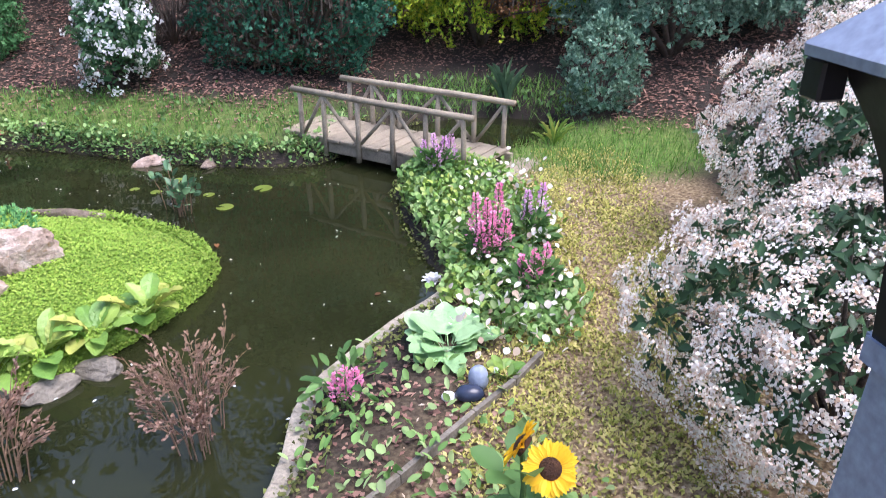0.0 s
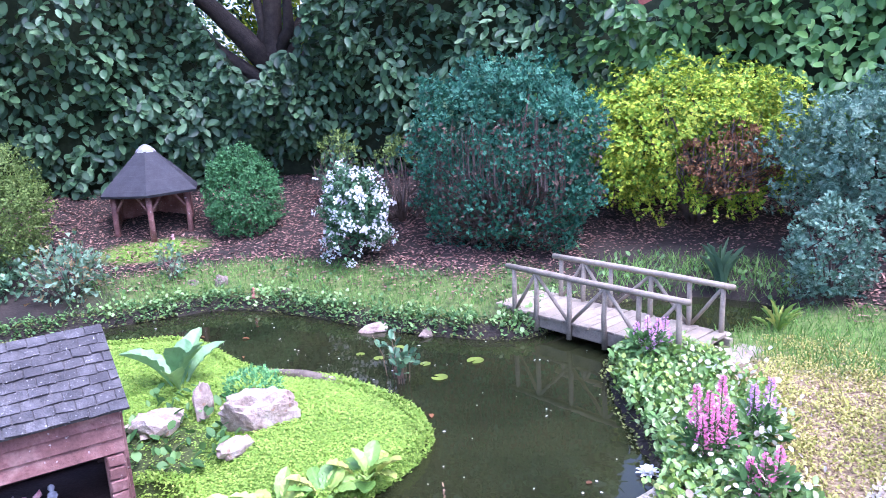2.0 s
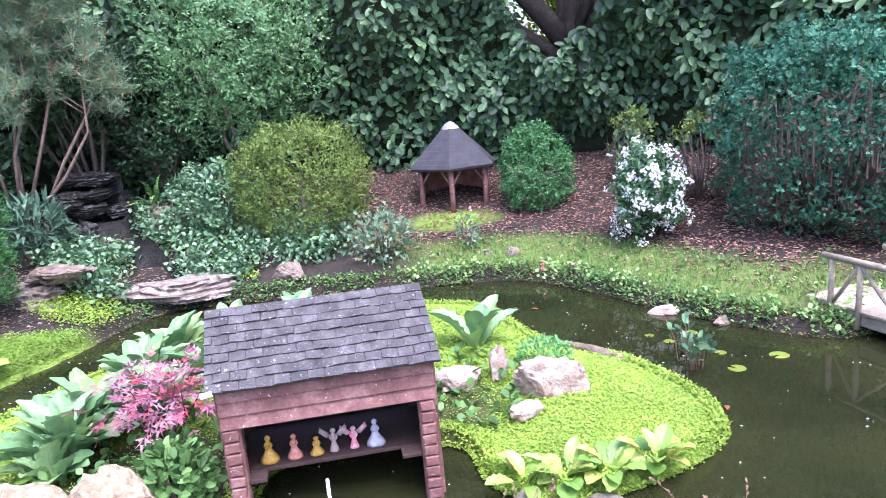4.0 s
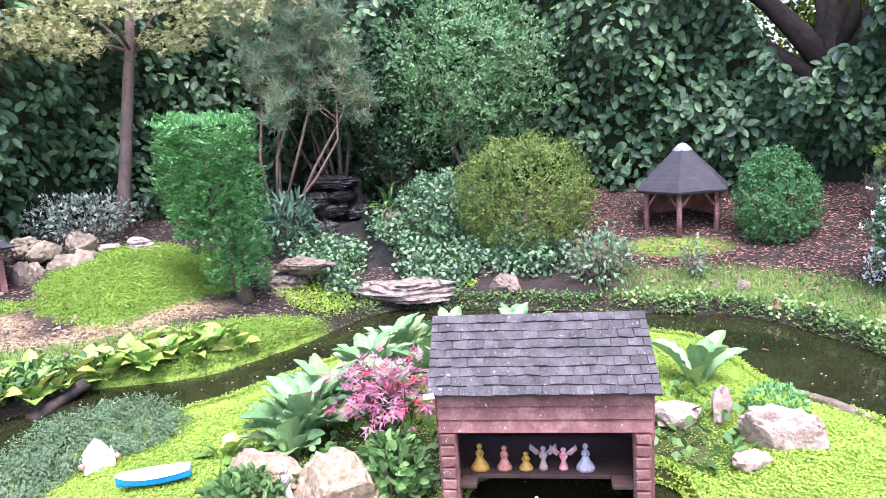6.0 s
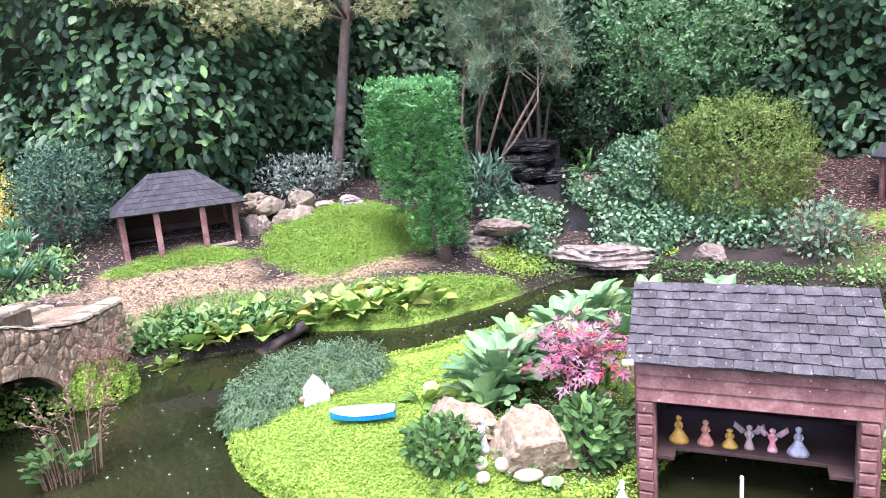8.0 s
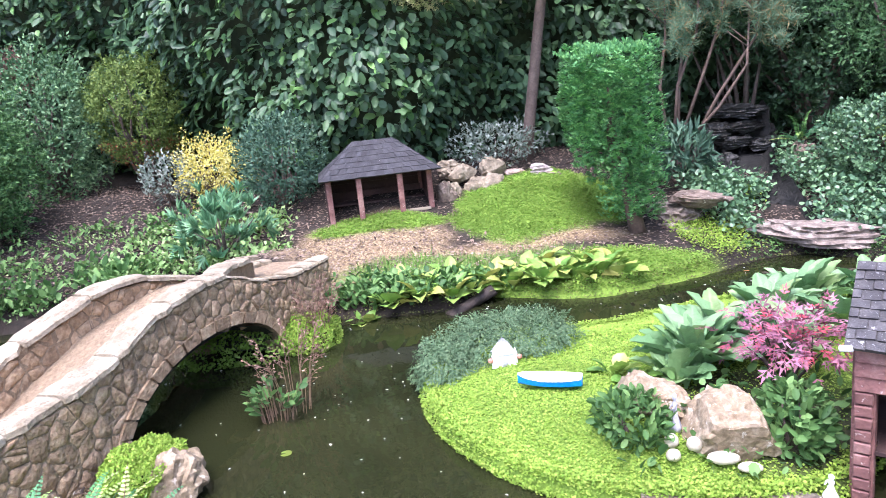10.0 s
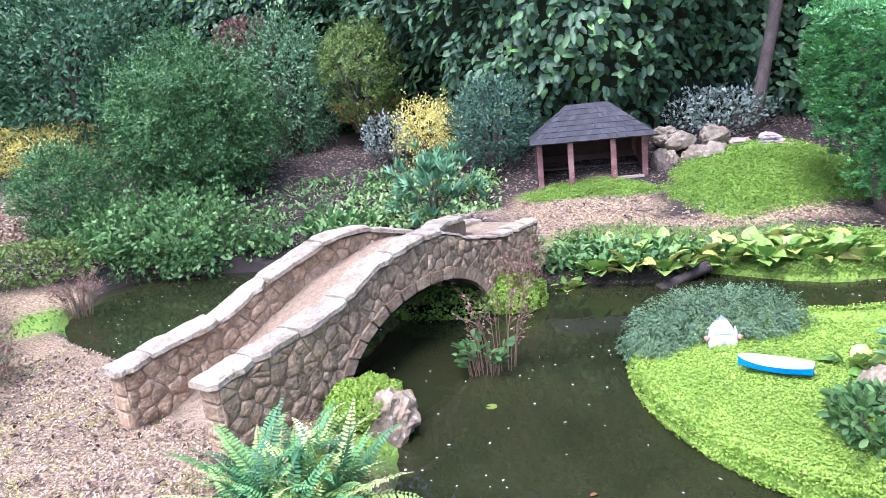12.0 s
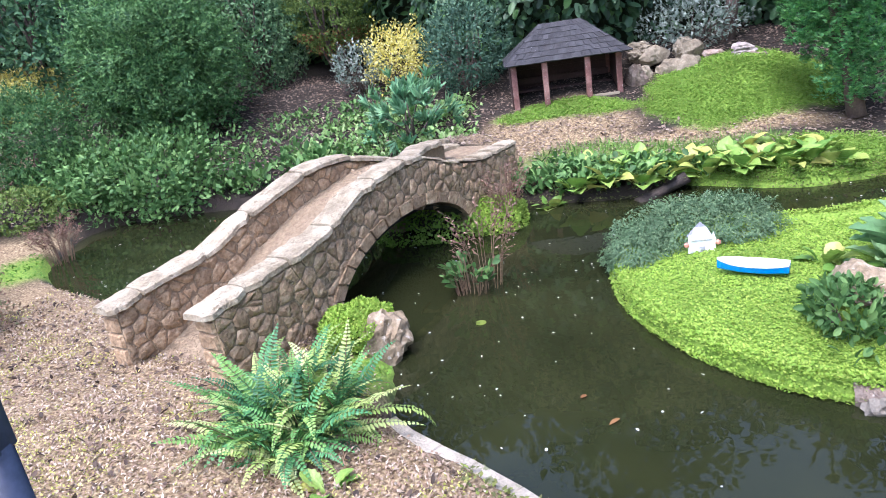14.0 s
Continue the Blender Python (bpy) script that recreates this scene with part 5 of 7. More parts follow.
BANK_ROCKS = [(-7.52, .16, .14, .12, .11, "tan_rock", .5), (-7.56, .42, .15, .13, .12, "tan_rock", .52), (-7.64, .28, .14, .12, .1, "tan_rock", .68), (-7.5, .6, .14, .14, .15, "tan_rock", .5), (-7.72, .62, .2, .14, .12, "tan_rock", .68), (-7.8, .15, .16, .14, .1, "tan_rock", .72), (-7.35, .08, .1, .1, .14, "rock", .5), (-7.72, .86, .13, .09, .05, "pale_rock", .64), (-7.46, 1.07, .15, .12, .045, "pale_slab", .63), (-7.47, 1.09, .13, .11, .04, "pale_slab", .68), (-7.45, 1.06, .1, .09, .035, "pale_slab", .72), (-7.3, 1.2, .17, .12, .12, "rock", .5), (-2.95, 4.92, .06, .05, .03, "rock", .1), (-3.62, 5.02, .08, .06, .08, "rock", .1), (-3.85, 4.95, .07, .06, .06, "rock", .1), (-1.98, 4.43, .12, .07, .035, "pale_rock", .0), (-1.55, 4.42, .14, .06, .03, "rock", .0)]
for k, (x, y, rx, ry, rz, m, zz) in enumerate(CASCADE_ROCKS + BANK_ROCKS):
    rock("stone", "wet rock of the waterfall, the recess's shade put into its dark colour" if m == "dark_rock" else "brown weathered garden rock in the bank", x, y, (rx, ry, rz), m, z=zz, seed=20 + k, turn=37 * k, group="bank rocks", layers="slab" in m or m == "dark_rock")
for k, (x, y) in enumerate([(-1.3, 2.1), (-1.42, 1.98), (-1.6, 1.92), (-2.56, .5), (-2.5, .75), (-2.48, 1.0)]):
    rock("stone", "pale edging stone along the island shore", x, y, (.11, .06, .045), "kerb", z=-.01, seed=50 + k, turn=50 * k, group="bank rocks")

# ---------------------------------------------------------------- large plants
def dead_patch(q):
    """The withered side of the golden bush, with ragged borders."""
    w = .13 * np.sin(q[:, 0] * 13 + q[:, 2] * 5) + .1 * np.sin(q[:, 0] * 29 - q[:, 2] * 17)
    return (q[:, 1] < -.2) & (((q[:, 0] - .32) / .45) ** 2 + ((q[:, 2] + .2) / .45) ** 2 + w * 2 < 1)


shrub("round_bush", "clipped olive green dome-shaped yew bush", (-5.75, 4.5, .86), (.68, .68, .62), 36000, .028, "yew_leaf", "spray", aspect=.7, lump=.07, freq=1.8, inner=.75, e=2.4, low=-.8, stems=0, clump=10, reach=.07)
shrub("small_conifer", "small dense dark green cone-shaped conifer", (-3.95, 6.05, .73), (.4, .4, .54), 15000, .034, "cone_leaf", "spray", aspect=.6, lump=.06, low=-.85, up=.1, stems=0, e=1.75, clump=9, reach=.08)
shrub("brown_spruce", "broad blue-green conifer with bare brown twiggy side", (-1.25, 5.95, 1.08), (.82, .6, .8), 20000, .05, "spruce_leaf", "spray", aspect=.7, lump=.1, e=2.8, low=-.9, clump=8, reach=.09,
      bare=lambda q: (q[:, 1] < -.2) & (q[:, 2] < .4) & (np.abs(q[:, 0]) < .66) & (np.sin(q[:, 0] * 11 + q[:, 2] * 7) < .75), twigs=240, extra=(("spruce_leaf", lambda q: (q[:, 2] < .3) & (np.abs(q[:, 0]) < .8), 4800), ("dead_leaf", lambda q: (q[:, 1] < -.2) & (q[:, 2] < .4), 1100)))
shrub("yellow_shrub", "golden yellow-green conifer bush with a brown dead patch", (.3, 6.6, 1.12), (.98, .6, .64), 30000, .04, "yellow_leaf", "spray", aspect=.85, lump=.15, freq=1.7, e=2.6, low=-.9, inner=.6, up=-.3, clump=12, reach=.13,
      bare=lambda q: dead_patch(q), twigs=130, extra=(("brown_leaf", lambda q: dead_patch(q), 2600),))
shrub("blue_shrub", "wide blue-grey juniper bush", (1.85, 5.95, .98), (.95, .6, .62), 18000, .055, "pale_juniper", "spray", aspect=.6, lump=.14, e=2.4, low=-.6, clump=9, reach=.1)
shrub("blue_shrub", "small blue-grey conifer bush beside the inlet", (1.12, 5.1, .45), (.3, .26, .38), 5000, .04, "pale_juniper", "spray", aspect=.6, lump=.08, clump=9, reach=.06)
shrub("stump_shrub", "thin pruned conifer shrub with bare brown stems", (-2.35, 6.2, .85), (.3, .25, .42), 1500, .045, "yew_leaf", "spray", lump=.15, bare=lambda q: q[:, 2] < .35, twigs=70, clump=6, reach=.06)
shrub("stump_shrub", "small half-bare bush with a yellow-green top", (-3.2, 6.75, .9), (.28, .25, .4), 1500, .045, "yew_leaf", "spray", lump=.1, bare=lambda q: q[:, 2] < .4, twigs=60, clump=6, reach=.06)


def plume_conifer(name, label, c, r, lean):
    """A clipped column made of many upright feathery plumes round a short leaning trunk."""
    z0 = gz(c[0], c[1])
    ob = thing(name, c[0], c[1], z0, label, "shrub")
    spots2 = [(0.0, 0.0)] + [(math.cos(a) * k, math.sin(a) * k) for k, m in ((.5, 6), (.88, 12)) for a in [2 * math.pi * (j + random.uniform(-.2, .2)) / m for j in range(m)]]
    for x, y in spots2:
        sq = (abs(x) ** 3 + abs(y) ** 3 + 1e-6) ** (-1 / 3) * math.hypot(x, y)
        x, y = x * sq * r[0], y * sq * r[1]
        top = c[2] + r[2] * random.uniform(.8, 1.1) - z0
        # the skirt is cut away on the side that leans from the trunk
        side = (.54 * x + .84 * y) / r[0]
        low = c[2] - r[2] * random.uniform(.9, 1.0) - z0 + .85 * max(0.0, .25 - side) / 1.25
        n = 210
        t = spread(n, 0, 1)
        a = spread(n, 0, 6.28)
        w = .1 * np.sin(np.pi * np.clip(t * .86 + .1, 0, 1)) ** .5 * spread(n, .75, 1.05)
        p = np.stack([x + w * np.cos(a), y + w * np.sin(a), low + t * (top - low)], -1)
        o = np.stack([np.cos(a), np.sin(a), np.zeros(n)], -1)
        # each tuft: a few flat scales that point outwards and up
        m = 6
        p, o = np.repeat(p, m, 0) + rnd(n * m) * .018, np.repeat(o, m, 0)
        k = len(p)
        leaves("plume", p, o * .8 + rnd(k) * .35 + np.array([0, 0, .45]), rnd(k) * .3 - o * .35 + np.array([0, 0, 1.0]), spread(k, .032, .055), spread(k, .024, .038), "thuja_leaf", ob, "spray")
    q, o = shell(900, (0, 0, c[2] - z0 + r[2] * .93), (r[0] * .95, r[1] * .95, .09), low=-.1, inner=.5, lump=.3)
    leaves("tip", q, rnd(len(q)) * .5 + np.array([0, 0, 1.0]), rnd(len(q)), spread(len(q), .04, .07), .024, "thuja_leaf", ob, "spray", "fresh lighter green shoots")
    bm = bmesh.new()
    tube(bm, [(lean[0], lean[1], -.06), (lean[0] * .7, lean[1] * .7, .25), (0, 0, .7), (0, 0, 1.2)], [.075, .06, .05, .02], 9)
    part("trunk", bm, "pine_bark", ob, "bare brown leaning trunk", smooth=True)


plume_conifer("thuja", "tall flat-topped bright green columnar conifer", (-6.3, 1.5, 1.08), (.4, .36, .74), (.16, .14))
shrub("dome_conifer", "large rounded dark green conifer", (-7.75, -5.1, 1.33), (.92, .92, .95), 46000, .058, "dark_conifer", "spray", aspect=.45, lump=.2, freq=2.6, inner=.68, low=-.95, up=.15, stems=0, clump=20, reach=.26)
shrub("dome_conifer", "smaller spreading dark green conifer", (-6.45, -5.9, .8), (.5, .5, .55), 17000, .045, "dark_conifer", "spray", aspect=.4, lump=.12, up=.15, stems=0, clump=16, reach=.17)
shrub("topiary", "cloud-clipped olive bush with brown patches", (-9.19, -3.44, 1.72), (.58, .55, .68), 22000, .036, "yew_leaf", "spray", aspect=.7, lump=.12, clump=9, reach=.08, bare=lambda q: (q[:, 2] < -.1) & (q[:, 2] > -.5) & (q[:, 0] > 0) & (q[:, 1] < .3), extra=(("brown_leaf", lambda q: q[:, 2] < -.5, 900),))
shrub("grey_shrub", "loose grey-green leafy shrub", (-9.3, -4.5, 1.6), (.62, .6, 1.0), 7000, .06, "grey_green", lump=.22)
shrub("gold_shrub", "yellow variegated euonymus bush", (-8.35, -2.45, 1.0), (.4, .38, .38), 4200, .033, "gold_leaf", lump=.32, inner=.55)
shrub("dark_shrub", "blue-green rounded broadleaf shrub beside the hut", (-7.85, -1.6, 1.05), (.5, .45, .5), 5500, .045, "blue_leaf", lump=.14)
shrub("gold_hedge", "low pale yellow variegated hedge", (-8.4, -7.9, 1.15), (.5, 1.1, .36), 15000, .035, "gold_leaf", e=3, lump=.14)
shrub("euphorbia", "blue-green whorled euphorbia clump", (-6.78, -2.05, .6), (.42, .42, .36), 1100, .13, "euphorbia_leaf", aspect=.24, up=.4, inner=.5, lump=.25, clump=14, reach=.015, wild=.4)
shrub("brambles", "tangled green brambles hanging over the water", (-6.25, -4.6, .34), (.6, .85, .46), 6500, .058, "mid_leaf", lump=.35, inner=.5, aspect=.62)
shrub("brambles", "leafy green brambles below the smaller conifer", (-6.35, -5.45, .34), (.5, .45, .4), 3200, .058, "mid_leaf", lump=.35, inner=.5, aspect=.62)
shrub("juniper", "low weeping grey-green juniper over the island edge", (-4.05, .15, .2), (.27, .42, .18), 26000, .022, "juniper_leaf", "spray", aspect=.4, lump=.08, up=-.5, wild=.4, stems=0, clump=9, reach=.07)
shrub("juniper", "drooping end of a grey-green juniper over the water", (-3.97, -.22, .1), (.2, .2, .2), 13000, .022, "juniper_leaf", "spray", aspect=.4, lump=.08, up=-.5, wild=.4, stems=0, clump=9, reach=.07)

# ---------------------------------------------------------------- ground cover
def scatter(name, label, category, n, box2, weight, size, width, material, shape="tiny", up=.5, wild=1.0, lift=.0, parent=None, loose=.6):
    """Small leaves, blades or flakes strewn over the ground where weight(x, y) allows."""
    x, y = spread(n, box2[0], box2[1]), spread(n, box2[2], box2[3])
    keep = weight(x, y) > spread(n, 0, 1)
    x, y = x[keep], y[keep]
    z = np.maximum(height(x, y), .004) + spread(len(x), 0, 1) * lift
    p = np.stack([x, y, z], -1)
    ax = rnd(len(x)) * wild
    ax[:, 2] = np.abs(ax[:, 2]) * .5 + up
    nn = rnd(len(x)) * loose + np.array([0, 0, 1.0])
    if up < .05:
        ax[:, 2] *= .3 if up else .03
        nn = rnd(len(x)) * (.3 if up else .04) + np.array([0, 0, 1.0])
    ob = leaves(name, p, ax, nn, spread(len(x), size[0], size[1]), spread(len(x), width[0], width[1]), material, None, shape)
    return tagged(ob, label, category, kind="stuff")


def moss_w(x, y):
    d = signed(x, y, POND_L)
    i = signed(x, y, ISLE_L)
    return zones(x, y, d)[2] * ((d > .0) | (i < .04))


def grass_w(x, y):
    return zones(x, y, signed(x, y, POND_L))[0]


def chip_w(x, y):
    return zones(x, y, signed(x, y, POND_L))[1]


def patchy(x, y, s, cut):
    return np.where(bumps(x * 1.1 + 3 * y * .2, y - x * .3, s) > cut, 1.0, .06)


scatter("moss_carpet", "bright lime green creeping ground cover on the island", "ground cover", 310000, (-4.8, -1.0, -.45, 3.95), lambda x, y: np.where(signed(x, y, ISLE_L) < .03, moss_w(x, y), 0), (.009, .016), (.008, .0135), "moss_leaf", up=.06, lift=.012, loose=.16)
scatter("moss_carpet", "lime green creeping cushions overhanging the island shore", "ground cover", 420000, (-4.8, -1.0, -.5, 4.0), lambda x, y: np.where(np.abs(signed(x, y, ISLE_L) + .012) < .05, 1, 0), (.01, .018), (.009, .015), "moss_leaf", up=.25, lift=.03, loose=.5)
scatter("moss_carpet", "green creeping ground cover on the bank mound", "ground cover", 170000, (-8.2, -4.8, -1.3, 2.3), lambda x, y: np.where(signed(x, y, POND_L) > 0, moss_w(x, y), 0), (.011, .024), (.01, .018), "moss_mid", up=.06, lift=.018, loose=.18)
scatter("moss_carpet", "small patches of green ground cover along the banks", "ground cover", 90000, (-5.2, 1.2, -5.2, 5.7), lambda x, y: np.where(signed(x, y, POND_L) > 0, moss_w(x, y) * (y > 4.9) + moss_w(x, y) * (y < -1.2) + .55 * moss_w(x, y) * (x > -.2) * (y < 4.9), 0), (.012, .028), (.012, .02), "moss_dark", up=.25, lift=.02)
scatter("path_moss", "yellow-green moss and short grass worn into the path", "ground cover", 90000, (-.1, 1.3, .2, 4.4), lambda x, y: np.clip(1.2 * blob(x, y, .55, 2.2, .38, 2.1, -8), 0, 1) * (.3 + .7 * patchy(x, y, .22, -.1)) * (signed(x, y, POND_L) > .1), (.01, .026), (.006, .013), "path_moss", up=.25, lift=.012)
scatter("grass", "rough green grass along the pond bank", "grass", 120000, (-6.4, 1.9, -.9, 5.8), grass_w, (.04, .1), (.004, .008), "grass_blade", "blade", up=.9, wild=.6)
scatter("bark_chips", "pale brown bark chips and dry leaves on the paths", "bark chips", 80000, (-7.3, 2.2, -4.6, 4.4), chip_w, (.008, .026), (.005, .014), "chip", up=.04, wild=1, lift=.006)
near_path = lambda x, y: chip_w(x, y) * (signed(x, y, POND_L) > .06)
scatter("bark_chips", "coarse shredded bark and curled dry leaves by the fern", "bark chips", 70000, (-4.2, -.2, -4.2, -.6), near_path, (.008, .028), (.004, .012), "chip", up=.12, wild=1, lift=.012)
scatter("fallen_leaves", "dark brown dead leaves among the bark chips", "leaves", 4500, (-4.2, -.2, -4.2, -.6), lambda x, y: near_path(x, y) * patchy(x, y, .6, -.2), (.018, .045), (.01, .024), "dead_leaf", "oval", up=.1, wild=1, lift=.012)
scatter("path_moss", "thin yellow-green moss between the bark chips", "ground cover", 70000, (-4.2, -.2, -4.2, -.6), lambda x, y: near_path(x, y) * np.where(bumps(x, y, .5) > .25, .8, .12), (.008, .02), (.005, .011), "path_moss", up=.25, lift=.014)
scatter("grass", "small grass tufts on the bark path", "grass", 16000, (-4.2, -.8, -4.2, -.6), lambda x, y: near_path(x, y) * np.where(bumps(x + 1, y, .28) > .85, .9, .0), (.02, .05), (.003, .006), "grass_blade", "blade", up=.8, wild=.7)
scatter("bark_chips", "reddish bark mulch on the far bank", "bark chips", 60000, (-9, 3, 4.6, 8), lambda x, y: np.where(signed(x, y, POND_L) > .35, (1 - .8 * grass_w(x, y)) * (1 - blob(x, y, .35, 5.6, 1.1, .6)), 0), (.02, .055), (.012, .028), "red_chip", up=.04, wild=1, lift=.008)
scatter("bark_chips", "pale chips and dry leaves on the far path", "bark chips", 16000, (-7.6, -5.0, -9.2, -5.6), lambda x, y: chip_w(x, y), (.025, .06), (.015, .035), "chip", up=.06, wild=1, lift=.01)
scatter("bark_chips", "brown leaf litter on the sloping bank", "bark chips", 60000, (-9.5, -5.5, -7.5, 4.6), lambda x, y: np.where(signed(x, y, POND_L) > .3, .8 * (1 - moss_w(x, y)), 0), (.02, .055), (.012, .028), "litter", up=.04, wild=1, lift=.008)


def spots(*bl):
    return lambda x, y: np.clip(sum(blob(x, y, *b) for b in bl), 0, 1) * (signed(x, y, POND_L) > .0)


scatter("bank_plants", "low mixed green leafy plants on the bank", "ground cover", 9000, (-8.6, -6.0, -5.2, -1.2), lambda x, y: spots((-7.1, -3.2, .9, 1.2), (-6.6, -4.4, .6, .5), (-7.6, -2.6, .7, .6))(x, y) * patchy(x, y, .36, .3), (.03, .085), (.02, .05), "mid_leaf", "oval", up=.5, lift=.11)
scatter("bank_plants", "yellowish seedlings among the litter of the bank", "ground cover", 14000, (-8.6, -6.0, -5.2, -1.2), lambda x, y: spots((-7.1, -3.2, .9, 1.2), (-6.4, -3.2, .4, .9), (-7.6, -2.6, .7, .6))(x, y) * patchy(x + 3, y, .3, .25), (.015, .035), (.01, .025), "border_leaf", "oval", up=.5, lift=.06)
scatter("bank_plants", "mixed leafy weeds between the bridge and the hut", "ground cover", 9000, (-7.9, -5.9, -3.4, -1.0), lambda x, y: spots((-6.95, -2.6, .7, .6), (-6.55, -1.75, .3, .35), (-7.3, -1.9, .4, .4))(x, y) * patchy(x + 1, y, .3, .0), (.03, .07), (.02, .042), "border_leaf", "oval", up=.5, lift=.12)
scatter("bank_plants", "bright green leafy clump beside the bridge", "ground cover", 1500, (-7.2, -6.0, -4.2, -2.4), spots((-6.6, -3.1, .22, .3), (-6.4, -3.7, .2, .25)), (.07, .12), (.035, .06), "mid_leaf", "oval", up=.6, lift=.15)
scatter("bank_plants", "yellow-green creeping plants at the far water edge", "ground cover", 5200, (-4.6, -.6, 4.2, 5.1), lambda x, y: np.where(signed(x, y, POND_L) > -.02, 1 - ramp(signed(x, y, POND_L), .1, .26), 0) * patchy(x, y, .35, 0), (.022, .04), (.02, .036), "border_leaf", "oval", up=.4, lift=.06)
scatter("bank_plants", "small creeping leaves overhanging the far water edge", "ground cover", 60000, (-6.0, -.6, 2.4, 5.1), lambda x, y: np.where(signed(x, y, POND_L) > -.03, 1 - ramp(signed(x, y, POND_L), .08, .2), 0) * (.25 + .75 * patchy(x, y, .5, -.3)), (.018, .034), (.012, .024), "mid_leaf", "oval", up=.2, lift=.05)
scatter("bank_plants", "leafy seedlings and clover on the far bank", "ground cover", 3600, (-5.6, -.6, 4.3, 5.9), lambda x, y: np.where(signed(x, y, POND_L) > 0, .6 * (1 - ramp(signed(x, y, POND_L), .5, .9)), 0) * patchy(x, y, .3, .1), (.025, .045), (.016, .032), "mid_leaf", "oval", up=.5, lift=.07)
scatter("shore_moss", "brown-green moss and algae on the pond's edge", "moss", 140000, (-6.0, .9, -1.0, 5.3), lambda x, y: np.where((signed(x, y, POND_L) > -.05) & (signed(x, y, POND_L) < .13), .85, 0), (.012, .026), (.01, .018), "shore_moss", up=.1, lift=.02, loose=.4)
scatter("weeds", "small weeds and dry leaves on the border soil", "ground cover", 1100, (-.6, .5, .9, 2.3), spots((-.12, 1.65, .32, .45, 25), (.1, 1.2, .3, .4)), (.02, .05), (.014, .035), "border_leaf", "oval", up=.4, lift=.05)
scatter("bark_chips", "dry brown leaves on the border soil", "bark chips", 2200, (-.6, .6, .7, 2.3), spots((-.1, 1.6, .35, .5, 25), (.1, 1.1, .4, .5)), (.015, .04), (.01, .022), "red_chip", up=.04, wild=1, lift=.006)
scatter("bank_plants", "trailing green plants round the hostas", "ground cover", 7000, (-6.2, -5.1, -1.2, .9), spots((-5.5, -.7, .24, .5), (-5.5, .1, .16, .3)), (.04, .08), (.025, .05), "mid_leaf", "oval", up=.5, lift=.12)
scatter("ivy", "glossy variegated ivy covering the bank beside the waterfall", "ivy", 15000, (-7.4, -4.9, 2.4, 4.6), spots((-6.1, 3.75, .75, .42, -45), (-6.75, 2.75, .3, .35), (-5.5, 4.3, .5, .4, -45)), (.03, .058), (.026, .05), "ivy_leaf", "oval", up=.4, lift=.2)
scatter("border_plants", "mixed leafy border plants along the pond edge", "border plants", 15000, (-.35, .75, 1.9, 4.15), spots((.02, 3.6, .3, .55, 10), (.15, 2.9, .22, .5), (.3, 2.4, .2, .3)), (.022, .045), (.016, .032), "border_leaf", "oval", up=.5, lift=.085)
scatter("border_plants", "pale lime leaves among the border plants", "border plants", 8000, (-.35, .75, 1.9, 4.15), spots((.05, 3.65, .3, .5, 10), (.3, 3.2, .2, .4), (.12, 2.6, .2, .3)), (.022, .045), (.018, .034), "hosta_leaf", "oval", up=.5, lift=.1)
scatter("grass", "grass and weeds round the inlet behind the wooden bridge", "grass", 3800, (-.6, 1.2, 4.9, 6.1), lambda x, y: np.where(signed(x, y, POND_L) > -.03, 1, 0) * blob(x, y, .3, 5.5, .75, .4), (.05, .16), (.005, .011), "grass_blade", "blade", up=.8, wild=.7)
scatter("bank_plants", "broad weeds at the inlet edge", "ground cover", 600, (-.6, 1.2, 4.9, 6.1), lambda x, y: np.where(signed(x, y, POND_L) > -.03, 1, 0) * blob(x, y, .3, 5.5, .7, .35), (.03, .06), (.02, .04), "mid_leaf", "oval", up=.5, lift=.1)
scatter("border_plants", "pale pink and white small flowers in the border", "flowers", 900, (-.2, .75, 1.9, 4.0), spots((.3, 3.0, .25, .7), (.2, 2.2, .25, .3)), (.02, .035), (.02, .03), "white_petal", "oval", up=.5, lift=.2)
scatter("weeds", "small weeds and seedlings on the island soil", "ground cover", 1500, (-3.5, -1.9, .4, 3.1), lambda x, y: np.where(signed(x, y, ISLE_L) < -.05, np.clip(blob(x, y, -2.9, 1.1, .5, .45, 40) + blob(x, y, -2.2, 2.5, .4, .3) + blob(x, y, -2.85, .5, .2, .18), 0, 1), 0), (.03, .07), (.02, .05), "mid_leaf", "oval", up=.5, lift=.08)


# ---------------------------------------------------------------- rosettes of large leaves
def rosette(name, label, x, y, n, length, width, material, tilt=(25, 75), z=None, category="plant", group="", squash=1.0, spread_r=.04, leaf_shape="broad"):
    z = gz(x, y) if z is None else z
    ob = thing(name, x, y, z, label, category, group)
    me = bpy.data.meshes.new("leaf")
    v, f = LEAF[leaf_shape]
    me.from_pydata([(a, b * .5, c) for a, b, c in v], [], f)
    me.materials.append(MATS[material])
    me.polygons.foreach_set("use_smooth", [True] * len(me.polygons))
    for k in range(n):
        leaf = new("leaf", me)
        leaf.parent = ob
        a = 360 * k / n * 2.4 + random.uniform(-18, 18)
        t = random.uniform(*tilt)
        ln = length * random.uniform(.75, 1.15)
        r = random.uniform(0, spread_r)
        leaf.matrix_basis = pose(r * math.cos(radians(a)), r * math.sin(radians(a)), -.01) @ pose(0, 0, 0, random.uniform(-18, 18), -t, a) @ Matrix.Diagonal((ln, width * random.uniform(.8, 1.15), ln * squash, 1))
    return ob


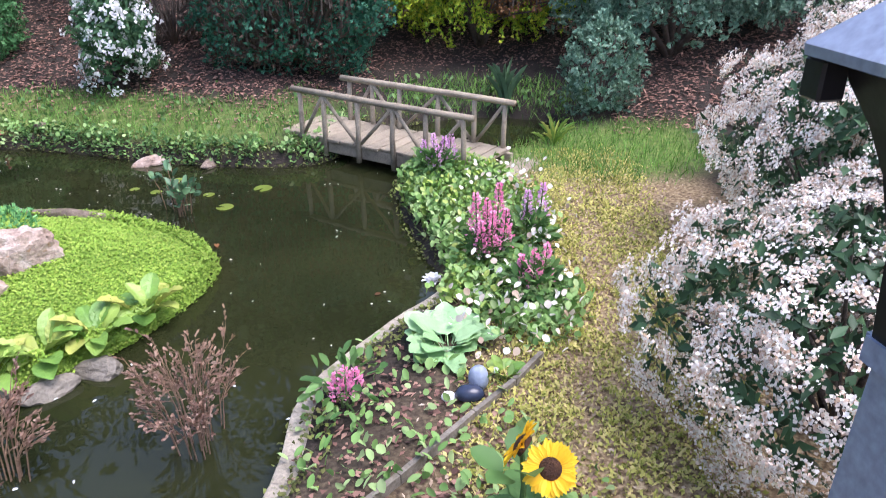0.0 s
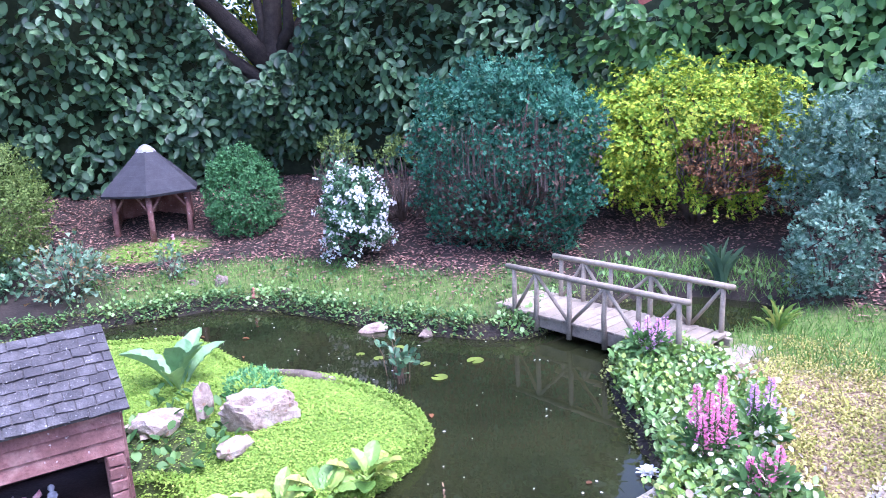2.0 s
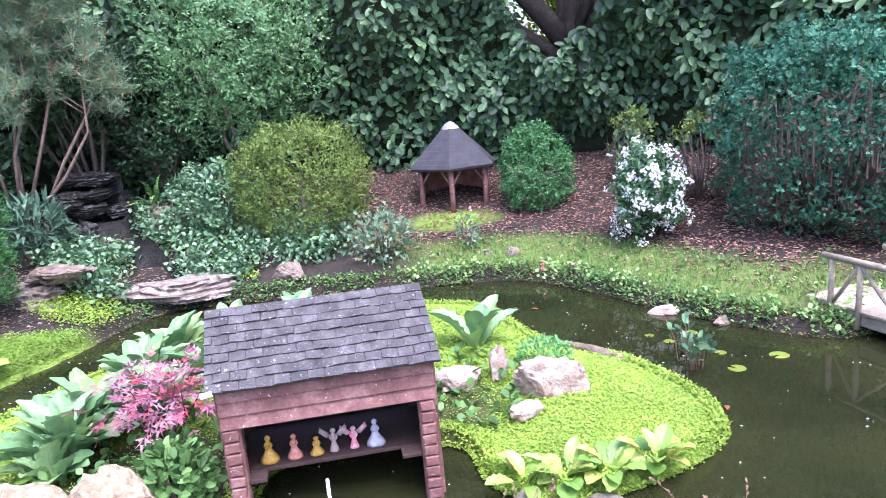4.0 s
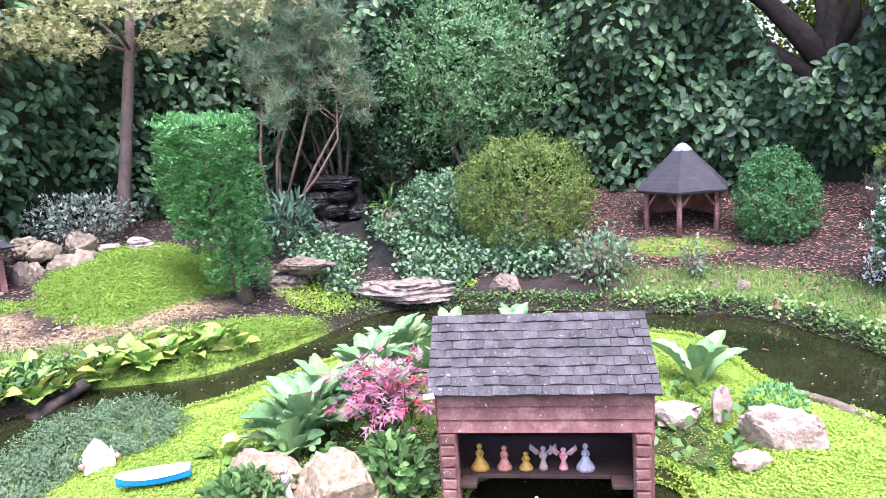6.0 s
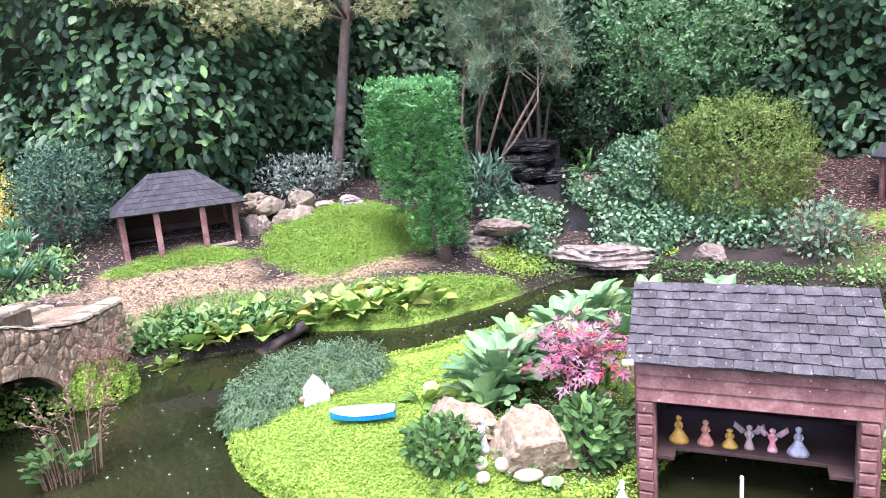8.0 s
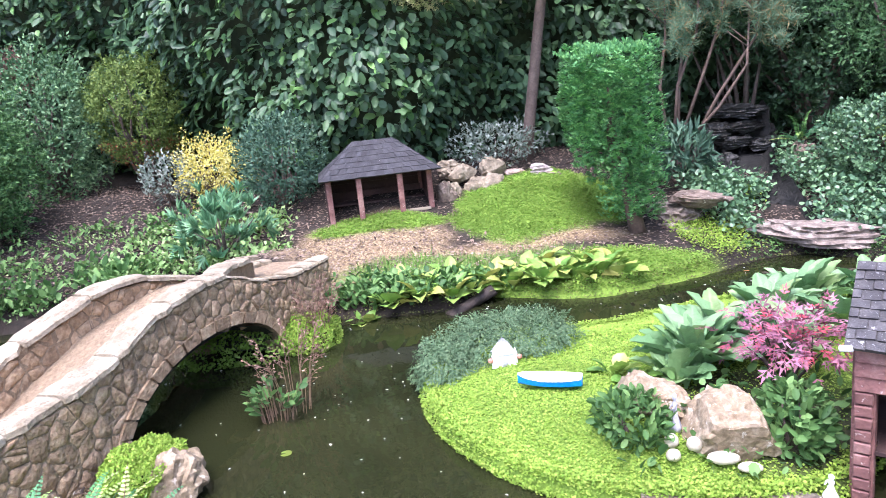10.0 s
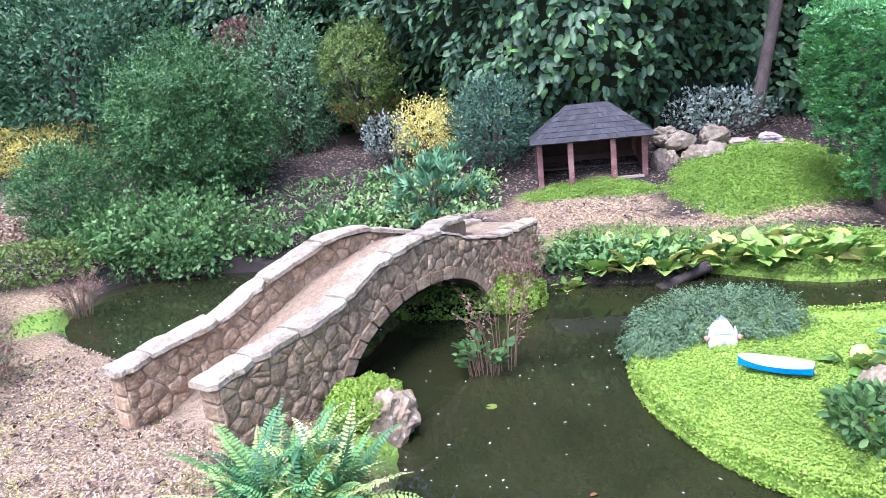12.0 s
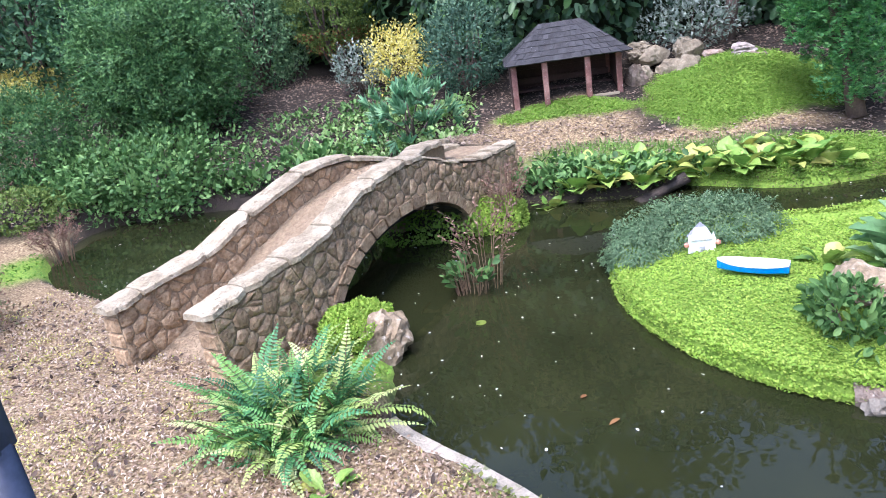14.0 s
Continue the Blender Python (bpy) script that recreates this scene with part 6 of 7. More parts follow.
for x, y, n, ln in ((-3.42, .98, 24, .37), (-3.6, 1.2, 20, .36), (-3.85, 1.6, 20, .35), (-4.1, 1.95, 18, .35), (-3.45, 1.45, 16, .33), (-4.0, 2.3, 16, .32), (-3.8, 2.7, 16, .3), (-3.6, 1.9, 16, .33), (-3.3, .86, 10, .26)):
    rosette("primula", "large clump of upright pale green crinkled primula leaves", x, y, int(n * 1.5), ln * .87, .105, "primula_single", (35, 80), group="primulas", spread_r=.07)
rosette("primula", "small rosette of long upright pale green leaves", -2.54, 2.95, 9, .33, .1, "primula_single", (42, 75), group="primulas")
for x, y, n, ln in ((-1.36, 2.24, 14, .17), (-1.5, 2.1, 13, .16), (-1.24, 2.42, 12, .16), (-1.62, 2.0, 10, .14), (-3.5, .6, 7, .15), (-3.4, .66, 6, .12)):
    rosette("primrose", "low rosette of yellowing lime green leaves", x, y, n, ln, .075, "hosta_single", (15, 65), group="primroses")
for x, y, n, ln in ((-5.42, -.55, 12, .21), (-5.44, -.32, 13, .23), (-5.4, -.1, 12, .22), (-5.6, -.2, 11, .2), (-5.5, .08, 12, .23), (-5.64, .28, 11, .2), (-5.52, .42, 12, .22), (-5.66, .55, 10, .2), (-5.48, .64, 13, .23), (-5.56, .82, 11, .2), (-5.42, .92, 12, .22), (-5.46, 1.12, 11, .2), (-5.4, 1.28, 9, .18)):
    rosette("hosta", "broad-leaved light green hosta on the pond bank", x, y, n, ln, .13, "hosta_single", (12, 58), group="hostas", leaf_shape="hosta", spread_r=.06)
for x, y, n, ln in ((-5.72, -.45, 10, .16), (-5.78, -.05, 10, .17), (-5.8, .35, 9, .16), (-5.76, .75, 10, .17), (-5.68, 1.0, 10, .17), (-5.62, 1.25, 9, .16), (-5.36, -.75, 9, .17)):
    rosette("hosta", "small light green hosta behind the larger ones", x, y, n, ln, .105, "hosta_single", (12, 58), group="hostas", leaf_shape="hosta", spread_r=.06)
rosette("heuchera", "pale green round-leaved plant at the path edge", .0, 2.12, 36, .125, .1, "pale_single", (25, 80), spread_r=.07, leaf_shape="round")
rosette("weed_clump", "yellow-green leafy clump at the fern foot", -2.0, -1.45, 7, .12, .06, "hosta_single", (10, 50))
rosette("iris", "strappy grey-green iris clump in the inlet", .45, 5.45, 14, .38, .024, "iris_leaf", (60, 88), category="plant")
rosette("iris", "bright green grassy clump at the bridge end", .7, 4.5, 22, .2, .015, "hosta_single", (45, 85), category="plant")


def fern(name, label, x, y, n, length, z=None):
    """A fern of separate arching fronds, each a stalk with narrow leaflets on both sides."""
    z = gz(x, y) if z is None else z
    ob = thing(name, x, y, z, label, "fern")
    crowns = [(length * .55 * math.cos(2.4 * k) * math.sqrt((k + .3) / 9), length * .55 * math.sin(2.4 * k) * math.sqrt((k + .3) / 9)) for k in range(9 if n > 60 else 1)]
    for k in range(n):
        a = random.uniform(0, 2 * math.pi)
        cx, cy = random.choice(crowns)
        ln = length * random.uniform(.5, 1.1)
        el = radians(random.uniform(18, 88))
        d = Vector((math.cos(a), math.sin(a), 0))
        turn = Vector((-d.y, d.x, 0))
        side = (turn + Vector((0, 0, random.uniform(-.35, .35)))).normalized()
        pts, p, e = [], Vector((cx + .03 * d.x, cy + .03 * d.y, -.02)), el
        bend, droop = random.uniform(-.4, .4), random.uniform(3, 13)
        for j in range(13):
            pts.append(p.copy())
            p = p + (d * math.cos(e) + turn * bend + Vector((0, 0, math.sin(e)))) * ln / 12
            e -= radians(random.uniform(-2, 4) + droop * j / 9)
        P, A, N, L, W = [], [], [], [], []
        m = 26
        for j in range(3, m):
            t = j / m * 12
            i = min(int(t), 11)
            q = pts[i].lerp(pts[i + 1], t - i)
            tan = (pts[i + 1] - pts[i]).normalized()
            up = tan.cross(side)
            w = (.012 + ln * .075) * math.sin(math.pi * min(1, (j / m) ** .75 * .93 + .06))
            for s in (-1, 1):
                P.append(q)
                A.append(side * s + tan * random.uniform(.2, .45) + up * random.uniform(-.3, .1))
                N.append(up)
                L.append(w * random.uniform(.85, 1.1))
                W.append(ln / m * .82)
        leaf = leaves("frond", np.array(P), np.array(A), np.array(N), np.array(L), np.array(W), "fern_frond", ob, "oval")
        bm = bmesh.new()
        tube(bm, pts[::3], [.0032, .0028, .0022, .0016, .0008][:len(pts[::3])], 4)
        part("stalk", bm, "mid_stem" if k % 3 else "twig", leaf)
    return ob


fern("fern", "large fresh green fern with arching fronds on the bank", -2.43, -1.73, 300, .4)
fern("fern", "small green fern at the waterfall", -7.3, 3.75, 14, .4, z=.75)
fern("fern", "small green fern under the bridge end", -5.3, -1.15, 12, .22)


# ---------------------------------------------------------------- flowering and water plants
def flower_spikes(name, label, x, y, spikes, material):
    ob = thing(name, x, y, gz(x, y), label, "flower")
    for dx, dy, h, f in spikes:
        bm = bmesh.new()
        tube(bm, [(dx * .5, dy * .5, 0), (dx * .9, dy * .9, h * .5), (dx, dy, h)], [.005, .004, .002], 5)
        stem = part("stem", bm, "mid_stem", ob)
        n = int(190 * f / .16)
        t = spread(n, 0, 1)
        a = spread(n, 0, 6.28)
        r = (.024 * (1 - t) * (1 + .35 * np.sin(t * 26)) + .003) * spread(n, .5, 1.35)
        P = np.stack([dx + r * np.cos(a), dy + r * np.sin(a), h - f + t * f], -1)
        leaves("plume", P, np.stack([np.cos(a), np.sin(a), np.full(n, .5)], -1), rnd(n), .014, .01, material, stem, "tiny", "dense tapering spike of tiny flowers")
    q, o = shell(220 if spikes[0][2] > .2 else 40, (0, 0, .08), (.12, .12, .11), low=-.5, inner=.4)
    leaves("foliage", q, o + rnd(len(q)) * .6, np.array([0, 0, 1.0]) + rnd(len(q)) * .5, .055, .026, "mid_leaf", ob)


flower_spikes("astilbe", "astilbe with tall bright pink flower plumes", .17, 2.74, [(.0, .0, .34, .2), (.05, .03, .4, .22), (-.05, .02, .36, .2), (.02, -.05, .3, .18), (-.03, -.06, .26, .16), (.08, -.02, .3, .18)], "pink_petal")
flower_spikes("astilbe", "shorter astilbe with pink flower plumes", .34, 2.42, [(.0, .0, .24, .15), (.05, .02, .26, .16), (-.05, .0, .22, .14)], "pink_petal")
flower_spikes("loosestrife", "slender mauve flower spikes beside the wooden bridge", -.08, 3.86, [(.0, .0, .28, .17), (.06, .02, .26, .16), (-.06, .02, .24, .15), (.1, .06, .26, .15), (.02, -.05, .22, .14)], "mauve_petal")
flower_spikes("loosestrife", "slender mauve flower spikes behind the astilbe", .36, 2.9, [(.0, .0, .3, .17), (.07, .04, .32, .17)], "mauve_petal")
flower_spikes("astilbe", "small pink flower tuft on the kerb", -.33, 1.78, [(.0, .0, .16, .1), (.03, .02, .14, .09), (-.03, .01, .13, .09)], "pink_petal")


def sunflower(x, y, z, face):
    ob = thing("sunflower", x, y, gz(x, y), "yellow sunflower with a dark seed disc", "flower", "sunflowers")
    g = gz(x, y)
    bm = bmesh.new()
    tube(bm, [(0, 0, 0), (.01, 0, (z - g) * .6), (0, 0, z - g)], [.008, .007, .006], 6)
    part("stem", bm, "mid_stem", ob)
    f = Vector(face).normalized()
    a = f.orthogonal().normalized()
    b = f.cross(a)
    c = Vector((0, 0, z - g))
    bm = bmesh.new()
    tube(bm, [c - f * .012, c + f * .006, c + f * .012], [.026, .026, .014], 16)
    part("seed_disc", bm, "seed_disc", ob)
    n = 44
    an = np.array([2 * math.pi * k / 22 + (.14 if k >= 22 else 0) for k in range(n)])
    d = np.cos(an)[:, None] * np.array(a) + np.sin(an)[:, None] * np.array(b)
    for k in range(n):
        leaves("petal", (np.array(c) + d[k] * .02)[None], (d[k] + np.array(f) * random.uniform(.05, .45))[None], np.array(f)[None], random.uniform(.036, .05), .017, "sun_petal", ob)
    q, o = shell(10, (0, 0, (z - g) * .5), (.06, .06, (z - g) * .4))
    leaves("foliage", q, o + np.array([0, 0, .2]), np.tile([0, 0, 1.0], (len(q), 1)), .1, .07, "mid_leaf", ob)


sunflower(.23, 1.14, .42, (-.15, -.6, .75))
sunflower(.17, 1.2, .44, (-.8, .35, .5))


def lily_pad(x, y, r, material="hosta_leaf", label="round green lily pad floating on the pond"):
    bm = bmesh.new()
    c = bm.verts.new((0, 0, .004))
    vs = [bm.verts.new((r * (1 + random.uniform(-.06, .06)) * math.cos(radians(a)), r * math.sin(radians(a)), .005)) for a in range(15, 346, 22)]
    for p, q in zip(vs, vs[1:]):
        bm.faces.new((c, p, q))
    bmesh.ops.solidify(bm, geom=bm.faces[:], thickness=.002)
    tagged(part("lily_pad", bm, material, loc=pose(x, y, 0, 0, 0, random.uniform(0, 360))), label, "lily pad", "lily pads")


for x, y, r in ((-1.12, 3.95, .055), (-1.27, 3.66, .05), (-1.75, 3.9, .035), (-1.68, 4.1, .04), (-1.42, 3.85, .035), (-3.42, -1.08, .03), (-1.9, 3.95, .03)):
    lily_pad(x, y, r)


def water_lily(x, y):
    ob = thing("water_lily", x, y, .005, "white water lily flower floating by the bank", "flower")
    for ring, (n, t, l) in enumerate(((9, .3, .055), (8, .8, .045), (6, 1.6, .035))):
        an = np.array([2 * math.pi * k / n + ring * .3 for k in range(n)])
        d = np.stack([np.cos(an), np.sin(an), np.full(n, t)], -1)
        for k in range(n):
            leaves("petal", d[k:k + 1] * .004, d[k:k + 1], np.array([[0, 0, 1.0]]), l, .022, "pure_petal", ob)


water_lily(-.07, 2.77)


def water_clump(name, label, x, y, n, h, material, twiggy=False, z=0.0):
    """A clump that stands in the water: stems with leaves, or dry stalks with branched seed heads."""
    ob = thing(name, x, y, z, label, "water plant")
    P, A = [], []
    for k in range(n):
        a, r, hh = random.uniform(0, 6.28), random.uniform(.02, .16), h * random.uniform(.5, 1.1)
        b0 = Vector((r * .4 * math.cos(a), r * .4 * math.sin(a), -.25))
        tip = Vector((r * math.cos(a) * 1.3, r * math.sin(a) * 1.3, hh))
        mid = Vector((r * .8 * math.cos(a), r * .8 * math.sin(a), hh * .5))
        bm = bmesh.new()
        tube(bm, [b0, mid, tip], [.0035, .0028, .0016] if not twiggy else [.003, .0022, .001], 4)
        for j in range(3 if not twiggy else 9):
            t = random.uniform(.45, 1)
            q = mid.lerp(tip, t * 2 - 1) if t > .5 else mid
            d = Vector((math.cos(a) + random.uniform(-.9, .9), math.sin(a) + random.uniform(-.9, .9), random.uniform(.3, 1.3)))
            if twiggy:
                e = q + d.normalized() * random.uniform(.03, .09)
                tube(bm, [q, e], [.0012, .0006], 3)
                for i in range(5):
                    P.append(q.lerp(e, random.uniform(.4, 1.0)))
                    A.append(d + Vector((random.uniform(-1, 1), random.uniform(-1, 1), random.uniform(-.5, .5))))
            else:
                P.append(q)
                A.append(d)
        part("stem", bm, "twig", ob)
    P, A = np.array([tuple(p) for p in P]), np.array([tuple(p) for p in A])
    leaves("seed_head" if twiggy else "foliage", P, A, rnd(len(P)) + np.array([0, 0, 1.0]), spread(len(P), .05, .1) * (.8 if not twiggy else .2), .035 if not twiggy else .008, material, ob)


water_clump("bog_plant", "clump of green and red-stemmed bog plants in the water", -3.83, -1.18, 26, .22, "mid_leaf")
water_clump("bog_plant", "broad-leaved water plant standing in the pond", -1.52, 3.64, 20, .24, "ivy_leaf")
water_clump("dry_stalks", "thin brown dry flower stalks in the water", -3.9, -1.1, 14, .55, "seed_head", True)
water_clump("dry_stalks", "thin brown dry seed heads at the pond edge", -.8, 1.72, 30, .34, "seed_head", True)
water_clump("dry_stalks", "thin brown dry seed heads at the pond edge", -1.35, 1.5, 26, .28, "seed_head", True)
water_clump("dry_stalks", "dry brown grasses along the bridge wall", -4.95, -1.05, 26, .45, "seed_head", True)
water_clump("dry_stalks", "bare purple-brown twigs over the water edge", -5.0, -4.75, 30, .3, "seed_head", True, z=.05)


# ---------------------------------------------------------------- island shrubs and bank shrubs
def red_maple():
    x, y = -3.13, 1.3
    ob = thing("dwarf_maple", x, y, gz(x, y), "dwarf Japanese maple with crimson and pink palmate leaves", "shrub")
    tips = [(.2 * math.cos(a), .2 * math.sin(a), random.uniform(.2, .4)) for a in np.linspace(0, 6, 9)]
    limbs("branch", (0, 0, -.02), tips, .008, "bark", ob)
    q, o = shell(330, (0.02, .02, .23), (.27, .27, .17), inner=.45, lump=.3, low=-.4)
    leaves("foliage", q, o + rnd(len(q)) * .7 + np.array([0, 0, -.3]), o * .4 + np.array([0, 0, 1.0]) + rnd(len(q)) * .3, spread(len(q), .05, .085), spread(len(q), .05, .085), "red_maple", ob, "palm")


red_maple()
shrub("leafy_clump", "low dense dark green leafy plant beside the rock", (-2.92, .5, .22), (.16, .14, .1), 460, .05, "mid_leaf", "oval", stems=4, category="plant")
shrub("leafy_clump", "dark green leafy plant between boulder and boathouse", (-2.72, 1.1, .22), (.15, .14, .15), 500, .055, "mid_leaf", "oval", stems=4, category="plant")
shrub("dwarf_conifer", "dwarf green heath bush beside the pale rock", (-2.02, 2.85, .24), (.15, .14, .1), 700, .035, "thuja_leaf", "spray", stems=0)
shrub("dwarf_pine", "loose blue-green dwarf pine on the far bank", (-4.62, 4.4, .38), (.3, .28, .26), 620, .08, "pine_needle", "spray", aspect=.5, lump=.3, inner=.4)
shrub("dwarf_pine", "small blue-green pine seedling on the bank", (-4.05, 4.95, .35), (.1, .1, .17), 140, .06, "pine_needle", "spray", aspect=.5)
for hx, hy, hr, hh in ((-2.98, -4.12, .32, .26), (-3.4, -4.4, .38, .3), (-3.8, -4.95, .42, .32), (-4.35, -5.6, .5, .34)):
    shrub("heather", "faded pinkish brown heather mound beside the path", (hx, hy, gz(hx, hy) + hh * .45), (hr, hr, hh), int(15000 * hr), .03, "brown_heath", lump=.22, up=.6, group="heathers")
shrub("low_juniper", "flat green ground juniper beside the steps", (-5.6, -5.7, .32), (.5, .55, .2), 3500, .05, "yew_leaf", "spray", lump=.15, up=.2)
shrub("hellebore", "dark green whorled hellebore by the waterfall", (-7.15, 2.45, .72), (.3, .3, .26), 420, .16, "blue_leaf", aspect=.25, up=.3)
shrub("grey_shrub", "silvery grey-leaved shrub below the maple", (-8.1, .75, .95), (.4, .5, .24), 1500, .05, "grey_leaf", lump=.25)
shrub("grey_shrub", "white-flowered grey shrub beside the gold bush", (-8.4, -2.95, .95), (.25, .3, .28), 900, .05, "grey_leaf", lump=.2)
shrub("bay_shrub", "large dark laurel shrub with yellow spotted leaves", (-8.6, -7.2, 2.1), (.85, 1.3, 1.2), 10000, .085, "bay_leaf", lump=.2, aspect=.5)
shrub("brown_shrub", "reddish-brown twiggy shrub behind the conifers", (-9.9, -5.3, 2.35), (.45, .45, .3), 1600, .06, "faded_leaf", lump=.15)
shrub("dark_shrub", "dark green evergreen shrub under the hedge", (-8.2, 2.3, 1.2), (.5, .5, .6), 2600, .09, "dark_laurel", lump=.2)
shrub("dark_shrub", "shaded evergreen over the waterfall", (-7.9, 4.3, 1.6), (.75, .7, .85), 7000, .065, "dark_laurel", lump=.25)
shrub("variegated_tree", "tall small-leaved bright green tree over the waterfall", (-6.75, 4.75, 2.2), (.8, .9, 1.0), 17000, .05, "bright_small", lump=.28, inner=.6, stems=2, category="tree", clump=5, reach=.09)
shrub("dark_shrub", "shaded evergreen overhanging the waterfall recess", (-7.95, 3.5, 2.15), (.6, .85, .55), 5000, .07, "dark_laurel", lump=.25, inner=.5)
shrub("ivy_mound", "ivy mound beside the round bush", (-6.5, 4.0, .72), (.42, .4, .42), 4600, .044, "ivy_leaf", lump=.2, aspect=.8)
shrub("bridge_moss", "bright green creeping mound under the bridge arch", (-5.0, -1.12, .0), (.24, .2, .2), 12000, .016, "moss_leaf", "tiny", aspect=.9, stems=0, category="ground cover", e=2.5, inner=.9)
shrub("bridge_moss", "green creeping mound in the shade of the arch", (-4.95, -1.6, .0), (.28, .42, .2), 6000, .025, "moss_mid", "tiny", aspect=.9, stems=0, category="ground cover", e=2.5, inner=.9)
shrub("bridge_moss", "bright green creeping cushion on the bank boulder", (-3.17, -1.66, .16), (.22, .18, .085), 11000, .0125, "moss_leaf", "tiny", aspect=.9, stems=0, category="ground cover", inner=.9)
shrub("bridge_moss", "green creeping cushion at the parapet foot", (-3.22, -2.7, .06), (.2, .09, .035), 9000, .0095, "moss_leaf", "tiny", aspect=.9, stems=0, category="ground cover", inner=.9)


def flower_heads(ob_name, label, lobes, clusters, florets, material, leaf, gaps=-.25, leafage=2600, lump=.12, floret=(.0075, .014)):
    """A bush of leaves carrying flat heads of many small florets."""
    ob = thing(ob_name, lobes[0][0][0], lobes[0][0][1], gz(lobes[0][0][0], lobes[0][0][1]), label, "shrub")
    o0 = np.array(ob.matrix_world.translation)
    P, A, N = [], [], []
    for c, r, share in lobes:
        q, o = shell(int(leafage * share), c, np.array(r) * .93, lump=lump, inner=.7, low=-.7)
        leaves("foliage", q - o0, o * .3 + rnd(len(q)) * .9, o + rnd(len(q)) * .4, spread(len(q), .04, .07), .026, leaf, ob, "lozenge")
        h, o = shell(int(clusters * share), c, r, lump=lump, inner=.93, low=-.75)
        for p, d in zip(h, o):
            if math.sin(p[0] * 17 + p[2] * 9) * math.cos(p[1] * 15 - p[2] * 13) + .5 * math.sin(p[1] * 31 + p[0] * 23) < gaps:
                continue
            k = florets
            off = rnd(k) * spread(1, .02, .045)[0]
            off -= d * (off @ d)[:, None] * .7
            P.append(p + off - o0)
            A.append(rnd(k) + d * .4)
            N.append(np.tile(d, (k, 1)) + rnd(k) * .3)
        tips, _ = shell(14, np.array(c) - o0, np.array(r) * .9, low=0)
        limbs("branch", (c[0] - o0[0], c[1] - o0[1], -.03), tips[:9], .014, "bark", ob)
    P = np.concatenate(P)
    leaves("floret", P, np.concatenate(A), np.concatenate(N), spread(len(P), *floret), spread(len(P), floret[0], floret[1] * .9), material, ob, "tiny", "fading white to buff flower heads")


flower_heads("flower_bush", "large bush smothered in fading white flower heads", [((1.12, 1.55, .48), (.56, .6, .4), 1.0), ((1.65, 2.55, .64), (.6, .75, .5), 1.2), ((2.4, 3.4, .72), (.75, .8, .62), 1.1)], 950, 54, "white_petal", "dark_laurel", gaps=-.62)
flower_heads("flower_shrub", "loose white-flowered shrub by the far bank", [((-2.5, 5.42, .66), (.3, .28, .42), 1.0)], 420, 9, "pure_petal", "bay_leaf", gaps=-.1, leafage=3000, lump=.28, floret=(.02, .034))


# ---------------------------------------------------------------- trees
def maple_tree():
    ob = thing("maple_tree", -8.12, 1.07, .66, "slender maple tree with a bare trunk and pale layered leaves", "tree")
    o = np.array((-8.12, 1.07, .66))
    bm = bmesh.new()
    tube(bm, [Vector(p) - Vector(o) for p in ((-8.12, 1.06, .6), (-8.11, 1.12, 1.1), (-8.09, 1.2, 1.57), (-8.07, 1.31, 2.25), (-8.06, 1.38, 2.64), (-8.05, 1.42, 3.1))], [.078, .064, .06, .056, .05, .034], 12)
    part("trunk", bm, "maple_bark", ob, smooth=True)
    for tip in ((-7.7, 2.3, 2.85), (-8.0, .3, 2.75), (-7.5, 1.0, 2.9), (-8.5, .9, 3.1), (-7.6, 1.9, 3.2), (-8.2, -.4, 2.9)):
        b = Vector((-8.06, 1.38, 2.55)) - Vector(o)
        t = Vector(tip) - Vector(o)
        bm = bmesh.new()
        tube(bm, [b, b.lerp(t, .4) + Vector((0, 0, .06)), b.lerp(t, .75) + Vector((0, 0, .02)), t], [.02, .016, .011, .004], 7)
        part("limb", bm, "maple_bark", ob, smooth=True)
    P = []
    for c, r in (((-7.7, 2.2, 2.9), .55), ((-7.9, .4, 2.78), .6), ((-7.4, 1.1, 2.95), .6), ((-8.3, .9, 3.15), .6), ((-7.6, 1.7, 3.2), .7), ((-8.1, -.4, 2.9), .6), ((-7.5, 2.7, 3.05), .5), ((-7.8, -.9, 3.1), .5), ((-7.3, .3, 3.1), .5), ((-7.75, .75, 2.62), .42), ((-7.8, 1.75, 2.66), .36), ((-7.9, .1, 2.6), .4)):
        k = int(820 * r)
        d = unit(np.random.normal(size=(k, 3))) * (spread(k, 0, 1) ** .4)[:, None]
        P.append(np.array(c) + d * np.array([r, r, .17]) - o)
    P = np.concatenate(P)
    ax = rnd(len(P)) + np.array([0, 0, -.35])
    leaves("crown", P, ax, rnd(len(P)) * .5 + np.array([0, 0, 1.0]), spread(len(P), .05, .085), spread(len(P), .06, .095), "maple_leaf", ob, "palm")


maple_tree()


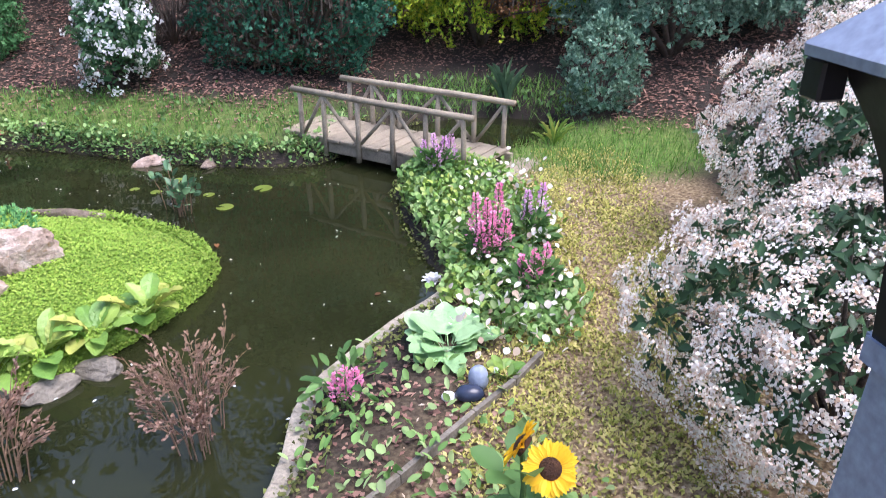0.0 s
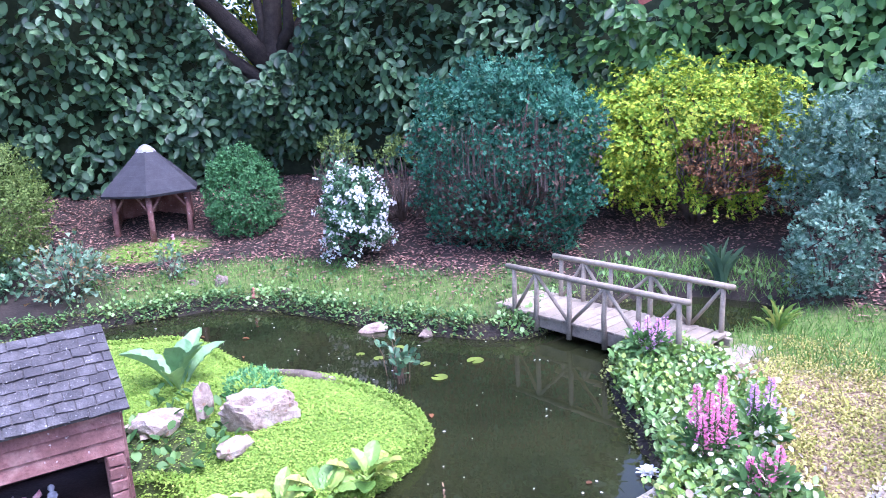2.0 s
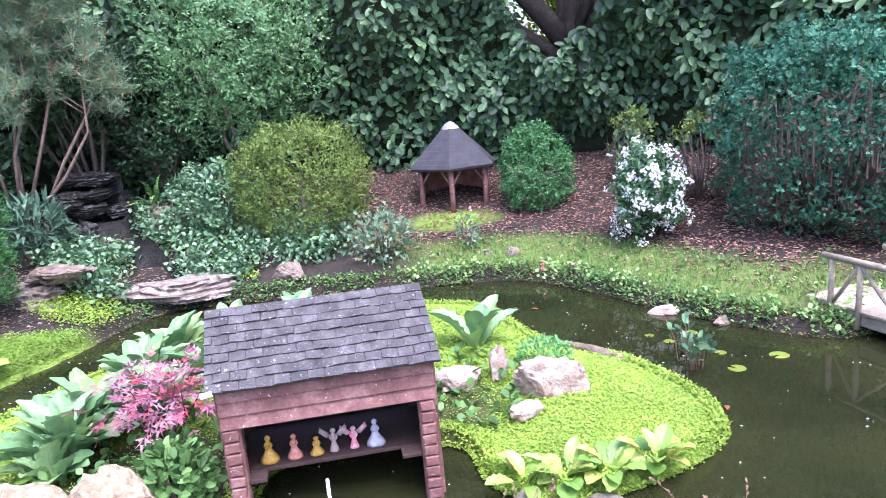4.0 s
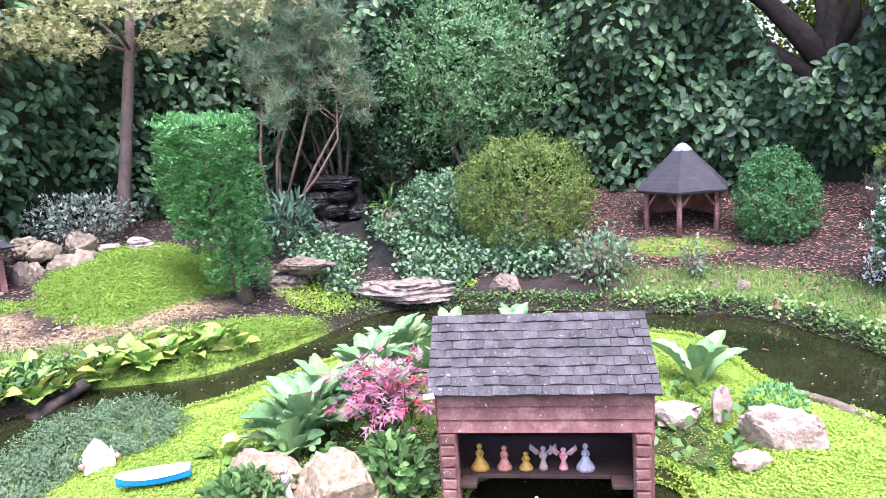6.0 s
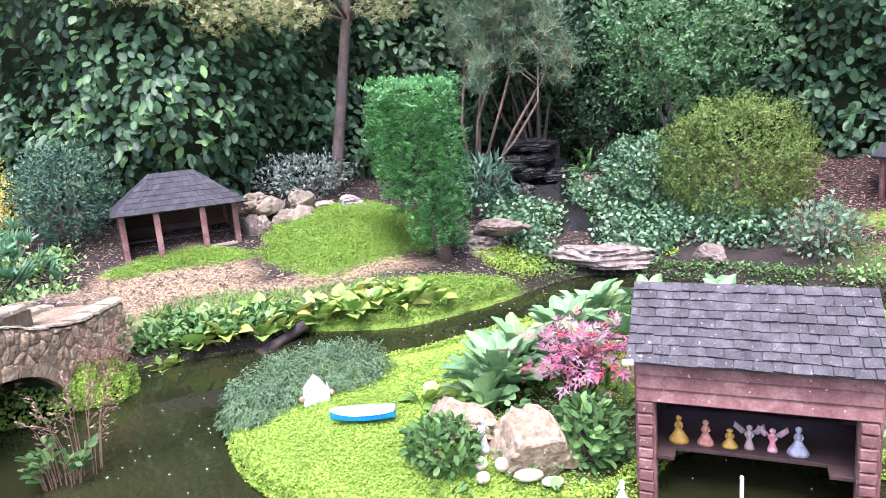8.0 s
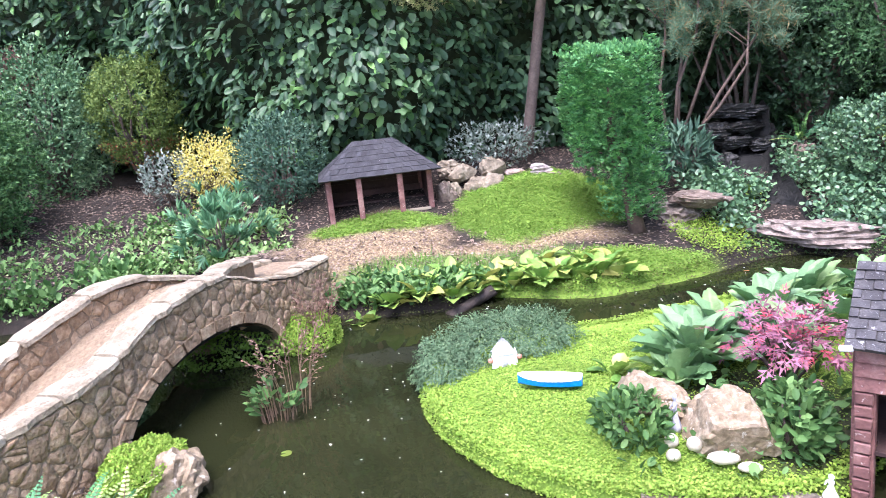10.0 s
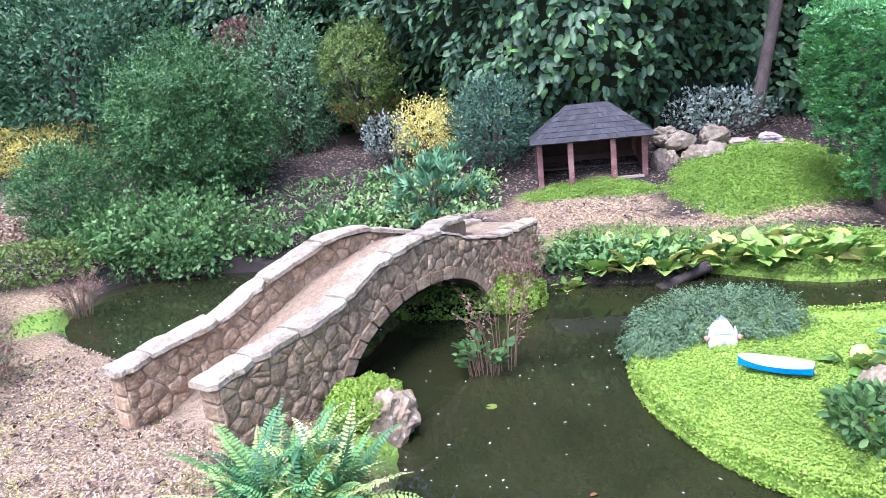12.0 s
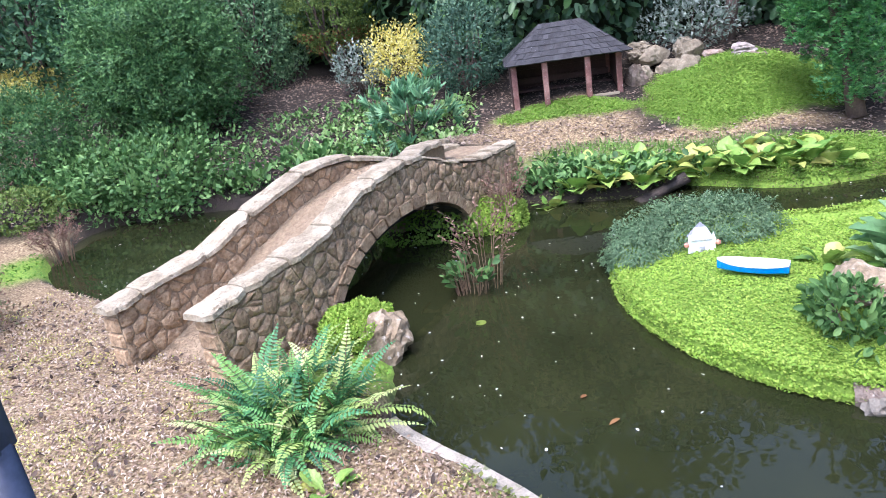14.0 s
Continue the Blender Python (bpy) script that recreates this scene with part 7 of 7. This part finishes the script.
def pine_tree():
    ob = thing("pine_tree", -7.5, 2.65, .85, "bushy pine with several leaning bare stems", "tree")
    o = Vector((-7.5, 2.65, .85))
    stems = [((-7.49, 2.72, .8), (-7.39, 2.96, 1.28), (-7.24, 3.27, 1.81), (-7.22, 3.31, 2.4)), ((-7.52, 2.66, .8), (-7.33, 2.93, 1.15), (-7.2, 3.16, 1.55), (-7.3, 3.25, 2.3)),
             ((-7.58, 2.55, .8), (-7.56, 2.6, 1.4), (-7.47, 2.77, 1.9), (-7.4, 2.8, 2.6)), ((-7.6, 2.5, .8), (-7.66, 2.45, 1.4), (-7.6, 2.5, 1.9), (-7.6, 2.5, 2.5)), ((-7.55, 2.6, .8), (-7.5, 2.85, 1.5), (-7.42, 3.0, 2.0), (-7.35, 3.05, 2.7)),
             ((-7.6, 2.6, .8), (-7.75, 2.7, 1.5), (-7.7, 2.8, 2.2), (-7.6, 2.9, 2.6))]
    for s in stems:
        bm = bmesh.new()
        tube(bm, [Vector(p) - o for p in s], [.02, .017, .013, .006], 7)
        for k in range(6):
            a = Vector(s[2]).lerp(Vector(s[3]), random.random()) - o
            tube(bm, [a, a + Vector((random.uniform(-.25, .25), random.uniform(-.25, .25), random.uniform(.05, .25)))], [.008, .003], 4)
        part("stem", bm, "pine_bark", ob, smooth=True)
    P, A = [], []
    leaders = [(-7.22, 3.3, 2.3), (-7.3, 3.2, 2.75), (-7.42, 2.82, 2.5), (-7.6, 2.5, 2.35), (-7.38, 3.05, 2.6), (-7.6, 2.85, 2.5), (-7.45, 2.6, 2.0), (-7.2, 3.45, 1.95), (-7.5, 3.0, 2.15), (-7.62, 2.35, 2.75), (-7.35, 2.75, 2.95)]
    for k in range(520):
        c = np.array(leaders[k % len(leaders)]) + unit(np.random.normal(size=3)) * random.random() ** .6 * np.array([.2, .24, .36]) - np.array(o)
        d = unit(np.random.normal(size=(46, 3)))
        d[:, 2] += .4
        P.append(np.tile(c, (46, 1)) + d * .01)
        A.append(d)
    P, A = np.concatenate(P), np.concatenate(A)
    leaves("crown", P, A, rnd(len(P)), spread(len(P), .07, .13), .009, "pine_needle", ob, "blade")


pine_tree()


def dark_tree():
    ob = thing("old_tree", -4.0, 7.0, 1.0, "old dark tree with spreading limbs above the hedge", "tree")
    o = Vector((-4.0, 7.0, 1.0))
    for s, r in ((((-4.3, 7.75, .9), (-4.35, 7.75, 1.6), (-4.36, 7.75, 2.04), (-4.37, 7.75, 2.41), (-4.3, 7.8, 3.2)), .19), (((-4.36, 7.75, 1.95), (-4.64, 7.59, 2.36), (-4.9, 7.43, 2.7), (-5.4, 7.2, 3.2)), .15),
                 (((-4.36, 7.75, 2.0), (-4.2, 7.84, 2.26), (-3.96, 7.95, 2.64), (-3.6, 8.1, 3.2)), .13), (((-4.5, 7.67, 2.15), (-4.45, 7.7, 2.5), (-4.6, 7.8, 3.1)), .08), (((-4.3, 7.75, 1.7), (-4.62, 7.6, 1.98), (-5.0, 7.45, 2.3), (-5.6, 7.3, 2.6)), .1), (((-4.36, 7.75, 2.1), (-4.12, 7.7, 2.45), (-4.05, 7.6, 2.9)), .09), (((-4.25, 7.78, 1.8), (-3.9, 7.75, 2.2), (-3.6, 7.75, 2.75)), .08)):
        bm = bmesh.new()
        tube(bm, [Vector(p) - o for p in s], [r * (1 - .5 * k / (len(s) - 1)) for k in range(len(s))], 9)
        part("trunk" if r > .18 else "limb", bm, "bark", ob, smooth=True)
    q, d = shell(9500, (-.5, .75, 2.6), (2.5, 1.5, .95), inner=.35, lump=.25, low=-.9)
    leaves("crown", q, rnd(len(q)) + np.array([0, 0, -.3]), rnd(len(q)) * .5 + np.array([0, 0, 1.0]), spread(len(q), .07, .12), .05, "dark_laurel", ob, "lozenge")


dark_tree()
shrub("far_shrub", "sunlit golden green tree crown beyond the old tree", (-4.5, 9.2, 2.7), (1.5, .7, 1.2), 6500, .1, "yellow_leaf", lump=.25, inner=.5, category="tree")
shrub("far_shrub", "sunlit yellow-green shrub beyond the hedge", (-5.2, 9.3, 1.9), (1.1, .9, 1.3), 4200, .09, "bright_small", lump=.25, inner=.5)
shrub("far_shrub", "light green shrub beyond the hedge", (-3.2, 9.6, 1.5), (.9, .8, 1.2), 3000, .09, "yellow_leaf", lump=.25, inner=.5)


# ---------------------------------------------------------------- ornaments
def toy_castle():
    ob = thing("toy_church", -3.8, .08, .165, "small white toy church with a pointed roof and pink flowers", "ornament", turn=95)
    bm = bmesh.new()
    box(bm, (-.055, -.035, 0), (.055, .035, .075), .003)
    part("wall", bm, "white_paint", ob)
    bm = bmesh.new()
    vs = [bm.verts.new(p) for p in ((-.062, -.042, .072), (.062, -.042, .072), (.062, .042, .072), (-.062, .042, .072), (-.03, 0, .13), (.03, 0, .13), (0, 0, .16))]
    for f in ((0, 1, 5, 4), (2, 3, 4, 5), (1, 2, 5), (3, 0, 4), (4, 5, 6), (3, 2, 1, 0)):
        bm.faces.new([vs[k] for k in f])
    part("roof", bm, "fig_silver", ob)
    for s in (-1, 1):
        bm = bmesh.new()
        tube(bm, [(s * .06, -.03, 0), (s * .06, -.03, .07), (s * .06, -.03, .105)], [.012, .011, .002], 8)
        part("turret", bm, "white_paint", ob)
        bm = bmesh.new()
        bmesh.ops.create_icosphere(bm, subdivisions=1, radius=.016)
        for v in bm.verts:
            v.co += Vector((s * .08, -.04, .05))
        part("flower", bm, "fig_pink", ob)
    bm = bmesh.new()
    box(bm, (-.015, -.04, 0), (.015, -.034, .035), .001)
    part("door", bm, "fig_silver", ob)


toy_castle()


def toy_boat():
    ob = thing("toy_boat", -3.41, .25, gz(-3.41, .25) + .02, "bright blue toy rowing boat with a white gunwale and inside", "ornament", turn=68)

    def hull(wall, zs):
        bm = bmesh.new()
        rows = []
        for k in range(15):
            t = -1 + 2 * k / 14
            # pointed bow at the low end, narrow transom at the other
            w = max(.0, 1 - abs(t) ** 2.2) ** .8 if t < 0 else 1 - .45 * t ** 2.5
            lift = .012 * max(0, -t) ** 2.2 + .008 * max(0, t) ** 2
            rows.append([bm.verts.new((.16 * t, wall * w * s, (z + lift) * .85)) for s, z in zs])
        for r, s in zip(rows, rows[1:]):
            for k in range(len(r) - 1):
                bm.faces.new((r[k], s[k], s[k + 1], r[k + 1]))
        bm.faces.new(rows[-1])
        bmesh.ops.remove_doubles(bm, verts=bm.verts, dist=.0005)
        bmesh.ops.recalc_face_normals(bm, faces=bm.faces)
        return bm
    part("hull", hull(.05, [(-1.0, .052), (-.86, .016), (-.35, .0), (.35, .0), (.86, .016), (1.0, .052)]), "blue_paint", ob)
    part("inside", hull(.047, [(-1.0, .05), (-.8, .034), (.8, .034), (1.0, .05)]), "white_paint", ob, "white painted inside")
    for s in (-1, 1):
        part("gunwale", hull(.05, [(s * 1.06, .05), (s * 1.06, .063), (s * .84, .063), (s * .84, .05)]), "white_paint", ob)
    for x in (-.05, .06):
        bm = bmesh.new()
        box(bm, (x - .012, -.042, .044), (x + .012, .042, .05), .001)
        part("thwart", bm, "white_paint", ob)


toy_boat()


def blob_ornament(name, label, x, y, r, material, z=None):
    bm = bmesh.new()
    bmesh.ops.create_uvsphere(bm, u_segments=14, v_segments=9, radius=1)
    for v in bm.verts:
        v.co = Vector((v.co.x * r[0], v.co.y * r[1], v.co.z * r[2])) * (1 + .1 * noise.noise(v.co * 2 + Vector((x * 9, y * 7, 0))))
    tagged(part(name, bm, material, smooth=True, loc=pose(x, y, (gz(x, y) if z is None else z) + r[2] * .8, 0, 0, 40 * x)), label, "ornament", "small ornaments")


for x, y, r in ((-2.79, .62, (.03, .028, .03)), (-2.75, .7, (.032, .032, .03)), (-2.72, .6, (.03, .026, .026)), (-2.66, .78, (.065, .034, .026)), (-2.6, .86, (.05, .03, .018))):
    blob_ornament("shell_ornament", "smooth white shell-like garden ornament among plants", x, y, r, "cream_paint", z=gz(x, y) + .022)
figurine(0, .17, .035, "fig_silver", False, "slim blue-grey stone figurine between the rocks", base=pose(-2.9, .68, gz(-2.9, .68)))
figurine(0, .1, .035, "white_paint", False, "small white and blue ornament on the island edge", base=pose(-2.43, 1.08, .06))
figurine(0, .09, .03, "fig_pink", False, "small pink ornament at the far water edge", base=pose(-3.2, 4.84, gz(-3.2, 4.84)))
blob_ornament("toadstool", "pale bluish ornament beside the path border", .1, 1.86, (.035, .035, .05), "sky_tinted_grey")


def log(label, pts, r, material="bark"):
    bm = bmesh.new()
    tube(bm, pts, [r * random.uniform(.8, 1.1) for _ in pts], 12)
    for v in bm.verts:
        v.co += Vector((noise.noise(v.co * 14), noise.noise(v.co * 14 + Vector((5, 0, 0))), .7 * noise.noise(v.co * 14 + Vector((0, 9, 0))))) * r * .35
    tagged(part("log", bm, material, smooth=True), label, "log")


log("weathered log edging the island", [(-2.6, .42, .02), (-2.5, .72, .02), (-2.45, .98, .02), (-2.4, 1.12, .02)], .046, "rock")
log("half-sunken driftwood log at the bank", [(-5.25, -.12, -.02), (-5.4, .12, .04), (-5.42, .25, .1)], .045)
log("driftwood lying along the island edge", [(-2.35, 3.42, .07), (-2.0, 3.38, .09), (-1.75, 3.36, .06)], .03, "rock")


def cascade():
    """The wet stone chute down which the stream falls to the pond."""
    line = [(-8.0, 3.45, 1.0), (-7.75, 3.4, .95), (-7.7, 3.38, .62), (-7.3, 3.25, .56), (-7.2, 3.2, .42), (-6.6, 3.0, .36), (-6.45, 2.98, .2), (-5.95, 2.9, .12), (-5.7, 2.85, -.05)]
    ob = thing("cascade", -6.8, 3.1, .3, "dark wet stone cascade running down to the pond", "waterfall")
    v, f = [], []
    for k, (x, y, z) in enumerate(line):
        for j in range(7):
            w = (j - 3) / 3 * (.24 if k < 6 else .3)
            v.append((x + 6.8 + .3 * w + random.uniform(-.03, .03), y - 3.1 + w + random.uniform(-.02, .02), z - .3 + .12 * (j in (0, 6)) + random.uniform(-.025, .025)))
    for k in range(len(line) - 1):
        for j in range(6):
            a = k * 7 + j
            f.append((a, a + 1, a + 8, a + 7))
    mesh_part("chute", v, f, "wet_rock", ob)


cascade()
# white flakes: floating petals, with extra ones painted in as sky glints
scatter("floating_petals", "pale petals and specks floating on the pond, some standing for sky glints", "petals", 900, (-6.0, .0, -4.6, 4.6), lambda x, y: np.where((signed(x, y, POND_L) < -.03) & (signed(x, y, ISLE_L) > .06), 1, 0), (.005, .02), (.004, .013), "pure_petal", "oval", up=.0, wild=1, lift=.002)
scatter("fallen_leaves", "brown fallen leaves floating on the pond", "leaves", 60, (-6.0, .0, -4.6, 4.6), lambda x, y: np.where((signed(x, y, POND_L) < -.03) & (signed(x, y, ISLE_L) > .06), 1, 0), (.03, .06), (.015, .03), "brown_leaf", "oval", up=.0, wild=1, lift=.002)
scatter("ivy", "glossy ivy trailing over the cascade edges", "ivy", 8500, (-7.7, -5.6, 2.2, 4.0), spots((-6.9, 3.55, .5, .22, -15), (-6.7, 2.55, .45, .25, -15), (-6.15, 2.5, .3, .18)), (.03, .058), (.026, .05), "ivy_leaf", "oval", up=.4, lift=.26)
scatter("moss_carpet", "bright green cushions beside the cascade", "ground cover", 26000, (-7.0, -5.4, 1.6, 3.6), spots((-6.05, 2.25, .35, .3), (-6.75, 2.95, .22, .14), (-5.55, 3.7, .3, .16, -40)), (.014, .028), (.012, .02), "moss_leaf", "tiny", up=.25, lift=.05)


# ---------------------------------------------------------------- kerb of the pond
def kerb_run(a, b, out, w, label):
    ob = thing("pond_kerb", *POND_L[a % len(POND_L)], 0, label, "kerb")
    o = Vector((*POND_L[a % len(POND_L)], 0))
    c = Vector((-2.6, 1.0))
    for i in range(a, b):
        p, q = Vector(POND_L[i % len(POND_L)]), Vector(POND_L[(i + 1) % len(POND_L)])
        d = (q - p).normalized()
        s = Vector((-d.y, d.x))
        if s.dot(p - c) < 0:
            s = -s
        bm = bmesh.new()
        z = .055 + random.uniform(-.002, .002)
        for hgt, fs in ((z, 1),):
            vs = [bm.verts.new(Vector((*v, zz)) - o) for zz in (-.12, hgt) for v in (p - s * .03, q - s * .03, q + s * w, p + s * w)]
            for f in ((3, 2, 1, 0), (4, 5, 6, 7), (0, 1, 5, 4), (1, 2, 6, 5), (2, 3, 7, 6), (3, 0, 4, 7)):
                bm.faces.new([vs[k] for k in f])
        bmesh.ops.bevel(bm, geom=bm.edges[:], offset=.003, segments=1, affect="EDGES")
        part("kerbstone", bm, "kerb_pale", ob)


kerb_run(128, 156, 1, .085, "pale concrete kerb edging the near bank of the pond")


# ---------------------------------------------------------------- lamp post and railing beside the camera
def lamp_post():
    ob = thing("lamp_post", .71, .69, 0, "black metal garden lamp post with a blue-grey pitched cap", "lamp post", turn=12)

    def square(rows):
        bm = bmesh.new()
        rings = [[bm.verts.new((sx * h, sy * h, z)) for sx, sy in ((-1, -1), (1, -1), (1, 1), (-1, 1))] for h, z in rows]
        for r, q in zip(rings, rings[1:]):
            for k in range(4):
                bm.faces.new((r[k], r[(k + 1) % 4], q[(k + 1) % 4], q[k]))
        bm.faces.new(rings[0][::-1])
        bm.faces.new(rings[-1])
        bmesh.ops.bevel(bm, geom=[e for e in bm.edges if abs(e.verts[0].co.z - e.verts[1].co.z) > .01], offset=.008, segments=2, affect="EDGES")
        return bm
    part("post", square([(.1, 0), (.095, .5), (.092, .98)]), "sky_tinted_grey", ob, "square post, reflected sky put into its blue-grey colour")
    part("collar", square([(.105, .98), (.105, 1.02)]), "sky_tinted_grey", ob)
    part("neck", square([(.1, 1.02), (.108, 1.15), (.128, 1.25), (.148, 1.31), (.168, 1.36), (.18, 1.39)]), "black_paint", ob, "black flared neck")
    part("cap", square([(.212, 1.39), (.214, 1.405), (.1, 1.52), (.02, 1.62)]), "sky_tinted_grey", ob, "pitched metal cap, reflected sky put into its blue-grey colour")
    for sx, sy in ((-1, -1), (1, -1), (1, 1), (-1, 1)):
        bm = bmesh.new()
        box(bm, (sx * .188 - .02, sy * .188 - .02, 1.335), (sx * .188 + .02, sy * .188 + .02, 1.389), .004)
        part("bracket", bm, "black_paint", ob)


lamp_post()


def railing():
    ob = thing("railing", -.834, -1.356, 0, "dark blue metal railing post with a tan ball finial", "railing")
    bm = bmesh.new()
    tube(bm, [(0, 0, 0), (0, 0, .6), (0, 0, 1.14)], [.028, .028, .028], 16)
    part("post", bm, "blue_black_paint", ob, smooth=True)
    bm = bmesh.new()
    box(bm, (-.026, -.026, 1.13), (.026, .026, 1.21), .005)
    box(bm, (-.02, -.02, 1.205), (.02, .02, 1.228), .004)
    part("bracket", bm, "blue_black_paint", ob, "glossy square bracket")
    bm = bmesh.new()
    bmesh.ops.create_uvsphere(bm, u_segments=20, v_segments=12, radius=.027)
    for v in bm.verts:
        v.co += Vector((0, 0, 1.25))
    part("finial", bm, "tan_ball", ob, "tan wooden ball finial", smooth=True)
    bm = bmesh.new()
    tube(bm, [(-.01, -.015, 1.22), (-.11, -.18, 1.27), (-.26, -.39, 1.32), (-.54, -.82, 1.4)], [.018, .019, .019, .019], 12)
    part("handrail", bm, "blue_black_paint", ob, smooth=True)


railing()


# ---------------------------------------------------------------- trees beyond the hedge
def far_tree(x, y, h, r, material, label):
    z = gz(x, y)
    ob = thing("tree", x, y, z, label, "tree", "trees beyond the hedge")
    bm = bmesh.new()
    tube(bm, [(0, 0, 0), (.05, .1, h * .4), (-.1, 0, h * .75), (0, 0, h)], [.16, .13, .08, .02], 8)
    part("trunk", bm, "bark", ob, smooth=True)
    for k in range(7):
        bm = bmesh.new()
        a = 2.4 * k
        b = Vector((0, 0, h * (.4 + .07 * k)))
        tube(bm, [b, b + Vector((math.cos(a), math.sin(a), .6)) * r * .5, b + Vector((math.cos(a), math.sin(a), .5)) * r * .85], [.06, .04, .012], 6)
        part("limb", bm, "bark", ob, smooth=True)
    P = []
    for k in range(40):
        c = unit(np.random.normal(size=3)) * np.array([r, r, h * .36]) * random.uniform(.3, .95) + np.array([0, 0, h * .68])
        d = unit(np.random.normal(size=(64, 3))) * (spread(64, 0, 1) ** .5)[:, None] * r * .38
        P.append(c + d)
    P = np.concatenate(P)
    leaves("crown", P, rnd(len(P)) + np.array([0, 0, -.3]), rnd(len(P)) * .7 + np.array([0, 0, 1.0]), spread(len(P), .13, .25), spread(len(P), .08, .14), material, ob, "lozenge")


for x, y, h, r, m in ((-3.2, 11.2, 6.8, 2.2, "laurel"), (2.4, 10.2, 6.6, 2.2, "dark_laurel"), (-7.4, 9.4, 6.8, 2.2, "dark_laurel"), (-10.4, 6.4, 6.8, 2.2, "laurel"), (-10.8, 3.2, 5.6, 1.6, "dark_laurel"), (-11.6, .2, 7.6, 2.0, "laurel"),
                      (-11.2, -2.8, 5.8, 1.6, "dark_laurel"), (-12.4, -5.8, 6.2, 1.8, "dark_laurel"), (-11.5, -9.0, 5.6, 1.7, "laurel"), (4.6, 7.6, 5.0, 1.5, "laurel")):
    far_tree(x, y, h, r, m, "tall leafy tree rising behind the garden hedge")


def pole(x, y, top):
    ob = thing("marker_pole", x, y, 0, "thin white pole standing in the pond before the boathouse", "pole")
    bm = bmesh.new()
    tube(bm, [(0, 0, -.42), (.002, 0, 0), (0, 0, top)], [.006, .006, .006], 8)
    part("rod", bm, "white_paint", ob, smooth=True)
    bm = bmesh.new()
    tube(bm, [(0, 0, top - .002), (0, 0, top + .008)], [.008, .006], 8)
    part("cap", bm, "fig_silver", ob)


pole(-1.956, 1.248, .37)


def brick_house():
    """The house beyond the hedge, of which a strip of wall shows over it."""
    ob = thing("brick_house", 1.0, 19.0, 0, "red brick house with a tiled roof beyond the hedge", "house")
    bm = bmesh.new()
    box(bm, (-4, 0, 0), (4, 6, 5.2), .0)
    part("wall", bm, "house_brick", ob)
    bm = bmesh.new()
    vs = [bm.verts.new(p) for p in ((-4.3, -.4, 5.1), (4.3, -.4, 5.1), (4.3, 6.4, 5.1), (-4.3, 6.4, 5.1), (-4.3, 3, 7.6), (4.3, 3, 7.6))]
    for f in ((0, 1, 5, 4), (2, 3, 4, 5), (1, 2, 5), (3, 0, 4), (3, 2, 1, 0)):
        bm.faces.new([vs[k] for k in f])
    part("roof", bm, "house_tile", ob, "brown tiled roof")
    for x in (-3.1, -.2, 2.2):
        for z in (.9, 3.2):
            bm = bmesh.new()
            box(bm, (x, -.06, z), (x + 1.1, .02, z + 1.3), .01)
            frame_part = part("window", bm, "white_paint", ob, "white framed window")
            for k in (0, 1):
                bm = bmesh.new()
                box(bm, (x + .07 + .5 * k, -.075, z + .08), (x + .53 + .5 * k, -.062, z + 1.22), .0)
                part("pane", bm, "blue_black_paint", frame_part)


brick_house()


def border_edging():
    """Thin grey boards that part the border from the path."""
    ob = thing("border_edging", .08, 1.7, gz(.08, 1.7), "low grey slate edging boards between border and path", "edging")
    pts = [(-.3, 1.26), (-.14, 1.44), (.08, 1.7), (.22, 1.86), (.33, 2.02)]
    for p, q in zip(pts, pts[1:]):
        p, q = Vector(p), Vector(q)
        d = (q - p).normalized()
        n = Vector((-d.y, d.x)) * .009
        o = Vector((.08, 1.7, gz(.08, 1.7)))
        bm = bmesh.new()
        vs = [bm.verts.new(Vector((v.x, v.y, gz(v.x, v.y) + z)) - o) for z in (-.03, .035) for v in (p + n, q + n - d * .004, q - n - d * .004, p - n)]
        for f in ((3, 2, 1, 0), (4, 5, 6, 7), (0, 1, 5, 4), (1, 2, 6, 5), (2, 3, 7, 6), (3, 0, 4, 7)):
            bm.faces.new([vs[k] for k in f])
        bmesh.ops.recalc_face_normals(bm, faces=bm.faces)
        part("board", bm, "kerb", ob)


border_edging()
blob_ornament("pebble_ornament", "dark blue glazed ornament on the border soil", .07, 1.8, (.05, .035, .03), "blue_black_paint")
blob_ornament("pebble_ornament", "small white ornament on the border soil", .0, 1.8, (.025, .02, .018), "white_paint")
rosette("border_rosette", "small bright green leafy rosette in the border", .2, 1.93, 12, .07, .045, "hosta_single", (30, 75))
